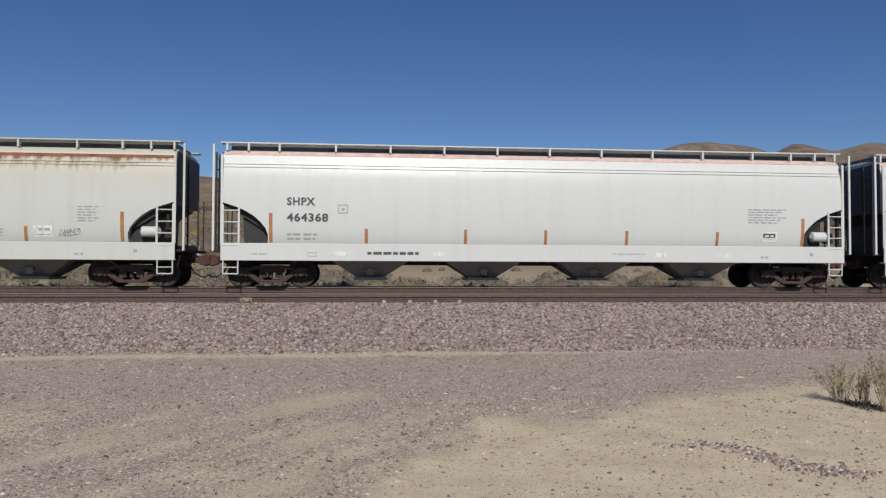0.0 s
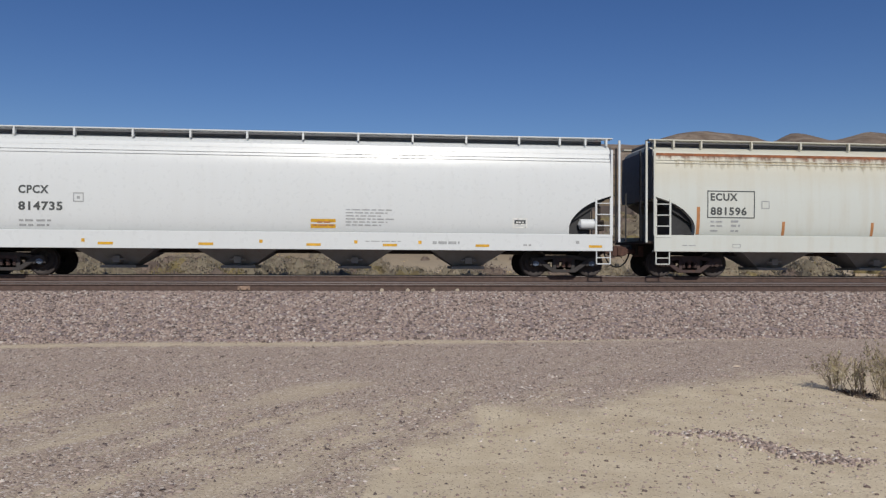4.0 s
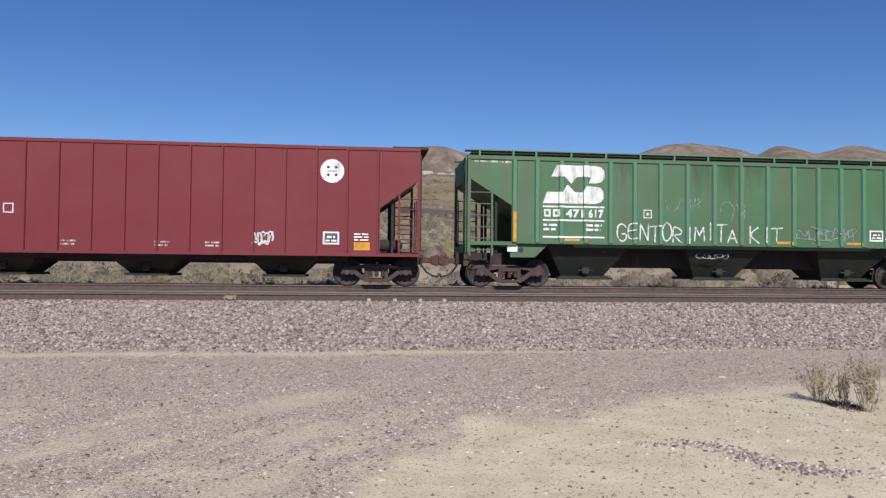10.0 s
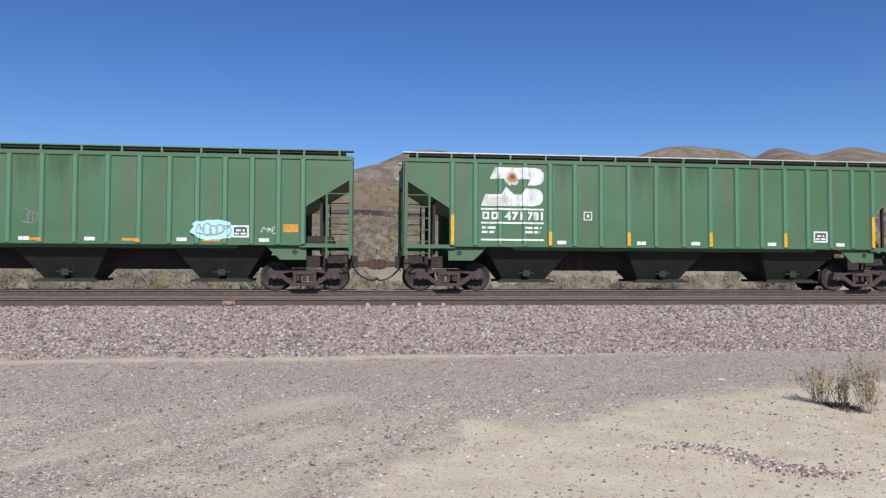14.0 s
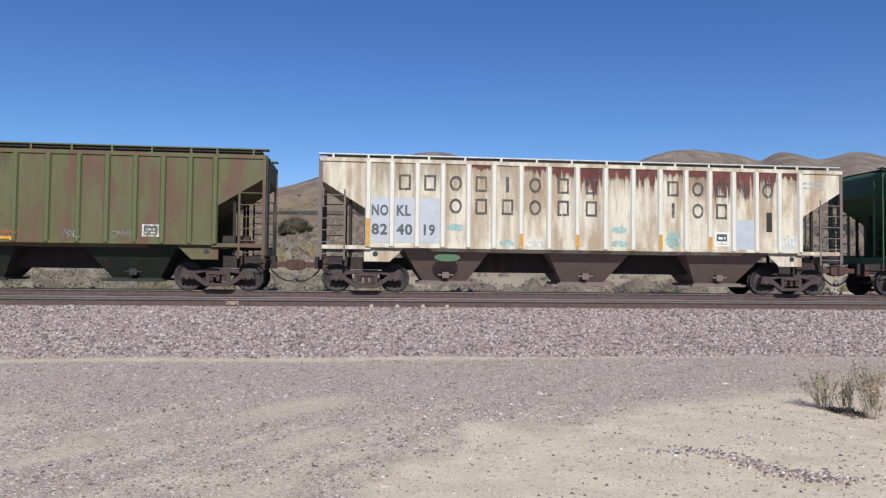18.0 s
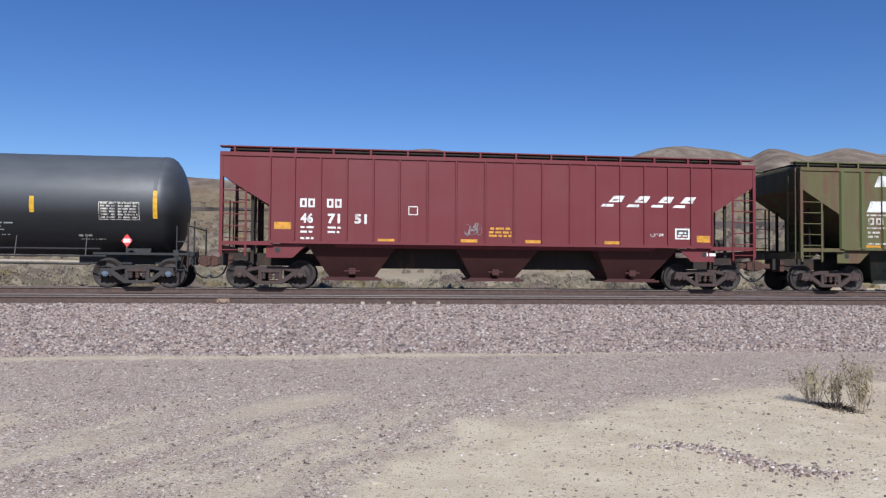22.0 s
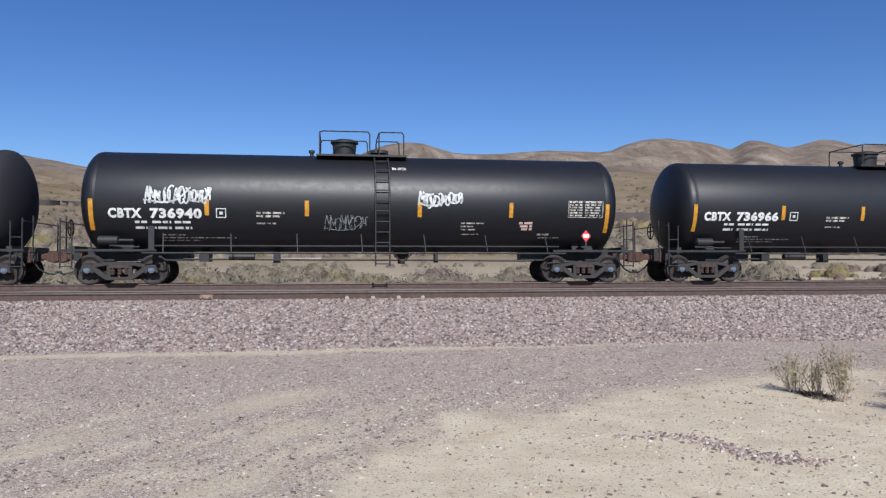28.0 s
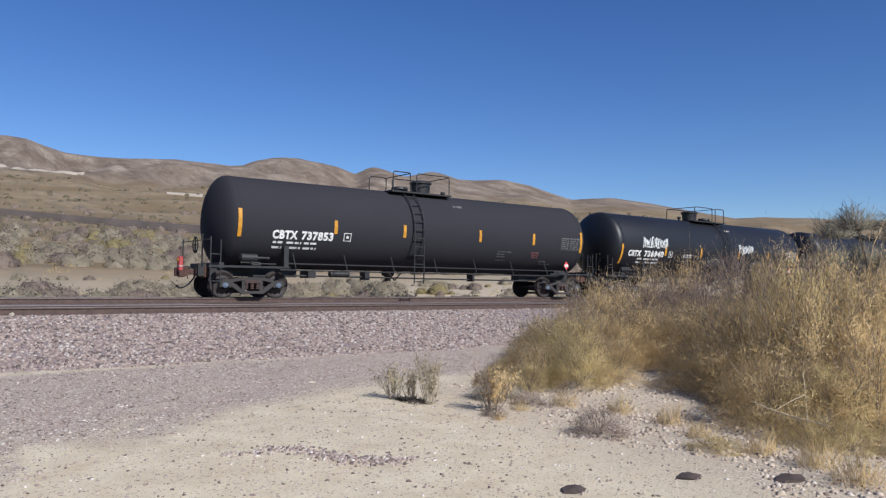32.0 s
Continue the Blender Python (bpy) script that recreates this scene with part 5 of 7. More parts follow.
def patch(name, x0, x1, z0, z1, mat, car, y, ribs=(), curve=None, proud=0.074, half=0.096, label=""):
    return decal(name, *quads([(x0, x1, z0, z1)]), mat, car, y, ribs, proud, half, label, curve)


def frame_box(name, x0, x1, z0, z1, t, mat, car, y, ribs=(), curve=None, proud=0.074, half=0.096, label=""):
    return decal(name, *quads([(x0, x1, z0, z0 + t), (x0, x1, z1 - t, z1), (x0, x0 + t, z0 + t, z1 - t), (x1 - t, x1, z0 + t, z1 - t)]), mat, car, y, ribs, proud, half, label, curve)


def stencil_box(x, z, w, h, light, dark, car, y, ribs=(), curve=None):
    """White panel with dark marks, for the consolidated stencils."""
    frame_box("stencil_panel", x, x + w, z, z + h, 0.05, light, car, y, ribs, curve)
    patch("stencil_field", x + 0.06, x + w - 0.06, z + h * 0.38, z + h - 0.06, dark, car, y - 0.001, ribs, (lambda q: curve(q) - 0.001) if curve else None)
    bars("stencil_line", [(x + 0.08, z + 0.09, w - 0.16, h * 0.14)], light, car, y - 0.002, ribs, (lambda q: curve(q) - 0.002) if curve else None)
    bars("stencil_line", [(x + 0.12, z + h * 0.5, w - 0.24, h * 0.16)], light, car, y - 0.002, ribs, (lambda q: curve(q) - 0.002) if curve else None, seed=4)


# smooth-sided white hoppers
for car, own, num, weigh in ((car_b, "SHPX", "464368", M["letter_dark"]), (car_d, "CPCX", "814735", M["letter_dark"])):
    k = 0.0 if car is car_b else -0.09
    fitted(own, -8.13, -7.26, 2.56 + k, 0.23, weigh, car, 0, curve=flow_side)
    fitted(num, -8.13, -6.86, 2.06 + k, 0.24, weigh, car, 0, curve=flow_side)
    frame_box("small_square", -6.56, -6.25, 2.31 + k, 2.59 + k, 0.03, M["letter_grey"], car, 0, curve=flow_side)
    patch("small_mark", -6.45, -6.36, 2.40 + k, 2.48 + k, M["letter_grey"], car, 0, curve=flow_side)
    bars("weight_line", [(-8.12, 1.62, 0.4, 0.06), (-7.62, 1.62, 0.42, 0.06), (-8.12, 1.48, 0.4, 0.06), (-7.62, 1.48, 0.36, 0.06)], M["letter_grey"], car, 0, curve=flow_side)
frame_box("number_frame", -8.32, -6.69, 1.94, 2.84, 0.035, M["letter_dark"], car_c, 0, curve=flow_side, label="thin dark frame round the number")
fitted("ECUX", -8.21, -7.28, 2.52, 0.23, M["letter_dark"], car_c, 0, curve=flow_side)
fitted("881596", -8.21, -6.97, 2.05, 0.24, M["letter_dark"], car_c, 0, curve=flow_side)
frame_box("small_square", -6.46, -6.18, 2.26, 2.52, 0.03, M["letter_grey"], car_c, 0, curve=flow_side)
bars("weight_line", [(-8.2, 1.80, 0.4, 0.05), (-7.5, 1.80, 0.32, 0.07), (-8.2, 1.66, 0.4, 0.05), (-7.5, 1.66, 0.32, 0.07), (-8.2, 1.50, 0.28, 0.05), (-7.5, 1.50, 0.34, 0.05)], M["letter_grey"], car_c, 0, curve=flow_side)
for car in (car_b, car_c, car_a):
    for x in (-8.62, 8.70 if car is car_b else 8.55):
        patch("reflector_strip", x - 0.055, x + 0.055, 1.40, 2.30, M["dull_orange"], car, 0, curve=flow_side)
    for x in (-5.68, -2.55, 0.04, 2.71, 5.76):
        patch("reflector_strip", x - 0.05, x + 0.05, 1.39, 1.84, M["dull_orange"], car, 0, curve=flow_side)
bars("data_line", [(6.80, 2.56 - 0.085 * i, 1.3 - 0.15 * (i % 3), 0.035) for i in range(6)], M["letter_grey"], car_b, 0, curve=flow_side)
bars("data_line", [(7.25, 2.42 - 0.085 * i, 0.62 - 0.1 * (i % 2), 0.035) for i in range(6)], M["letter_grey"], car_c, 0, curve=flow_side)
bars("data_line", [(4.5, 1.72 - 0.09 * i, 0.62, 0.035) for i in range(3)], M["letter_grey"], car_c, 0, curve=flow_side)
stencil_box(7.27, 1.53, 0.54, 0.32, M["letter_white"], M["letter_dark"], car_b, 0, curve=flow_side)
patch("white_label", 5.98, 6.52, 1.52, 1.86, M["letter_white"], car_c, 0, curve=flow_side)
bars("label_line", [(6.12, 1.70, 0.34, 0.08), (6.05, 1.57, 0.4, 0.03)], M["letter_grey"], car_c, 0, curve=lambda z: flow_side(z) - 0.002)
strokes("spray_tag", scribble(6.75, 1.52, 0.55, 0.28, 4, 31), 0.022, M["spray_grey"], car_c, 0, curve=flow_side, label="faint grey spray tag")
bars("sill_writing", [(-5.64, 1.03, 1.6, 0.09)], M["letter_dark"], car_b, -1.645)
bars("sill_writing", [(-0.6, 1.08, 2.3, 0.028), (-0.4, 1.0, 2.1, 0.028)], M["red_sign"], car_c, -1.645, label="small red line of writing")
frame_box("sill_plate", -7.48, -7.2, 0.96, 1.09, 0.02, M["letter_grey"], car_b, -1.645)
frame_box("sill_plate", -7.48, -7.2, 0.96, 1.09, 0.02, M["letter_grey"], car_c, -1.645)
for x0, x1 in ((-6.84, -6.32), (-3.6, -3.2), (3.6, 4.0), (5.7, 6.2)):
    patch("sill_label", x0, x1, 1.0, 1.13, M["letter_white"], car_b, -1.645)
for car in (car_b, car_c, car_d):
    bars("sill_line", [(2.2 + 0.0, 1.08, 1.1, 0.03), (-9.2, 1.02, 0.5, 0.03), (8.9, 1.06, 0.12, 0.1), (7.2, 0.98, 0.25, 0.06)], M["letter_grey"], car, -1.645)
# glossy white car: yellow sill reflectors, orange label
for x in (-9.72, -5.60, -2.65, 0.6, 2.96, 5.88, 9.55):
    patch("reflector_strip", x - 0.22, x + 0.22, 0.94, 1.02, M["yellow"], car_d, -1.645)
for x in (-6.25, -1.0, 3.9, 1.9):
    patch("sill_dot", x - 0.05, x + 0.05, 1.02, 1.12, M["yellow"], car_d, -1.645)
bars("sill_writing", [(4.3, 1.02, 0.85, 0.09)], M["letter_grey"], car_d, -1.645, label="small blue-grey writing")
patch("orange_label", 0.50, 1.27, 1.50, 1.78, M["yellow"], car_d, 0, curve=flow_side)
bars("label_line", [(0.56, 1.56, 0.65, 0.05), (0.7, 1.66, 0.4, 0.05)], M["dull_orange"], car_d, 0, curve=lambda z: flow_side(z) - 0.002)
bars("data_line", [(1.58, 2.06 - 0.095 * i, 1.5 - 0.2 * (i % 3), 0.035) for i in range(6)], M["letter_grey"], car_d, 0, curve=flow_side)
stencil_box(6.86, 1.55, 0.48, 0.32, M["letter_white"], M["letter_dark"], car_d, 0, curve=flow_side)
# rust below the roof edge of the aged car, and its bare patch
patch("rust_run", -10.0, 10.0, 3.72, 4.0, M["rust_edge"], car_c, 0, curve=lambda z: flow_side(z) - 0.002, label="rust run below the roof edge")
patch("pale_stain", -9.4, 9.0, 3.40, 3.86, M["stain_band"], car_c, 0, curve=flow_side, label="faint yellow-brown stain")


def emblem(car, x0, z0, w, h, mat, y, ribs):
    """Two rounded white shapes split by a slanting gap."""
    a = [(.22, 1), (.86, 1), (.95, .96), (1, .86), (1, .68), (.95, .58), (.86, .54), (.74, .54), (.78, .70), (.55, .70), (.46, .52), (.36, .70), (.14, .70)]
    b = [(0, 0), (.84, 0), (.94, .05), (.985, .16), (.98, .34), (.93, .43), (.84, .46), (.70, .46), (.64, .30), (.52, .30), (.40, .50), (.32, .30), (.07, .30)]
    for q in (a, b):
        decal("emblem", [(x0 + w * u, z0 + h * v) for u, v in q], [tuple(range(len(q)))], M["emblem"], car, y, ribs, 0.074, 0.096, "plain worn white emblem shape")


def number_block(car, num, mat, y=-1.606, worn=None):
    """Emblem, rules and number on the ribbed cars."""
    emblem(car, -6.27, 2.71, 2.05, 1.24, mat, y, RIB_X)
    for z in (2.58, 2.14, 1.60):
        patch("white_rule", -6.27, -4.22, z, z + 0.055, mat, car, y, RIB_X)
    for q in (-6.22, -5.93):
        frame_box("owner_block", q, q + 0.21, 2.28, 2.52, 0.06, mat, car, y, RIB_X)
    if num:
        fitted(num[:3], -5.50, -4.92, 2.28, 0.24, mat, car, y, RIB_X, weight=0.045)
        fitted(num[3:], -4.76, -4.25, 2.28, 0.24, mat, car, y, RIB_X, weight=0.045)
    bars("weight_line", [(-6.24, 1.98, 0.45, 0.07), (-4.85, 1.98, 0.55, 0.07), (-6.24, 1.84, 0.4, 0.07), (-4.85, 1.84, 0.5, 0.07)], mat, car, y, RIB_X)
    frame_box("small_square", -2.90, -2.62, 2.28, 2.56, 0.028, mat, car, y)
    patch("small_mark", -2.80, -2.72, 2.37, 2.46, mat, car, y)
    stencil_box(5.06, 1.63, 0.5, 0.37, mat, M["letter_dark"], car, y)


for car, num, mat in ((car_f, "471617", M["letter_white"]), (car_h, "471781", M["letter_white"]), (car_i, "471627", M["letter_white"]), (car_k, "", M["letter_worn"])):
    number_block(car, num, mat)
Y0 = -1.606
bars("number_bar", [(-5.5, 2.3, 0.55, 0.2), (-4.76, 2.3, 0.5, 0.2)], M["letter_worn"], car_k, Y0, RIB_X)
# rust bloom on the second green car's emblem
for dx, dz, r, m in ((0, 0, 0.24, M["letter_worn"]), (0.02, 0.02, 0.15, M["dull_orange"]), (0.03, 0.05, 0.08, M["rust"])):
    rr = random.Random(3)
    ring = [(-5.28 + dx + r * rr.uniform(0.8, 1.15) * math.cos(0.393 * i), 3.60 + dz + r * rr.uniform(0.8, 1.2) * math.sin(0.393 * i)) for i in range(16)]
    decal("rust_bloom", ring, [tuple(range(16))], m, car_h, Y0 - 0.004 * (1 + [0.24, 0.15, 0.08].index(r)), RIB_X, 0.074, 0.096, "rust stain over the emblem")
patch("rust_lower", -6.2, -5.4, 2.74, 3.0, M["letter_worn"], car_h, Y0 - 0.003, RIB_X, label="rusty lower part of the emblem")


def rib_strip(car, x, z0, z1, mat):
    decal("reflector_strip", *quads([(x - 0.055, x + 0.055, z0, z1)]), mat, car, -1.676)


for x, z1 in ((-7.19, 2.42), (7.19, 2.05)):
    rib_strip(car_f, x, 1.46, z1, M["orange"])
for x, z1 in ((-7.19, 2.42), (-4.02, 1.9), (-1.4, 1.9), (1.4, 1.92), (4.02, 1.92), (7.19, 2.5)):
    rib_strip(car_h, x, 1.46, z1, M["yellow"])
for x, z1 in ((-7.19, 2.3), (-2.32, 1.9), (-.47, 1.9), (2.32, 1.95), (4.02, 1.9)):
    rib_strip(car_j, x, 1.46, z1, M["orange"])
for car, xs in ((car_f, (-5.3, 2.0, 4.5, 6.1)), (car_i, (-5.2, -0.72, 2.1, 4.45)), (car_k, (-6.04, -3.55, -1.0, 1.1))):
    for x in xs:
        patch("reflector_label", x - 0.27, x + 0.27, 1.46, 1.58, M["orange"], car, Y0, RIB_X)
for car in (car_h, car_i):
    for x in (-3.6, -0.93, 0.93, 3.6, 6.05):
        patch("small_label", x - 0.18, x + 0.12, 1.50, 1.61, M["letter_white"], car, Y0 - 0.001)
patch("orange_label", 6.86, 7.05, 1.8, 2.05, M["orange"], car_i, Y0)
patch("orange_label", 6.60, 7.05, 1.8, 2.05, M["orange"], car_i, Y0 - 0.001)
patch("orange_label", -7.05, -6.62, 1.80, 2.02, M["orange"], car_i, Y0)
patch("white_plate", -7.40, -7.07, 1.14, 1.34, M["letter_white"], car_f, -1.53)
bars("corner_line", [(-8.5, 3.98, 1.2, 0.06)], M["letter_worn"], car_f, Y0)
bars("corner_line", [(-8.5, 3.98, 1.2, 0.06)], M["letter_worn"], car_i, Y0)
# spray writing on the first green car
GLYPH = {"S": [[(.85, .8), (.55, 1), (.15, .85), (.1, .3), (.45, 0), (.8, .1), (.85, .4), (.5, .42)]], "E": [[(.8, .95), (.15, .85), (.1, .1), (.8, .05)], [(.1, .5), (.7, .55)]],
         "N": [[(.1, 0), (.15, 1)], [(.15, 1), (.8, .05)], [(.8, .05), (.85, 1)]], "T": [[(0, .95), (1, 1)], [(.5, .95), (.45, 0)]], "O": [[(.5, 1), (.1, .7), (.1, .25), (.5, 0), (.9, .3), (.85, .8), (.5, 1)]],
         "R": [[(.1, 0), (.15, 1), (.8, .85), (.75, .6), (.2, .5), (.9, 0)]], "I": [[(.5, .9), (.5, 0)]], "M": [[(.05, 0), (.15, 1)], [(.15, 1), (.5, .4)], [(.5, .4), (.85, 1)], [(.85, 1), (.95, 0)]],
         "A": [[(.05, 0), (.5, 1)], [(.5, 1), (.95, 0)], [(.2, .4), (.8, .4)]], "K": [[(.15, 1), (.15, 0)], [(.85, .95), (.2, .5), (.9, 0)]], " ": []}


def sprayed(s, x, z, step, h, width, mat, car, y, ribs, label):
    lines, rr = [], random.Random(len(s))
    for i, ch in enumerate(s):
        lift, k = rr.uniform(-0.06, 0.08), rr.uniform(0.8, 1.15)
        lines += [[(x + step * (i + 1.02 * u), z + lift + h * k * v) for u, v in ln] for ln in GLYPH[ch]]
    strokes("spray_writing", lines, width, mat, car, y, ribs, label=label)


sprayed("SENTORIMITA", -3.82, 1.52, 0.378, 0.56, 0.048, M["spray_white"], car_f, Y0 - 0.002, RIB_X, "white sprayed letters")
sprayed("KIT", 0.72, 1.54, 0.40, 0.56, 0.048, M["spray_white"], car_f, Y0 - 0.002, RIB_X, "white sprayed letters")
strokes("spray_writing", scribble(2.5, 1.58, 1.9, 0.5, 6, 8), 0.04, M["spray_grey"], car_f, Y0 - 0.002, RIB_X, label="faint sprayed scrawl")
strokes("spray_writing", scribble(5.7, 1.6, 0.7, 0.55, 3, 9), 0.045, M["spray_white"], car_f, Y0 - 0.002, RIB_X, label="white sprayed scrawl")
strokes("spray_writing", scribble(-2.1, 2.5, 1.1, 0.5, 3, 10) + scribble(-0.2, 2.2, 0.7, 0.7, 2, 11), 0.02, M["spray_grey"], car_f, Y0 - 0.002, RIB_X, label="thin chalk scrawl")
strokes("chalk_mark", scribble(-0.9, 0.98, 1.1, 0.2, 5, 12), 0.025, M["spray_grey"], car_f, -1.25)
# pale blue tag on the third green car
rr = random.Random(21)
ring = [(4.50 + 0.66 * rr.uniform(0.86, 1.08) * math.cos(0.262 * i), 1.86 + 0.36 * rr.uniform(0.8, 1.05) * math.sin(0.262 * i)) for i in range(24)]
decal("spray_cloud", ring, [tuple(range(24))], M["spray_cyan"], car_i, Y0 - 0.002, RIB_X, 0.074, 0.096, "pale blue spray-painted cloud")
strokes("spray_writing", scribble(4.04, 1.66, 0.95, 0.4, 5, 22), 0.045, M["letter_grey"], car_i, Y0 - 0.006, RIB_X, label="grey-blue letters in the cloud")
strokes("spray_writing", scribble(-1.0, 1.95, 0.58, 0.45, 4, 23), 0.018, M["spray_grey"], car_i, Y0 - 0.002, label="thin scrawl")
strokes("spray_writing", scribble(6.0, 1.75, 0.4, 0.22, 3, 24), 0.02, M["spray_white"], car_i, Y0 - 0.002)
# olive car: scattered red and orange tags along the foot
for x, m in ((-0.9, M["spray_orange"]), (1.0, M["spray_orange"]), (-0.1, M["letter_worn"]), (4.2, M["spray_grey"]), (2.8, M["spray_grey"])):
    strokes("spray_writing", scribble(x, 1.56, 0.5, 0.24, 3, int(x * 10) + 50), 0.02, m, car_k, Y0 - 0.002, RIB_X)
strokes("spray_writing", scribble(-5.1, 0.98, 0.9, 0.22, 5, 77), 0.025, M["dull_scrawl"], car_k, -1.30, label="red scrawl on the discharge hopper")

M["curtain_grime"] = rust_curtain("grime_curtain", (0.060, 0.055, 0.034), 0.24)
M["letter_worn_dark"] = worn("worn_dark_lettering", (0.05, 0.05, 0.05), 0.56, 5.0)
# cream car: worn company name as plain blocks, repainted number patch
PAN = [-6.82, -6.05, -5.25, -4.43, -3.61, -2.76, -1.86, -0.935, 0, 0.935, 1.86, 2.76, 3.61, 4.43, 5.25, 6.05, 6.82]
for row, cells in ((3.22, (1, 2, 3, 4, 5, 6, 7, 8, 11, 12, 13, 14, 15)), (2.50, (3, 4, 5, 6, 7, 8, 11, 12, 13))):
    for i in cells:
        x = PAN[i]
        t = 0.07
        if i in (5, 14) and row > 3 or i == 11 and row < 3:
            decal("worn_name_block", *quads([(x - 0.05, x + 0.05, row, row + 0.5)]), M["letter_worn_dark"], car_j, Y0 - 0.004)
        elif i % 3 == 0:
            ring = [(x + r * math.cos(math.pi / 6 * q), row + 0.25 + r * 1.25 * math.sin(math.pi / 6 * q)) for r in (0.20, 0.13) for q in range(12)]
            decal("worn_name_block", ring, [(q, (q + 1) % 12, 12 + (q + 1) % 12, 12 + q) for q in range(12)], M["letter_worn_dark"], car_j, Y0 - 0.004)
        else:
            frame_box("worn_name_block", x - 0.19, x + 0.19, row, row + 0.5, t, M["letter_worn_dark"], car_j, Y0 - 0.004)
for i in (0, 1, 2):
    patch("grey_repaint", PAN[i] - 0.31, PAN[i] + 0.31, 1.56, 2.98, M["repaint"], car_j, Y0 - 0.002)
fitted("NO", -7.08, -6.56, 2.42, 0.32, M["letter_dark"], car_j, Y0 - 0.005)
fitted("KL", -6.3, -5.85, 2.42, 0.32, M["letter_dark"], car_j, Y0 - 0.005)
for s, x in (("82", -7.08), ("40", -6.3), ("19", -5.44)):
    fitted(s, x, x + (0.5 if s != "19" else 0.36), 1.82, 0.32, M["letter_dark"], car_j, Y0 - 0.005)
patch("grey_repaint", PAN[14] - 0.32, PAN[14] + 0.32, 1.46, 2.48, M["repaint"], car_j, Y0 - 0.002, label="pale grey repainted panel")
stencil_box(4.20, 1.60, 0.48, 0.46, M["letter_white"], M["letter_dark"], car_j, Y0)
patch("brown_plate", 6.0, 6.2, 2.1, 2.75, M["under"], car_j, Y0)
for i, z0, z1 in ((3, 1.95, 2.2), (5, 1.46, 1.7), (9, 1.5, 1.75), (9, 1.95, 2.2), (11, 1.5, 2.05)):
    rr = random.Random(i * 7 + int(z0 * 10))
    ring = [(PAN[i] + 0.31 * rr.uniform(0.75, 1.0) * math.cos(0.393 * q), (z0 + z1) / 2 + (z1 - z0) * 0.55 * rr.uniform(0.7, 1.0) * math.sin(0.393 * q)) for q in range(16)]
    decal("turquoise_patch", ring, [tuple(range(16))], M["turquoise"], car_j, Y0 - 0.002)
strokes("spray_writing", scribble(6.55, 1.5, 0.5, 0.45, 4, 91), 0.04, M["spray_white"], car_j, Y0 - 0.003)
strokes("spray_writing", scribble(-2.1, 1.5, 0.5, 0.2, 4, 92), 0.03, M["spray_white"], car_j, Y0 - 0.003)
ring = [(-4.66 + 0.42 * math.cos(0.393 * i), 1.12 + 0.13 * math.sin(0.393 * i)) for i in range(16)]
decal("green_blot", ring, [tuple(range(16))], M["green"], car_j, -1.40, label="green painted blot")
bars("corner_line", [(7.3, 3.72, 0.7, 0.07), (7.3, 3.56, 0.7, 0.07)], M["letter_grey"], car_j, Y0)
# rust running down from the roof edge of the cream car
RUST = {7: 0.55, 8: 1.25, 9: 0.6, 10: 0.95, 11: 0.3, 12: 0.35, 13: 1.35, 14: 1.45, 15: 0.9, 16: 0.35, 6: 0.4, 4: 0.25}
for i, x in enumerate(PAN):
    w = min(abs(x - r) for r in RIB_X) - 0.10
    patch("brown_stain", x - w, x + w, 2.2 + 0.4 * (i % 3), 4.06, M["curtain_light"], car_j, Y0 - 0.0012, label="brown stain running down the panel")
    if i in RUST:
        patch("rust_run", x - w, x + w, 4.06 - RUST[i], 4.06, M["curtain"], car_j, Y0 - 0.0024, label="dark rust run below the roof edge")
# grime running down the panels of the green cars
for car in (car_f, car_h, car_i, car_k):
    rr = random.Random(int(CARS[-1][1]) + len(car.name))
    for x in PAN:
        if rr.random() < 0.4:
            patch("grime_run", x - 0.3, x + 0.3, 4.06 - rr.uniform(0.5, 1.9), 4.06, M["curtain_grime"], car, Y0 + 0.003, label="dark grime below the roof edge")

# red cars
for car, nums in ((car_e, (("430", -6.07), ("706", -5.11))), (car_g, (("433", -6.0), ("018", -5.02)))):
    for x in (-6.0, -5.02):
        for q in (x, x + 0.25):
            frame_box("owner_block", q, q + 0.20, 2.11, 2.37, 0.06, M["letter_white"], car, Y0)
    for s, x in nums:
        fitted(s, x, x + 0.6, 1.67, 0.26, M["letter_white"], car, Y0, weight=0.045)
    frame_box("small_square", -3.03 if car is car_e else -3.93, -2.72 if car is car_e else -3.64, 2.11, 2.40, 0.028, M["letter_white"], car, Y0)
    stencil_box(5.44, 1.29, 0.5, 0.4, M["letter_white"], M["letter_dark"], car, Y0)
    patch("orange_label", 6.40, 6.89, 1.12, 1.37, M["orange"], car, Y0)
    bars("data_line", [(6.40, 1.42 + 0.09 * i, 0.5, 0.045) for i in range(3)], M["letter_white"], car, Y0)
    bars("weight_line", [(-6.0, 1.5, 0.4, 0.06), (-5.0, 1.5, 0.4, 0.06), (-6.0, 1.39, 0.36, 0.06), (-5.0, 1.39, 0.4, 0.06)], M["letter_white"], car, Y0)
patch("white_square", -6.03, -5.73, 1.12, 1.34, M["letter_white"], car_e, Y0)
for x0, x1 in ((-6.95, -6.45), (-4.95, -4.5), (-3.1, -2.62), (-0.25, 0.26), (2.55, 3.05), (4.45, 4.97)):
    patch("orange_label", x0, x1, 1.04, 1.17 if x0 > -6 else 1.25, M["orange"], car_e, Y0)
patch("orange_label", -6.93, -6.4, 1.1, 1.28, M["orange"], car_g, Y0)
patch("white_square", -6.83, -6.5, 1.32, 1.58, M["letter_white"], car_g, Y0)
bars("corner_line", [(-8.33, 4.0, 0.72, 0.1)], M["letter_worn"], car_e, Y0)
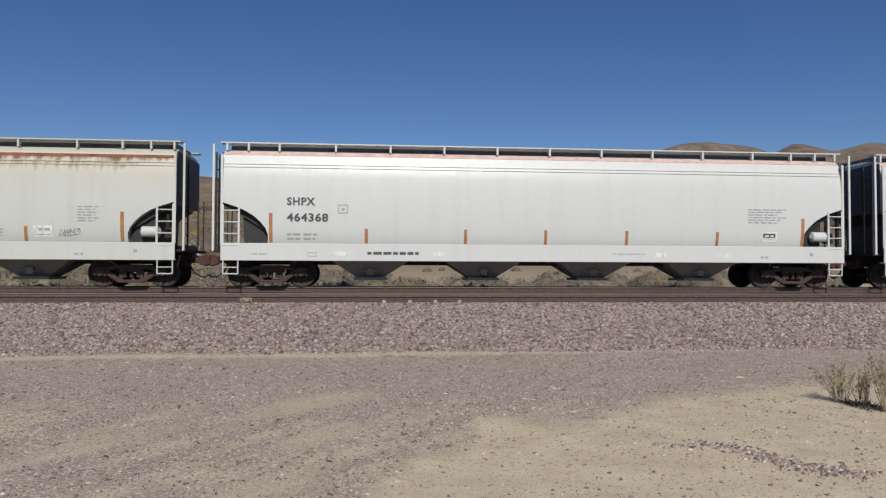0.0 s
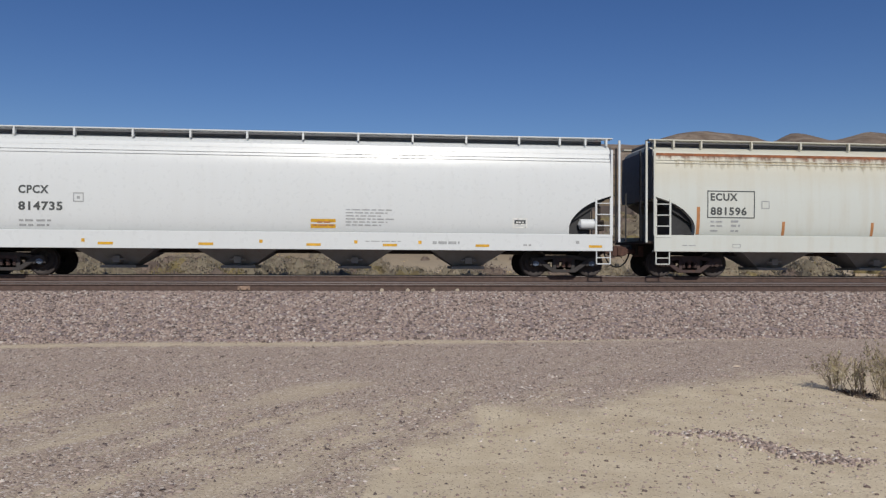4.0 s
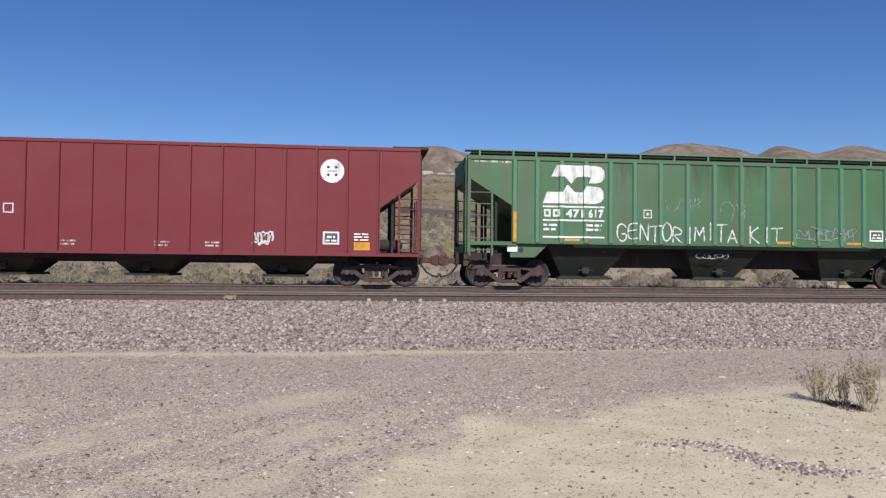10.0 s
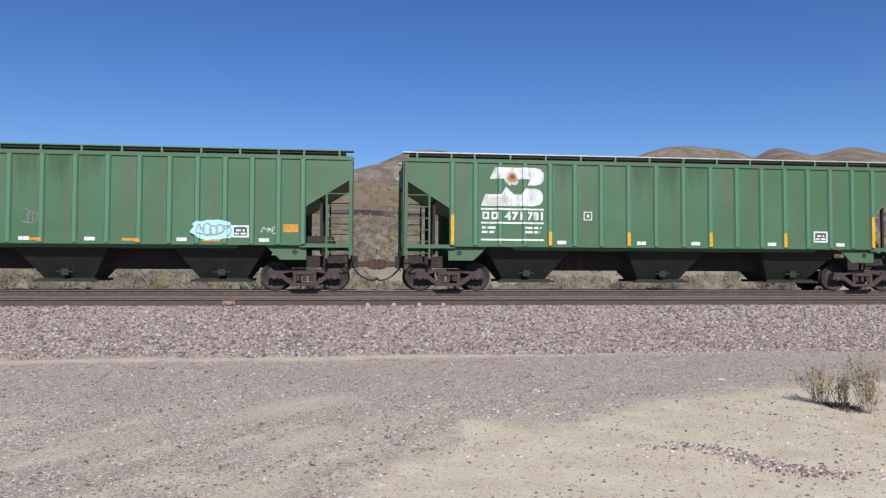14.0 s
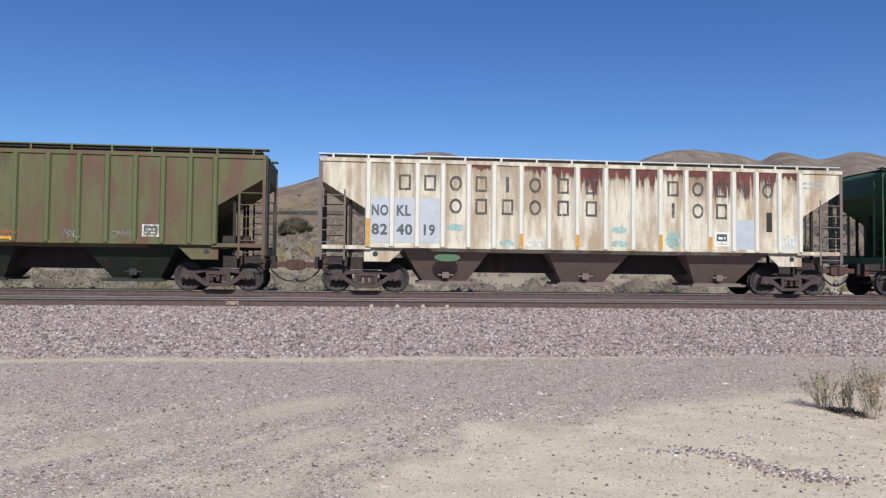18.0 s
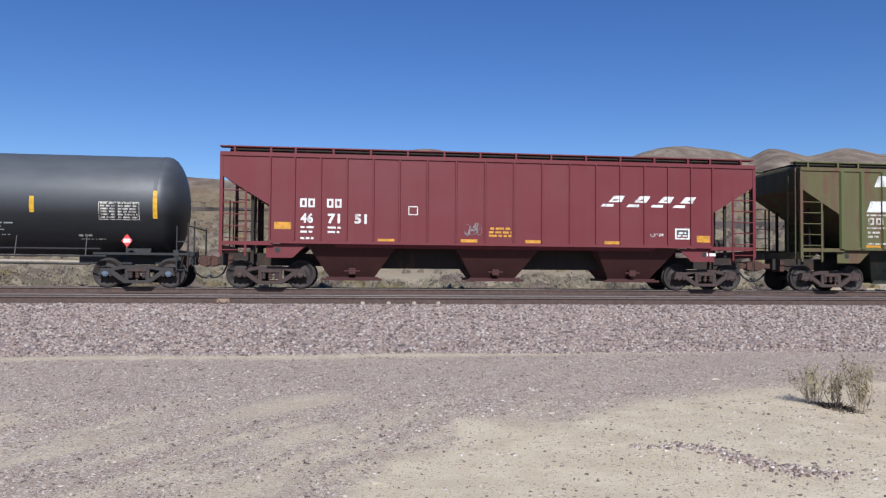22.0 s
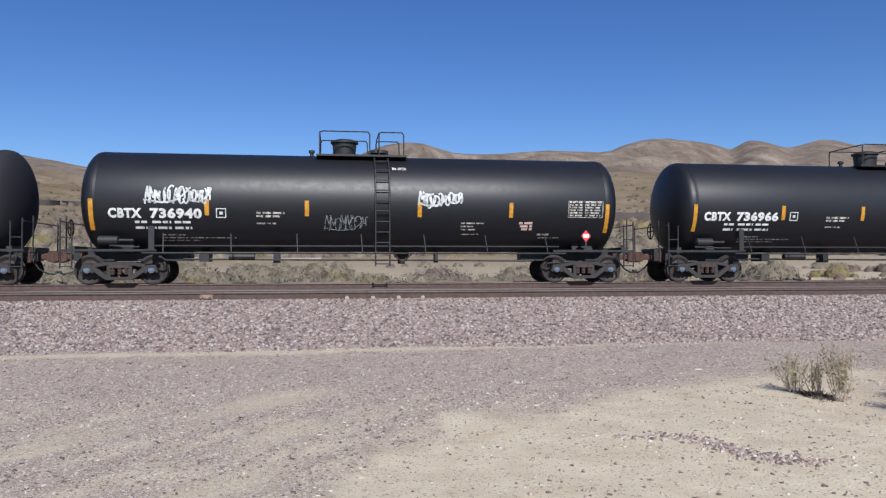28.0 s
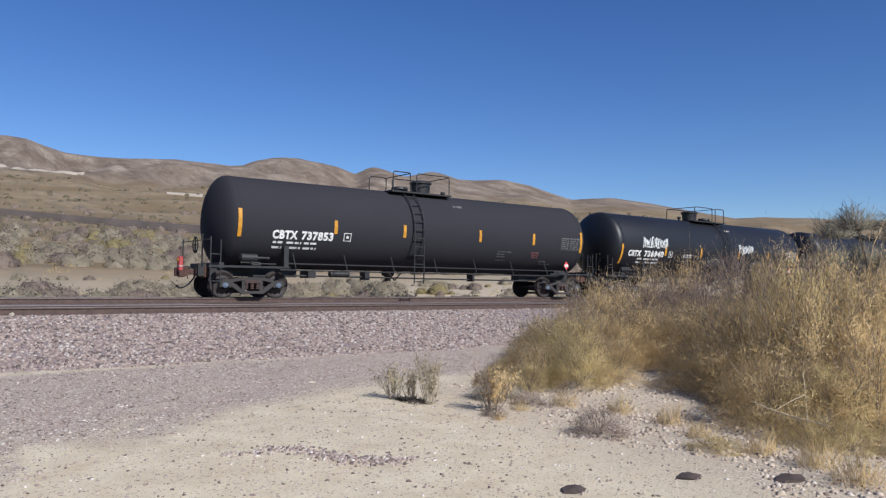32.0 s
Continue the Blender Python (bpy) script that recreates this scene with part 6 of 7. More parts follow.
bars("corner_line", [(-8.33, 4.0, 0.72, 0.1)], M["letter_worn"], car_g, Y0)
# round white emblem with four dark dots
ring = [(5.70 + 0.37 * math.cos(2 * math.pi * i / 32), 3.58 + 0.37 * math.sin(2 * math.pi * i / 32)) for i in range(32)]
decal("round_emblem", ring, [tuple(range(32))], M["letter_white"], car_g, Y0, label="plain round white emblem")
for sx in (-1, 1):
    for sz in (-1, 1):
        decal("emblem_dot", [(5.70 + sx * 0.12 + 0.045 * math.cos(0.785 * i), 3.58 + sz * 0.12 + 0.045 * math.sin(0.785 * i)) for i in range(8)], [tuple(range(8))], M["red"], car_g, Y0 - 0.003)
patch("emblem_bar", 5.55, 5.85, 3.55, 3.60, M["letter_grey"], car_g, Y0 - 0.003)


def slant_emblem(car, xs, z, h, w, ribs):
    """Row of slanted white blocks, each underlined, standing for the road's emblem."""
    for i, x in enumerate(xs):
        for lo, hi, dx in ((0.42, 1.0, 0.12), (0.0, 0.24, 0.0)):
            s = 0.42 * h / 0.44
            q = [(x + dx + s * lo, z + h * lo), (x + dx + w + s * lo, z + h * lo), (x + dx + w - 0.06 + s * hi, z + h * hi), (x + dx + s * hi, z + h * hi)]
            decal("slanted_emblem", q, [(0, 1, 2, 3)], M["letter_white"], car, Y0, ribs, 0.056, 0.038)
        g = (0.34, 0.42, 0.46, 0.52)[i] * w / 0.56
        q = [(x + 0.12 + g, z + h * 0.56), (x + 0.30 + g, z + h * 0.56), (x + 0.36 + g, z + h * 0.68), (x + 0.18 + g, z + h * 0.68)]
        decal("emblem_gap", q, [(0, 1, 2, 3)], car_paint(car), car, Y0 - 0.003)


def car_paint(car):
    return M["red"] if car is car_e else M["red_faded"]


slant_emblem(car_e, (2.42, 3.36, 4.30, 5.24), 2.56, 0.44, 0.56, SEAM_X)
slant_emblem(car_l, (3.35, 4.22, 5.04, 5.80), 2.73, 0.36, 0.42, RIB_X)
for x, z, w, h, n, m, s in ((-3.16, 1.18, 0.58, 0.28, 4, M["spray_orange"], 1), (-2.26, 1.08, 0.75, 0.75, 6, M["spray_orange"], 2), (-1.28, 1.38, 0.55, 0.36, 6, M["spray_white"], 3), (0.53, 1.05, 0.9, 0.75, 7, M["spray_orange"], 4),
                            (1.51, 1.05, 0.7, 0.62, 5, M["spray_orange"], 5), (2.5, 1.42, 0.55, 0.4, 6, M["spray_white"], 6), (2.45, 1.18, 0.62, 0.22, 4, M["spray_orange"], 7), (3.37, 1.27, 0.85, 0.46, 6, M["spray_orange"], 8), (4.31, 1.28, 0.78, 0.5, 6, M["spray_orange"], 9)):
    strokes("spray_tag", scribble(x, z, w, h, n, s), 0.045, m, car_e, Y0 - 0.003, label="sprayed tag")
strokes("spray_tag", scribble(3.35, 1.25, 0.55, 0.42, 5, 13), 0.05, M["spray_white"], car_g, Y0 - 0.003, label="white sprayed tag")
for x in (-2.3, 0.4, 1.9):
    bars("data_line", [(x, 1.28, 0.45, 0.05), (x, 1.18, 0.4, 0.05)], M["letter_worn"], car_g, Y0)
# faded red ribless car
for x in (-6.28, -5.46):
    for q in (x, x + 0.25):
        frame_box("owner_block", q, q + 0.20, 2.53, 2.80, 0.06, M["letter_white"], car_l, Y0)
for s, x in (("46", -6.26), ("71", -5.43), ("51", -4.6)):
    fitted(s, x, x + 0.38, 2.06, 0.27, M["letter_white"], car_l, Y0, weight=0.045)
frame_box("small_square", -2.92, -2.62, 2.34, 2.62, 0.028, M["letter_white"], car_l, Y0)
bars("weight_line", [(-6.26, 1.88, 0.4, 0.06), (-5.43, 1.88, 0.4, 0.06), (-6.26, 1.74, 0.36, 0.06), (-5.43, 1.74, 0.36, 0.06), (-6.26, 1.54, 0.4, 0.06)], M["letter_white"], car_l, Y0)
for x0, x1, z0, z1 in ((-7.06, -6.55, 1.84, 2.06), (-3.88, -3.35, 1.46, 1.58), (-1.25, -0.71, 1.47, 1.60), (0.85, 1.35, 1.47, 1.6), (3.48, 4.02, 1.46, 1.6), (6.64, 7.1, 1.6, 1.82)):
    patch("orange_label", x0, x1, z0, z1, M["orange"], car_l, Y0)
bars("orange_line", [(-0.3, 1.92, 0.65, 0.07), (-0.34, 1.80, 0.73, 0.07), (-0.34, 1.69, 0.73, 0.07)], M["orange"], car_l, Y0)
stencil_box(5.89, 1.69, 0.5, 0.36, M["letter_white"], M["letter_dark"], car_l, Y0)
strokes("spray_tag", scribble(-1.1, 1.7, 0.5, 0.4, 4, 61), 0.02, M["spray_grey"], car_l, Y0 - 0.002)
strokes("spray_tag", scribble(5.05, 1.76, 0.4, 0.12, 3, 62), 0.02, M["spray_white"], car_l, Y0 - 0.002)
bars("web_line", [(6.95, 1.15, 0.4, 0.1)], M["letter_white"], car_l, -1.505)

# tank cars
for car, own, num, x0, x1, x2, x3, z, mat, st in (
        (car_m, "UTLX", "208286", -7.09, -6.11, -5.96, -4.84, 2.13, M["letter_yellow"], "yellow"), (car_n, "CBTX", "736966", -7.73, -6.77, -6.56, -5.04, 2.08, M["letter_white"], "orange"),
        (car_o, "CBTX", "736940", -7.58, -6.62, -6.38, -4.87, 2.03, M["letter_white"], "orange"), (car_p, "CBTX", "737853", -6.90, -5.97, -5.83, -4.61, 2.03, M["letter_white"], "orange")):
    fitted(own, x0, x1, z, 0.26, mat, car, 0, curve=tank_side, weight=0.05)
    fitted(num, x2, x3, z, 0.26, mat, car, 0, curve=tank_side, weight=0.05)
    frame_box("small_square", x3 + 0.42, x3 + 0.72, z, z + 0.29, 0.026, mat, car, 0, curve=tank_side)
    patch("small_mark", x3 + 0.52, x3 + 0.62, z + 0.1, z + 0.19, mat, car, 0, curve=tank_side)
    q = x0 + (0.75 if car in (car_n, car_o) else 0.05)
    bars("weight_line", [(q, z - 0.17, 0.35, 0.07), (q + 0.5, z - 0.17, 0.55, 0.07), (q + 1.15, z - 0.17, 0.5, 0.07), (q, z - 0.34, 0.35, 0.07), (q + 0.5, z - 0.34, 0.55, 0.07), (q + 1.15, z - 0.34, 0.5, 0.07)], mat, car, 0, curve=tank_side)
    sm = M[st]
    zc = {car_m: 2.48, car_n: 2.34, car_o: 2.34, car_p: 2.51}[car]
    ze = {car_m: (2.1, 2.95), car_n: (1.70, 2.6), car_o: (1.64, 2.57), car_p: (2.02, 2.95)}[car]
    for x in (-8.06, 8.0):
        patch("reflector_strip", x - 0.065, x + 0.065, ze[0], ze[1], sm, car, 0, curve=lambda q: tank_side(q, 0.022))
    for x in {car_m: (-4.68, -1.76, 1.47, 4.47), car_n: (-4.86, -1.88, 1.61, 4.58), car_o: (-4.72, -1.72, 1.80, 4.77), car_p: (-4.53, -1.60, 2.10, 5.08)}[car]:
        patch("reflector_strip", x - 0.065, x + 0.065, zc - 0.24, zc + 0.24, sm, car, 0, curve=tank_side)
    # test-data panel, hazard diamond, small labels
    bx, bz = {car_m: (6.36, 2.05), car_n: (6.48, 2.12), car_o: (6.68, 2.12), car_p: (6.75, 2.12)}[car]
    light = M["letter_dim"] if car is car_p else M["letter_worn"]
    frame_box("data_panel", bx, bx + 1.18, bz, bz + 0.54, 0.02, light, car, 0, curve=tank_side)
    bars("data_row", [(bx + 0.05, bz + 0.05 + 0.085 * i, 0.42, 0.05) for i in range(6)] + [(bx + 0.56, bz + 0.05 + 0.085 * i, 0.56, 0.05) for i in range(6)], light, car, 0, curve=tank_side)
    dx, dz = {car_m: (7.16, 1.43), car_n: (7.15, 1.45), car_o: (7.32, 1.53), car_p: (7.23, 1.43)}[car]
    decal("hazard_placard", [(dx, dz - 0.20), (dx + 0.16, dz), (dx, dz + 0.20), (dx - 0.16, dz)], [(0, 1, 2, 3)], M["red_sign"], car, -1.42, label="red diamond placard on a bracket")
    decal("placard_bar", [(dx - 0.1, dz - 0.06), (dx + 0.1, dz - 0.06), (dx + 0.1, dz + 0.06), (dx - 0.1, dz + 0.06)], [(0, 1, 2, 3)], M["letter_white"], car, -1.424)
    part("placard_bracket", Build().box(dx - 0.03, dx + 0.03, -1.415, -1.39, 1.05, dz + 0.1).mesh("placard_bracket", M["black"]), car)
    if car is not car_m:
        pm = M["under"] if car is car_p else M["pink"]
        bars("warning_label", [(5.05, 1.90, 0.45, 0.07), (5.1, 1.80, 0.4, 0.07), (5.15, 1.71, 0.35, 0.07)], M["dull_red"] if car is car_p else pm, car, 0, curve=tank_side)
    bars("writing_line", [(3.15, 1.90, 0.75, 0.04), (3.15, 1.80, 0.4, 0.04), (3.15, 1.70, 0.5, 0.04), (3.2, 1.56, 0.55, 0.03)], light if car is not car_m else M["letter_grey"], car, 0, curve=tank_side)
    bars("writing_line", [(-3.25, 2.16, 0.85, 0.06), (-3.25, 2.06, 0.7, 0.06), (-3.25, 1.85, 0.6, 0.045)] if car in (car_n, car_o) else [(-6.0, 1.45, 0.1, 0.03)], light, car, 0, curve=tank_side)
    bars("writing_line", [(0.95, 3.62, 0.45, 0.09)], light, car, 0, curve=tank_side)
    bars("writing_line", [(5.7, 1.55, 0.4, 0.06), (5.75, 1.46, 0.75, 0.03)], light, car, 0, curve=tank_side)
bars("writing_line", [(-6.3, 1.52, 0.7, 0.035), (-6.3, 1.44, 1.9, 0.03), (-6.3, 1.36, 1.3, 0.03)], M["letter_worn"], car_n, 0, curve=tank_side)
bars("writing_line", [(-6.1, 1.50, 0.7, 0.035), (-6.1, 1.42, 2.2, 0.03), (-6.1, 1.34, 1.1, 0.03)], M["letter_worn"], car_o, 0, curve=tank_side)
strokes("spray_tag", scribble(-6.5, 2.42, 1.25, 0.55, 9, 101) + scribble(-5.25, 2.45, 0.62, 0.5, 6, 102), 0.05, M["spray_white"], car_o, 0, curve=lambda z: tank_side(z, 0.012), label="white sprayed tag")
strokes("spray_tag", scribble(1.8, 2.4, 0.95, 0.5, 8, 103) + scribble(2.75, 2.5, 0.4, 0.38, 4, 104), 0.055, M["spray_white"], car_o, 0, curve=lambda z: tank_side(z, 0.012), label="white sprayed tag")
strokes("spray_tag", scribble(-1.15, 1.62, 1.25, 0.5, 8, 105), 0.028, M["spray_grey"], car_o, 0, curve=lambda z: tank_side(z, 0.012), label="thin grey sprayed tag")
# flashing rear-end marker box on the last car
eot = part("rear_marker", Build().box(-9.55, -9.41, -0.14, 0.10, 0.88, 1.36).mesh("rear_marker", M["marker_red"], bevel=0.025), car_p, "red rear-end marker box on the last coupler")
part("marker_band", Build().box(-9.554, -9.406, -0.145, 0.105, 1.02, 1.06).mesh("marker_band", M["letter_worn"]), eot)
part("marker_lens", Build().lathe([(0, -9.73), (0.06, -9.725), (0.06, -9.70)], "x", 12, (0.145, -0.02, 1.24)).mesh("marker_lens", M["orange"]), eot)


# ---- loose stones ----
rng = np.random.default_rng(11)
DRIFTX = lambda q: np.interp(q, (0, .2, .4, .6, .8, 1), (2.45, 2.95, 3.27, 3.36, 3.58, 3.95))
DRIFTY = lambda q: np.interp(q, (0, .2, .4, .6, .8, 1), (6.62, 6.58, 6.55, 6.1, 5.76, 5.55))


def heights(fn, xs, ys):
    return np.array([fn(x, y) for x, y in zip(xs, ys)])


def bed_spots(n, x0, x1, y0, y1):
    xs, ys = rng.uniform(x0, x1, n), rng.uniform(y0, y1, n)
    return np.stack([xs, ys, heights(lambda x, y: bed_height(y), xs, ys)], 1)


P = np.concatenate([bed_spots(36000, -11, 16, 14.65, 19.55), bed_spots(9000, 16, 46, 14.65, 19.55), bed_spots(2500, -11, 30, 19.75, 21.0)])
stones("ballast_stones", "broken pinkish-grey ballast stones on the bank", P, rng.uniform(0.019, 0.044, len(P)), M["ballast"], 1)
P = bed_spots(2600, -11, 30, 14.45, 15.0)
P[:, 2] = np.maximum(P[:, 2], 0.0)
stones("ballast_foot_stones", "stones spilled at the foot of the ballast", P, rng.uniform(0.012, 0.035, len(P)), M["ballast"], 2)


def land_spots(n, x0, x1, y0, y1, keep=None):
    xs, ys = rng.uniform(x0, x1, n), rng.uniform(y0, y1, n)
    if keep is not None:
        k = np.array([keep(x, y) for x, y in zip(xs, ys)])
        xs, ys = xs[k], ys[k]
    return np.stack([xs, ys, heights(terrain, xs, ys)], 1)


def on_road(x, y):
    """Where stone dust lies: the road, thinly on the sand."""
    return rng.random() < (0.10 if bare_at(x + 0.3 * noise.noise((x * 1.3, y * 1.3, 9)), y + 0.5 * noise.noise((x * 0.9, y * 0.9, 5))) else 1.0)


P = land_spots(80000, -7.5, 11, 4.9, 14.8, on_road)
stones("road_gravel", "small purple-grey gravel scattered over the road", P, rng.uniform(0.006, 0.014, len(P)) * rng.choice([1, 1, 1, 1, 1.5, 1.9], len(P)), M["pebble"], 3, True)
xs = rng.uniform(0, 1, 640) ** 0.6
P = np.stack([DRIFTX(xs) + rng.normal(0, 1, 640) * (0.05 + 0.06 * xs), DRIFTY(xs) + rng.normal(0, 1, 640) * (0.05 + 0.13 * np.minimum(xs, 1.2 - xs)), np.zeros(640)], 1)
P[:, 2] = heights(terrain, P[:, 0], P[:, 1])
stones("stone_drift", "drift of dark stones lying across the sand", P, 0.008 + 0.016 * rng.uniform(0, 1, 640), M["pebble"], 4)
BRUSH_FOOT = ((38, 12.6), (42.3, 11.6), (46.6, 10.7), (50.7, 11.0), (54.7, 10.9), (58.6, 10.0), (61.7, 8.25), (65.2, 8.0), (68, 8.2), (74, 7.6))


def below_brush(x, y):
    """The stony strip before the brush, ragged towards the sand."""
    a, d = math.degrees(math.atan2(x, y)), math.hypot(x, y)
    f = float(np.interp(a, *zip(*BRUSH_FOOT)))
    w = float(np.interp(a, (41, 45, 52, 60, 74), (0.8, 2.2, 3.4, 2.4, 1.6))) + 1.6 * noise.noise((x * 0.8, y * 0.8, 4))
    return -w < d - f < 1.0 and rng.random() < 0.35 + 1.3 * noise.noise((x * 1.4, y * 1.4, 8)) + 0.4


P = land_spots(20000, 4.6, 9.5, 2.4, 9.4, below_brush)
stones("verge_stones", "pale broken stones below the bushes", P, 0.004 + 0.027 * rng.uniform(0, 1, len(P)) ** 4, M["pale_stone"], 5)
P = land_spots(6500, 0.3, 8.0, 2.5, 10.0)
stones("verge_grit", "grit and small stones on the sand", P, 0.005 + 0.014 * rng.uniform(0, 1, len(P)) ** 3, M["pebble"], 6)


def single_stone(x, y, size, mat, label, name="stone", flat=0.5):
    b = Build()
    rr = random.Random(int(x * 100 + y * 10))
    prof = [(0.0, 1), (0.5, 0.9), (0.85, 0.55), (1.0, 0.1), (0.9, -0.3)]
    b.lathe([(size * r, size * (0.3 if mat == M["dark_wood"] else flat) * h) for r, h in prof], "z", 9)
    b.v = [(px * rr.uniform(0.75, 1.2) * 1.3, py * rr.uniform(0.7, 1.1), pz * rr.uniform(0.8, 1.2)) for px, py, pz in b.v]
    ob = new(name, b.mesh(name, mat, True, 40))
    ob.location = (x, y, terrain(x, y))
    return tagged(ob, label, "stone", "single stones on the verge")


for x, y, s, m, lab in ((4.49, 4.07, 0.10, "dark_wood", "dark weathered lump of wood on the sand"), (5.57, 3.76, 0.10, "dark_wood", "dark lump at the stony verge"), (6.2, 3.22, 0.12, "dark_wood", "dark burnt-looking lump in the stones"),
                        (5.58, 10.84, 0.05, "pale_stone", "pale stone at the road edge"), (2.3, 8.3, 0.04, "pale_stone", "pale stone on the road"), (-4.9, 10.3, 0.05, "pale_stone", "pale stone on the gravel"),
                        (6.2, 7.3, 0.07, "pale_stone", "pale grey stone by a shrub"), (7.0, 4.6, 0.06, "pale_stone", "pale stone below the brush"), (0.2, 5.7, 0.035, "pale_stone", "white pebble on the sandy road")):
    single_stone(x, y, s, M[m], lab)


# ---- plants ----
def leaf_material(name, a, b2, dead):
    m, nt, b = mat_nodes(name, 0.8)
    g = nt.nodes.new("ShaderNodeNewGeometry")
    r = g.outputs["Random Per Island"]
    o = nt.nodes.new("ShaderNodeObjectInfo")
    c = mix(nt, r, a, b2)
    c = mix(nt, ramp(nt, r, 0.78, 0.86), c, dead)
    c = mix(nt, ramp(nt, o.outputs["Random"], 0, 1, 0, 0.4), c, dead)
    nt.links.new(c, b.inputs["Base Color"])
    b.inputs["Specular IOR Level"].default_value = 0.2
    # thin dry leaves let light through
    tr = nt.nodes.new("ShaderNodeBsdfTranslucent")
    nt.links.new(c, tr.inputs["Color"])
    ms = nt.nodes.new("ShaderNodeMixShader")
    ms.inputs[0].default_value = 0.5
    nt.links.new(b.outputs[0], ms.inputs[1])
    nt.links.new(tr.outputs[0], ms.inputs[2])
    nt.links.new(ms.outputs[0], nt.nodes["Material Output"].inputs["Surface"])
    return m


M["sage"] = leaf_material("grey_sage_leaves", (0.44, 0.395, 0.30), (0.62, 0.56, 0.44), (0.50, 0.42, 0.33))
M["dead"] = leaf_material("dead_purple_brown_twigs", (0.27, 0.205, 0.175), (0.40, 0.31, 0.265), (0.25, 0.185, 0.155))
M["olive_leaf"] = leaf_material("olive_brush_leaves", (0.60, 0.475, 0.205), (0.76, 0.62, 0.31), (0.55, 0.42, 0.25))
M["straw"] = leaf_material("dry_golden_brush", (0.66, 0.48, 0.225), (0.82, 0.635, 0.345), (0.56, 0.42, 0.265))
M["juniper"] = leaf_material("grey_green_needles", (0.27, 0.26, 0.19), (0.42, 0.40, 0.30), (0.30, 0.25, 0.20))
M["dark_leaf"] = leaf_material("dark_olive_leaves", (0.135, 0.12, 0.078), (0.20, 0.175, 0.12), (0.17, 0.14, 0.105))
M["creosote"] = leaf_material("dark_creosote_leaves", (0.19, 0.165, 0.105), (0.25, 0.215, 0.145), (0.25, 0.195, 0.14))
M["shrub_leaf"] = leaf_material("dull_olive_shrub_leaves", (0.47, 0.415, 0.25), (0.66, 0.58, 0.37), (0.47, 0.375, 0.26))
M["pale_twig"] = plain("pale_grey_twigs", (0.30, 0.245, 0.18), 0.9, 0.0, 0.3, 30)
# dark tone holds dead litter and the painted shade below the lone shrub
M["dead_dark"] = leaf_material("dark_dead_litter", (0.10, 0.075, 0.06), (0.17, 0.13, 0.10), (0.09, 0.065, 0.05))
M["twig"] = plain("grey_brown_twigs", (0.20, 0.155, 0.115), 0.9, 0.0, 0.3, 30)


def blades(name, mat, n, rx, ry, h, seed, width=0.006, length=0.35, dome=True, up=0.75, bend=0.25):
    """A shrub's sprays: thin tapering blades that fill a lumpy dome, in one mesh."""
    r = np.random.default_rng(seed)
    lob = r.uniform(-1, 1, (6, 3))
    u = r.uniform(0, 1, n) ** 0.42
    th = r.uniform(0, 6.283, n)
    ph = np.arccos(r.uniform(0.0 if dome else 0.5, 1, n))
    bump_ = 1 + 0.16 * np.sin(3 * th + lob[0, 0] * 3) + 0.13 * np.sin(5 * th + 4 * ph + lob[1, 0] * 3) + 0.10 * np.sin(9 * ph + 7 * th)
    px, py, pz = rx * u * bump_ * np.sin(ph) * np.cos(th), ry * u * bump_ * np.sin(ph) * np.sin(th), h * u * bump_ * np.cos(ph)
    base = np.stack([px, py, np.maximum(pz - 0.2 * length, 0)], 1)
    d = np.stack([np.sin(ph) * np.cos(th) * (1 - up), np.sin(ph) * np.sin(th) * (1 - up), up * np.ones(n)], 1) + r.normal(0, 0.28, (n, 3))
    d[:, 2] = np.abs(d[:, 2])
    d /= np.linalg.norm(d, axis=1)[:, None]
    L = length * r.uniform(0.45, 1.25, n)[:, None]
    away = np.stack([px, py, pz + 0.25 * h], 1)
    away /= np.linalg.norm(away, axis=1)[:, None] + 1e-9
    side = np.cross(d, away + r.normal(0, 0.35, (n, 3)))
    side /= np.linalg.norm(side, axis=1)[:, None] + 1e-9
    side *= width * r.uniform(0.6, 1.4, n)[:, None]
    mid = base + d * L * 0.55
    tip = base + d * L + r.normal(0, bend, (n, 3)) * L * 0.5
    # the lit face looks outwards
    side *= np.where(np.einsum("ij,ij->i", np.cross(2 * side, d), np.stack([px, py, pz + 0.3 * h], 1)) < 0, -1.0, 1.0)[:, None]
    V = np.stack([base - side * 0.7, base + side * 0.7, mid + side, mid - side, tip], 1).reshape(-1, 3)
    V[:, 2] = np.maximum(V[:, 2], 0.0)
    k = 5 * np.arange(n)[:, None]
    F = [tuple(q) for q in (k + np.array([0, 1, 2, 3])).tolist()] + [tuple(q) for q in (k + np.array([3, 2, 4])).tolist()]
    me = bpy.data.meshes.new(name)
    me.from_pydata(V.tolist(), [], F)
    soft_normals(me, V - np.array((0, 0, 0.2 * h)), r)
    me.materials.append(mat)
    return me


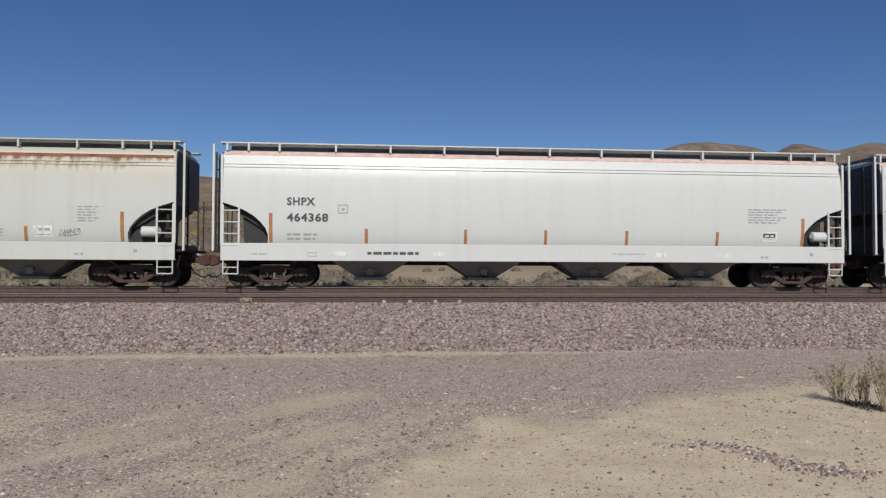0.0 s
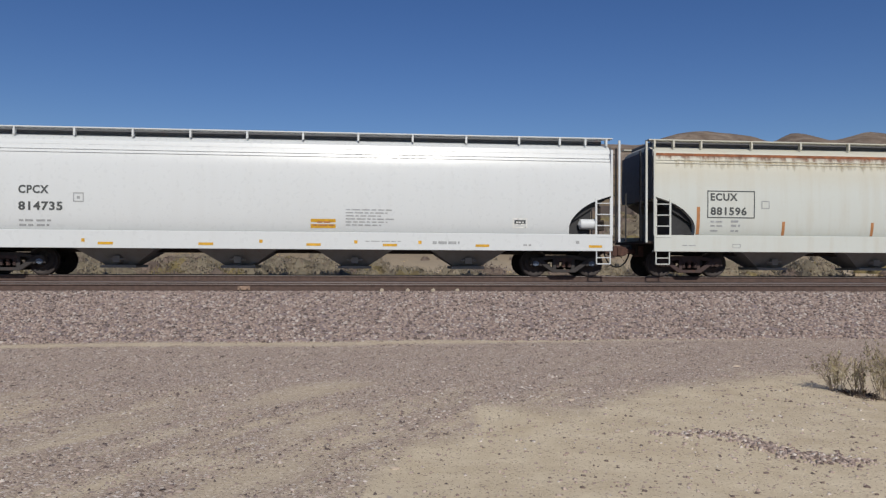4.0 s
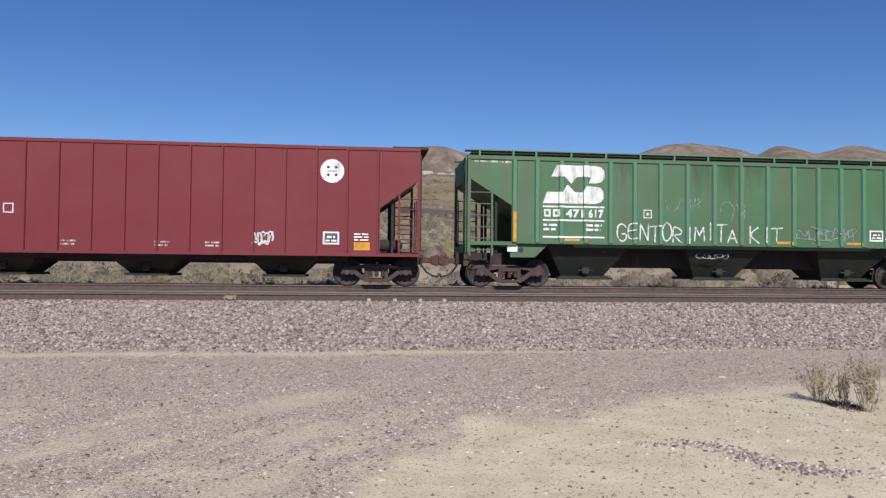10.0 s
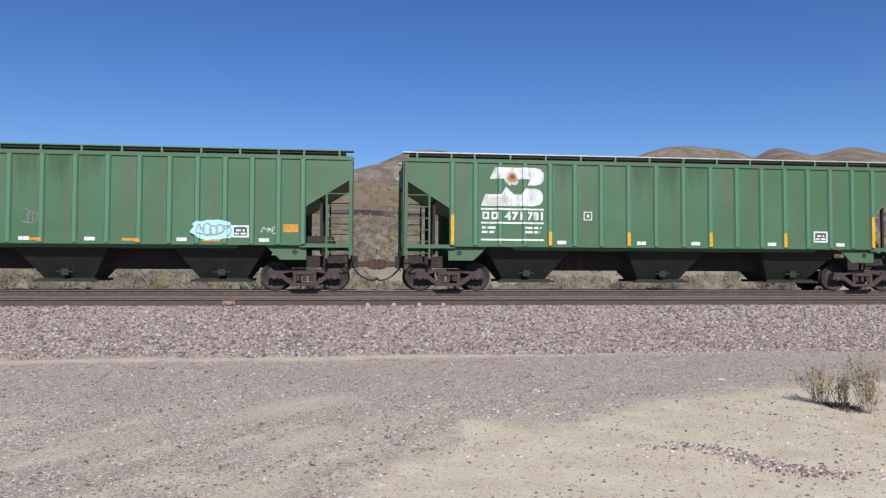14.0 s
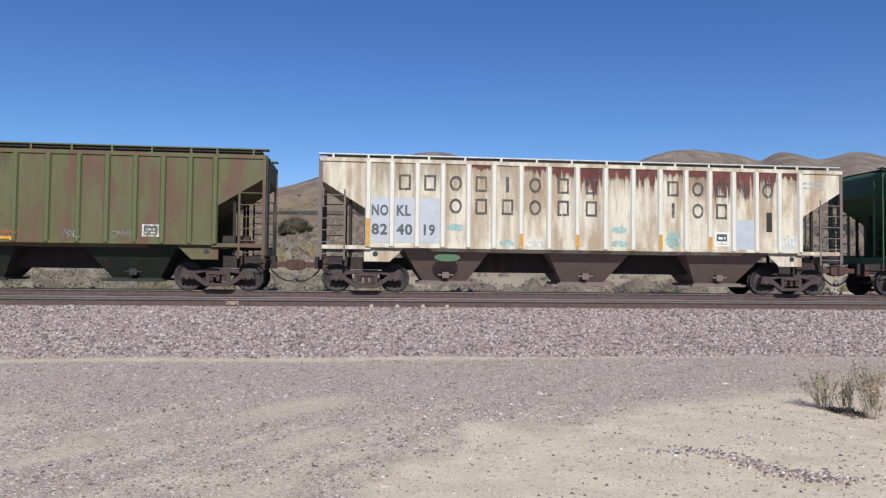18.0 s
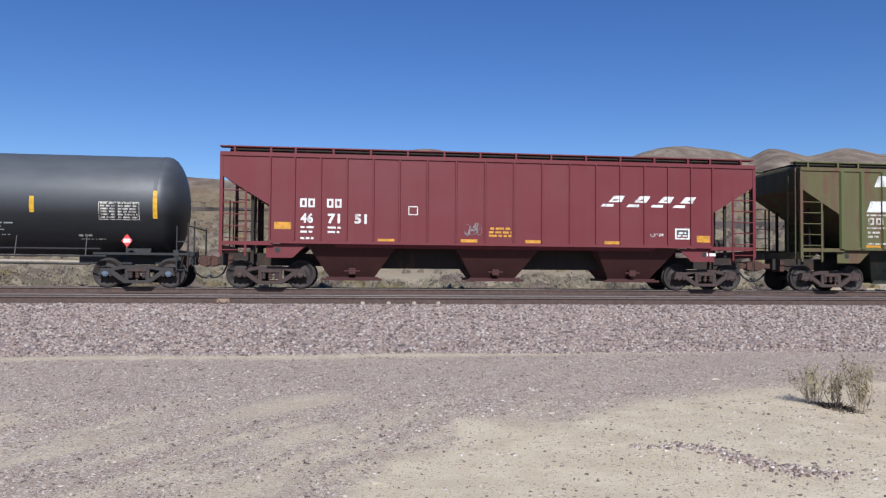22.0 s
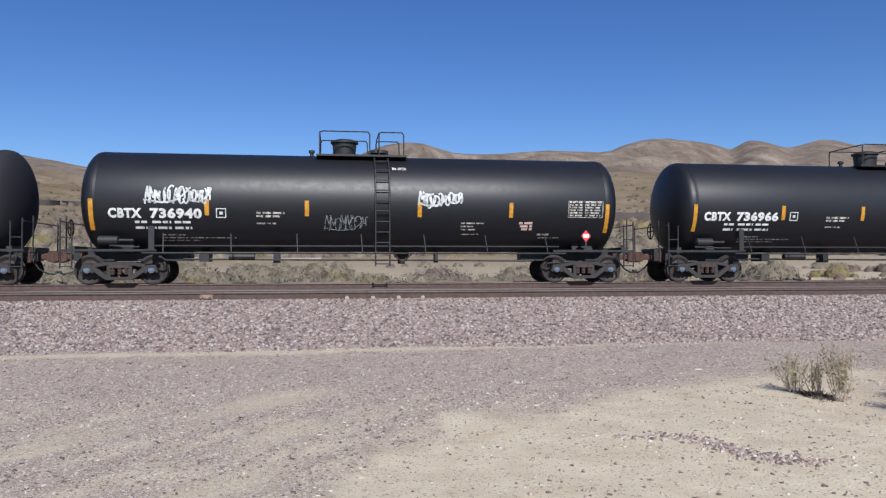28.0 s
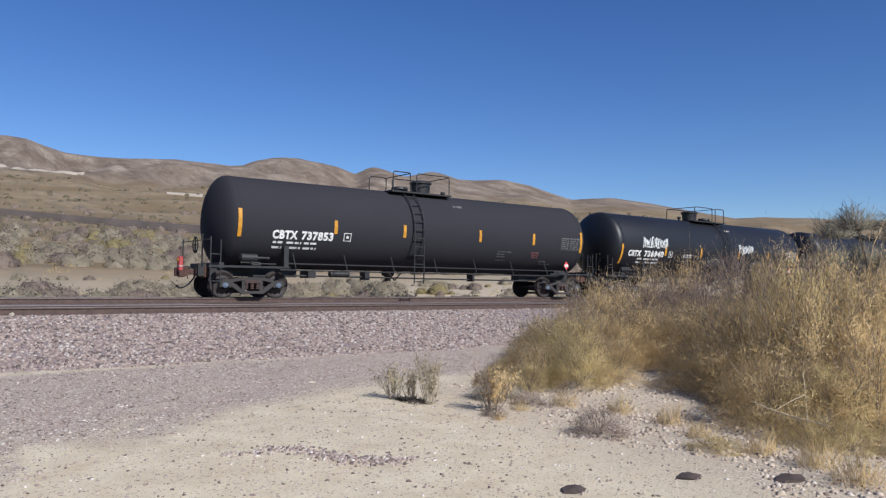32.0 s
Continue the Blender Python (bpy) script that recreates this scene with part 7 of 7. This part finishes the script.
def puffs(name, mat, n, rx, ry, h, seed, lumps=80, speck=0.027):
    """A ragged bush: many small clumps of short crossed sprays on a dome, in one mesh."""
    r = np.random.default_rng(seed)
    th, ph, u = r.uniform(0, 6.283, lumps), np.arccos(r.uniform(0.0, 1, lumps)), r.uniform(0.45, 1.0, lumps) ** 0.6
    C = np.stack([rx * u * np.sin(ph) * np.cos(th), ry * u * np.sin(ph) * np.sin(th), h * u * np.cos(ph)], 1)
    k = r.integers(0, lumps, n)
    size = r.uniform(0.06, 0.15, lumps)[k][:, None]
    base = C[k] + r.normal(0, 1, (n, 3)) * size * np.array((1, 1, 0.8))
    base[:, 2] = np.abs(base[:, 2])
    d = r.normal(0, 0.55, (n, 3)) + base * np.array((0.6, 0.6, 0.5)) + np.array((0, 0, 0.35))
    d *= (speck * r.uniform(0.5, 2.2, n) / np.linalg.norm(d, axis=1))[:, None]
    side = np.cross(d, base + r.normal(0, 0.5, (n, 3)) + np.array((0, 0, 0.2)))
    side *= (speck * 0.13 * r.uniform(0.6, 1.5, n) / (np.linalg.norm(side, axis=1) + 1e-9))[:, None]
    tip = base + d + r.normal(0, 0.3, (n, 3)) * np.linalg.norm(d, axis=1)[:, None]
    V = np.stack([base - side, base + side, tip], 1)
    flip = np.einsum("ij,ij->i", np.cross(V[:, 1] - V[:, 0], V[:, 2] - V[:, 0]), base + np.array((0, 0, 0.2))) < 0
    V[flip] = V[flip][:, ::-1]
    V = V.reshape(-1, 3)
    me = bpy.data.meshes.new(name)
    me.from_pydata(V.tolist(), [], [(3 * i, 3 * i + 1, 3 * i + 2) for i in range(n)])
    soft_normals(me, 0.6 * np.repeat(base - C[k], 3, 0) / 0.12 + V - np.array((0, 0, 0.2 * h)), r, 0.25)
    me.materials.append(mat)
    return me


def soft_normals(me, out, r, rough=0.35):
    """Turns the shading of a plant's blades outwards from its heart, as a whole crown is lit."""
    out = out / (np.linalg.norm(out, axis=1)[:, None] + 1e-6) + r.normal(0, rough, out.shape) + np.array((0, 0, 0.25))
    out /= np.linalg.norm(out, axis=1)[:, None] + 1e-6
    me.shade_smooth()
    me.normals_split_custom_set_from_vertices(out.tolist())


def twigs(name, n, rx, h, seed, mat=None, r0=0.008):
    """Forked woody stems from the root outwards."""
    b, rr = Build(), random.Random(seed)
    for i in range(n):
        a, lean = rr.uniform(0, 6.28), rr.uniform(0.1, 0.9)
        p = Vector((0.05 * math.cos(a), 0.05 * math.sin(a), 0))
        q = Vector((rx * lean * math.cos(a), rx * lean * math.sin(a), h * rr.uniform(0.5, 0.95)))
        m = p.lerp(q, 0.5) + Vector((rr.uniform(-1, 1), rr.uniform(-1, 1), rr.uniform(0, 1))) * 0.06
        b.tube(p, m, r0, 4)
        b.tube(m, q, r0 * 0.6, 4)
        for _ in range(2):
            e = q + Vector((rr.uniform(-1, 1) * rx * 0.3, rr.uniform(-1, 1) * rx * 0.3, h * rr.uniform(0.0, 0.2)))
            b.tube(m.lerp(q, 0.5), e, r0 * 0.4, 4)
    return b.mesh(name, mat or M["twig"])


def shrub(name, label, cat, x, y, leafs, stems, scale=1.0, group="", turn=0.0, dz=0.0, squash=1.0):
    ob = new(name)
    tagged(ob, label, cat, group)
    for nm, me in leafs:
        part(nm, me, ob)
    if stems:
        part("woody_base", stems, ob)
    ob.location = (x, y, terrain(x, y) - 0.02 + dz)
    ob.rotation_euler.z = turn
    ob.scale = (scale, scale, scale * squash)
    return ob


KIND = {}
for k in range(3):
    for kind, mat, n, wide in (("straw", "straw", 17000, 0.95), ("sage", "sage", 18000, 0.85), ("dead", "dead", 13000, 0.8), ("olive", "olive_leaf", 16000, 0.85)):
        KIND[kind, k] = (puffs("spray", M[mat], n, wide, wide, 0.9, 100 + 10 * k + len(kind)), twigs("woody_base", 30, 0.75, 0.95, 110 + k + 7 * len(kind), None, 0.005))
LABEL = {"straw": ("rabbitbrush", "dry golden rabbitbrush on the stony bank", "bush"), "sage": ("sagebrush", "grey-green sagebrush on the stony bank", "bush"),
         "dead": ("dead_brush", "low tangle of dead purple-brown brush", "bush"), "olive": ("olive_brush", "olive-yellow brush on the stony bank", "bush")}

# brush on the bank beside the road, in ranks from its foot to its crest
CREST = ((40.7, -5.0), (43.3, -3.6), (45.9, -1.5), (48, 0.05), (49.6, 1.05), (53.3, 2.2), (56, 2.8), (58, 3.4), (59.9, 4.0), (63.5, 4.3), (67.5, 4.7), (74, 4.9))
WISP = [blades("wisp", M["straw"], 150, 0.85, 0.85, 0.8, 180 + k, 0.0028, 0.42, up=0.5, bend=0.6) for k in range(3)]
rr = random.Random(17)
count = 0
for rank, (back, lift) in enumerate(((0.4, 0.20), (1.3, 0.44), (2.4, 0.68), (3.7, 0.88), (5.2, 1.0))):
    az = 41.5 + 0.9 * rank
    while az < 69.5:
        a, d = az + rr.uniform(-0.5, 0.5), table(BRUSH_FOOT, az) + back + rr.uniform(-0.2, 0.25)
        x, y = d * math.sin(radians(a)), d * math.cos(radians(a))
        foot_el = math.degrees(math.atan2(-1.6, table(BRUSH_FOOT, az)))
        el = foot_el + (table(CREST, a) - foot_el) * (lift + max(0.0, min(1.0, (51 - a) / 4)) * 0.45 * (1 - lift))
        h = (1.6 + d * math.tan(radians(el)) - terrain(x, y)) * rr.uniform(0.85, 1.12)
        az += (2.9 if rank < 2 else 3.4) * rr.uniform(0.8, 1.2)
        if h < 0.12:
            continue
        h = min(h, 2.0)
        pick = rr.random()
        if a < 48:
            kind = "olive" if pick < 0.55 else "straw"
        elif a < 54:
            kind = "straw" if pick < 0.7 else ("dead" if rank > 0 else "olive")
        elif a < 59:
            kind = ("sage" if pick < 0.45 else "straw" if pick < 0.72 else "dead") if rank > 1 else ("straw" if pick < 0.8 else "olive")
        else:
            kind = "straw" if pick < 0.62 else ("dead" if pick < 0.82 and rank > 0 else "olive" if pick < 0.94 else "sage" if rank > 1 else "straw")
        wide = max(0.45, min(1.15, h * rr.uniform(0.85, 1.2)))
        leaf, stem = KIND[kind, count % 3]
        nm, lab, cat = LABEL[kind]
        shrub(nm, lab, cat, x, y, [("spray", leaf), ("wisp", WISP[count % 3])] if kind != "dead" else [("spray", leaf)], stem, wide, "brush on the bank", rr.uniform(0, 6.28), 0, h / 0.95 / wide)
        count += 1
for kind, x, y, s, q in (("dead", 6.30, 5.42, 0.40, 0.85), ("olive", 6.7, 4.25, 0.36, 0.5), ("dead", 6.05, 6.85, 0.22, 0.8), ("dead", 7.0, 7.3, 0.3, 0.7), ("sage", 6.95, 7.95, 0.42, 1.0)):
    leaf, stem = KIND[kind, 0]
    nm, lab, cat = LABEL[kind]
    shrub(nm, lab, cat, x, y, [("spray", leaf)], stem, s, "brush on the bank", x, 0, q)


# lone shrub at the road's edge
def sprig(name, mat, n, spread, h, seed, leaves=42):
    """Upright forked stems fanning from one root, each set with small leaves."""
    r = np.random.default_rng(seed)
    V, F, N = [], [], []
    for i in range(n):
        a, lean = r.uniform(0, 6.283), spread * r.uniform(0.1, 1.0)
        top = np.array((lean * np.cos(a), lean * np.sin(a), h * r.uniform(0.6, 1.0)))
        bend = r.normal(0, 0.03, 3)
        for q in range(leaves):
            u = 0.25 + 0.75 * r.uniform() ** 0.7
            c = top * np.array((u ** 1.3, u ** 1.3, u)) + bend * math.sin(3.1 * u) + r.normal(0, 0.012, 3)
            dd = r.normal(0, 0.5, 3) + np.array((0, 0, 0.8))
            dd *= r.uniform(0.018, 0.042) / np.linalg.norm(dd)
            sd = np.cross(dd, r.normal(0, 1, 3)) * 0.13
            if np.dot(np.cross(2 * sd, dd), c - np.array((0, 0, 0.1))) < 0:
                sd = -sd
            k = len(V)
            V += [c - sd, c + sd, c + dd]
            F.append((k, k + 1, k + 2))
    V = np.array(V)
    me = bpy.data.meshes.new(name)
    me.from_pydata(V.tolist(), [], F)
    soft_normals(me, V - np.array((0, 0, 0.3 * h)), r)
    me.materials.append(mat)
    return me


lone = shrub("desert_shrub", "small grey-green upright shrub at the road edge", "shrub", 5.85, 8.36,
             [("spray", sprig("spray", M["shrub_leaf"], 12, 0.10, 0.46, 201))], twigs("woody_base", 9, 0.10, 0.46, 202, None, 0.005))
for at, n, wide, h, seed in (((-0.06, 0.36, 0), 34, 0.40, 0.54, 203), ((0.06, -0.34, 0), 40, 0.26, 0.72, 204)):
    part("spray", sprig("spray", M["shrub_leaf"], n, wide, h, seed, 36), lone, at=at)
    part("woody_base", twigs("woody_base", 14, wide * 0.8, h * 0.85, seed + 2, M["pale_twig"], 0.004), lone, at=at)
# root litter, dark enough to carry the shrub's own shade as colour
part("litter", blades("litter", M["dead_dark"], 520, 0.14, 0.42, 0.05, 206, 0.006, 0.10, up=0.1), lone, "dead twigs at the foot, with the shade there in their colour")
for x, y, s, k in ((6.22, 7.1, 1.25, 0), (6.75, 7.6, 0.9, 1)):
    shrub("desert_shrub", "thin straw-coloured shrub at the edge of the stony bank", "shrub", x, y, [("spray", shared(("sprig", k), lambda: sprig("spray", M["straw"], 30, 0.34, 0.5, 208 + k)))], twigs("woody_base", 16, 0.3, 0.45, 211 + k, None, 0.004), s, "thin shrubs at the verge")
for x, y, s in ((6.6, 7.0, 0.22), (5.9, 6.6, 0.16), (7.3, 6.9, 0.35), (7.6, 6.2, 0.35), (7.5, 5.4, 0.35), (7.1, 4.7, 0.3), (6.9, 3.9, 0.35), (6.8, 3.3, 0.4), (6.5, 2.8, 0.4)):
    shrub("dry_tuft", "thin dry grass tuft among pale stones", "grass", x, y, [("spray", blades("spray", M["straw"], 260, 0.45, 0.45, 0.4, int(x * 100), 0.004, 0.45, up=0.8, bend=0.5))], None, s * 1.3, "dry tufts on the verge")
# bare fallen branch in the brush
b = Build()
b.path([(7.17, 4.12, 0.44), (7.15, 3.95, 0.40), (7.14, 3.7, 0.36), (7.05, 3.3, 0.34)], 0.006).path([(7.15, 3.9, 0.39), (7.3, 3.78, 0.50), (7.4, 3.72, 0.55)], 0.004).path([(7.12, 3.55, 0.35), (7.2, 3.62, 0.7), (7.25, 3.66, 0.8)], 0.0025)
tagged(new("fallen_branch", b.mesh("fallen_branch", M["straw_wood"])), "bare pale fallen branch in the brush", "branch")


# ---- dark juniper beyond the bank ----
def juniper(x, y, h, seed):
    ob = tagged(new("juniper"), "grey-green windswept juniper beyond the brush", "tree")
    b, rr2 = Build(), random.Random(seed)
    tips = []
    b.tube((0, 0, 0), (0.1, 0, h * 0.35), 0.11, 8)
    for i in range(18):
        a = rr2.uniform(0, 6.28)
        e = Vector((rr2.uniform(0.35, 1.0) * h * 0.42 * math.cos(a), rr2.uniform(0.35, 1.0) * h * 0.42 * math.sin(a), h * rr2.uniform(0.5, 1.0)))
        s = Vector((0.1, 0, h * rr2.uniform(0.15, 0.35)))
        b.tube(s, s.lerp(e, 0.6), 0.045, 6)
        b.tube(s.lerp(e, 0.6), e, 0.02, 5)
        tips.append(e)
    part("trunk", b.mesh("trunk", M["twig"]), ob)
    for i, e in enumerate(tips):
        part("crown", shared(("crown", i % 4), lambda: blades("crown", M["juniper"], 620, 0.42, 0.42, 0.5, 300 + i, 0.006, 0.30, up=0.5, bend=0.5)), ob, at=tuple(e - Vector((0, 0, 0.25))))
    ob.location = (x, y, terrain(x, y) - 0.05)
    return ob


juniper(17.3, 7.15, 3.15, 5)
juniper(20.6, 8.3, 2.6, 6)


# ---- scrub beyond the line ----
M["sage_far"] = leaf_material("grey_sage_scrub", (0.30, 0.262, 0.188), (0.47, 0.41, 0.31), (0.34, 0.28, 0.21))
M["dead_far"] = leaf_material("purple_brown_scrub", (0.25, 0.198, 0.162), (0.40, 0.32, 0.265), (0.27, 0.21, 0.17))
M["olive_far"] = leaf_material("yellow_olive_scrub", (0.30, 0.25, 0.12), (0.46, 0.385, 0.195), (0.33, 0.265, 0.155))


def scrub_field(name, label, mat, n, seed, ymin, ymax, size, leaves, azs=(-32, 70)):
    """Uncounted low bushes: each a lumpy dome of small leaves, all joined."""
    r = np.random.default_rng(seed)
    V, N, H, HN = [], [], [], []
    az = np.radians(r.uniform(*azs, n))
    rad = ymin * (ymax / ymin) ** r.uniform(0, 1, n)
    for a, d in zip(az, rad):
        x, y = d * math.sin(a), d * math.cos(a)
        if y < 28.8 or (y < 31.5 and r.random() < 0.5):
            continue
        if noise.noise((x * 0.09, y * 0.09, seed)) < -0.42 or noise.noise((x * 0.05, y * 0.05, 40)) < -0.42:
            continue
        s = size * r.uniform(0.45, 1.5) * (1 + d / 260) * (1.0 if d > 64 else 1 - 0.55 * min(1.0, max(0.0, (d - 40) / 16)))
        z = terrain(x, y) - 0.06 * s
        m = int(leaves * min(1.0, (55 / d) ** 1.3)) + 40
        u = r.uniform(0.72, 0.88, m)
        th, ph = r.uniform(0, 6.283, m), np.arccos(r.uniform(0.02, 1, m))
        p1, p2 = r.uniform(0, 6, 2)
        k = 1 + 0.2 * np.sin(3 * th + p1) + 0.14 * np.sin(5 * ph + 6 * th + p2) + 0.08 * np.sin(11 * th + 9 * ph)
        nn = np.stack([np.sin(ph) * np.cos(th), np.sin(ph) * np.sin(th), np.cos(ph)], 1)
        c = s * (u * k)[:, None] * nn * np.array((1, 1, 0.85)) + (x, y, z)
        # thin upright sprays, their flat turned outwards
        up = 0.55 * nn + np.array((0, 0, 0.75)) + r.normal(0, 0.7, (m, 3))
        up *= (s * r.uniform(0.03, 0.09, m) / np.linalg.norm(up, axis=1))[:, None]
        sd = np.cross(up, nn + np.array((0, -0.25, 0)) + r.normal(0, 0.2, (m, 3)))
        sd *= (s * 1.1 / math.sqrt(m) * r.uniform(0.5, 1.3, m) / (np.linalg.norm(sd, axis=1) + 1e-9))[:, None]
        p = np.stack([c - sd, c + sd, c + up], 1)
        away = np.einsum("ij,ij->i", np.cross(p[:, 1] - p[:, 0], p[:, 2] - p[:, 0]), nn) < 0
        p[away] = p[away][:, ::-1]
        V.append(p.reshape(-1, 3))
        N.append(p.reshape(-1, 3) - np.array((x, y, z - s * 0.1)))
        # the dense heart of the bush
        if size < 0.4:
            continue
        g, w = np.meshgrid(np.linspace(0, 6.2832, 13 if d < 80 else 8), np.linspace(0, 1.75, 6 if d < 80 else 4))
        kk = (1 + 0.2 * np.sin(3 * g + p1) + 0.14 * np.sin(5 * w + 6 * g + p2)) * s * 0.74 * (1 + r.normal(0, 0.07, g.shape))
        kk[:, -1] = kk[:, 0]
        kk[0] = kk[0, 0]
        hc = np.stack([kk * np.sin(w) * np.cos(g) + x, kk * np.sin(w) * np.sin(g) + y, kk * 0.9 * np.cos(w) + z], -1)
        q0, q1, q2, q3 = hc[:-1, :-1], hc[1:, :-1], hc[1:, 1:], hc[:-1, 1:]
        tri = np.concatenate([np.stack([q0, q1, q2], 2).reshape(-1, 3), np.stack([q0, q2, q3], 2).reshape(-1, 3)])
        H.append(tri)
        HN.append(tri - np.array((x, y, z - s * 0.1)))
    V = np.concatenate(V + H)
    N = np.concatenate(N + HN)
    me = bpy.data.meshes.new(name)
    me.from_pydata(V.tolist(), [], [(3 * i, 3 * i + 1, 3 * i + 2) for i in range(len(V) // 3)])
    soft_normals(me, N, r, 0.2)
    me.materials.append(mat)
    return tagged(new(name, me), label, "scrub", kind="stuff")


scrub_field("sage_scrub", "grey sage scrub covering the desert beyond the tracks", M["sage_far"], 400, 1, 30, 62, 0.95, 1500)
scrub_field("dry_scrub", "dry brownish scrub between the sage", M["dead_far"], 220, 2, 30, 62, 0.8, 1300)
scrub_field("yellow_scrub", "yellowish flowering scrub on the flat", M["olive_far"], 130, 3, 30, 62, 0.76, 1300)
scrub_field("mid_scrub", "rounded grey sage bushes below the far slope", M["sage_far"], 560, 8, 71, 165, 1.1, 900)
scrub_field("mid_dry_scrub", "rounded brown bushes below the far slope", M["dead_far"], 300, 9, 71, 175, 1.0, 800)
scrub_field("mid_yellow_scrub", "yellowish bushes below the far slope", M["olive_far"], 120, 10, 71, 165, 1.0, 800)
scrub_field("slope_scrub", "low scattered bushes on the tan slope", M["dead_far"], 600, 11, 160, 320, 0.7, 200)
scrub_field("far_scrub", "dark distant bushes on the slopes", M["creosote"], 2600, 4, 150, 650, 0.5, 24)
scrub_field("grass_tufts", "dry grass tufts on the sand beyond the tracks", M["straw"], 900, 5, 29.5, 170, 0.26, 110)


# one large dark bush below the embankment
shrub("dark_bush", "large dark rounded bush below the far embankment", "bush", -16.9, 195.0, [("foliage", puffs("foliage", M["dark_leaf"], 16000, 0.9, 0.85, 0.9, 300, 120, 0.12))], twigs("woody_base", 20, 0.6, 0.8, 301, None, 0.02), 4.3, squash=0.95)


# ---- far embankment and pale tracks on the slope ----
def ribbon(name, label, cat, points, half, rise, mat, step=0.5):
    """A low bank that follows bearings and heights on the far slope: points of (bearing, angle of height)."""
    rows, a = [], points[0][0]
    while a <= points[-1][0] + 1e-6:
        e, r = table(points, a), 60.0
        while r < 1100:
            x, y = r * math.sin(radians(a)), r * math.cos(radians(a))
            if math.degrees(math.atan2(terrain(x, y) - 1.6, r)) >= e:
                break
            r += 2.0
        row = []
        for dr, up in ((-half * 2.2, -0.3), (-half, rise), (half, rise), (half * 2.2, -0.3)):
            x, y = (r + dr) * math.sin(radians(a)), (r + dr) * math.cos(radians(a))
            row.append((x, y, terrain(x, y) + up))
        rows.append(row)
        a += step
    b = Build()
    for row in rows:
        b.v += row
    for i in range(len(rows) - 1):
        for k in range(3):
            b.f.append((4 * i + k, 4 * i + k + 1, 4 * i + 5 + k, 4 * i + 4 + k))
    tagged(new(name, b.mesh(name, mat, True, 60)), label, cat, kind="structure")


ribbon("far_embankment", "dark far railway embankment crossing the slope", "embankment", ((-24, 4.2), (-15, 4.3), (-8, 4.5), (0, 4.58), (5.5, 4.25), (18, 3.55), (30, 3.2), (45, 2.8)), 1.6, 1.7, M["ballast_bed_dark"])
ribbon("far_dirt_track", "pale dirt track on the far slope", "dirt track", ((3.0, 7.42), (10.5, 7.36)), 5.0, 0.3, M["pale_dirt"])
ribbon("far_dirt_track", "pale dirt track on the far slope", "dirt track", ((15.9, 6.38), (18.4, 6.32)), 3.0, 0.3, M["pale_dirt"])
ribbon("far_dirt_track", "pale dirt track on the far slope", "dirt track", ((25.5, 6.95), (29.0, 6.9)), 3.5, 0.3, M["pale_dirt"])
ribbon("far_dirt_track", "pale dirt track through the scrub", "dirt track", ((-24, 0.5), (-14, 0.62), (-6, 0.52), (-1, 0.55)), 0.5, 0.08, M["pale_dirt"])


# pale rail anchors and a rusty splice plate beside the near rail
for x in (0.31, 0.99, 1.66, 2.3):
    b = Build().box(x - 0.05, x + 0.05, NEAR_Y - GAUGE - 0.22, NEAR_Y - GAUGE - 0.07, NEAR_Z - 0.21, NEAR_Z - 0.12).box(x - 0.02, x + 0.02, NEAR_Y - GAUGE - 0.26, NEAR_Y - GAUGE - 0.22, NEAR_Z - 0.21, NEAR_Z - 0.10)
    tagged(new("rail_anchor", b.mesh("rail_anchor", M["pale_dirt"], bevel=0.008)), "small pale metal anchor beside the rail", "rail anchor", "anchors on the near rail")
b = Build().box(-3.40, -3.08, NEAR_Y - GAUGE - 0.10, NEAR_Y - GAUGE - 0.02, NEAR_Z - 0.16, NEAR_Z - 0.05)
for i in range(2):
    b.lathe([(0, -0.05), (0.022, -0.045), (0.022, 0.0)], "y", 6, (-3.40 + 0.07 + 0.18 * i, NEAR_Y - GAUGE - 0.10, NEAR_Z - 0.105))
tagged(new("splice_plate", b.mesh("splice_plate", M["splice"], bevel=0.008)), "rusty bolted splice plate on the rail", "splice plate")


# ---- motion ----
def train_at(t):
    """How far the train has rolled along the line at t seconds, nought at 13 s."""
    x = t - 13.0
    return 8.8432 * x - 0.000447 * x * x - 0.0000119 * x ** 3


def motions():
    for car, u in CARS:
        walk(car, [(t, pose(u + train_at(t), FAR_Y, RAIL_Z)) for t in range(0, 33, 2)])
    steps = [2 * i / FPS for i in range(481)]
    turns = [math.degrees(train_at(t) / WHEEL_R) for t in steps]
    for wheels, x in SPINNERS:
        walk(wheels, [(t, pose(x, 0, WHEEL_R, 0, a % 360, 0)) for t, a in zip(steps, turns)])


motions()
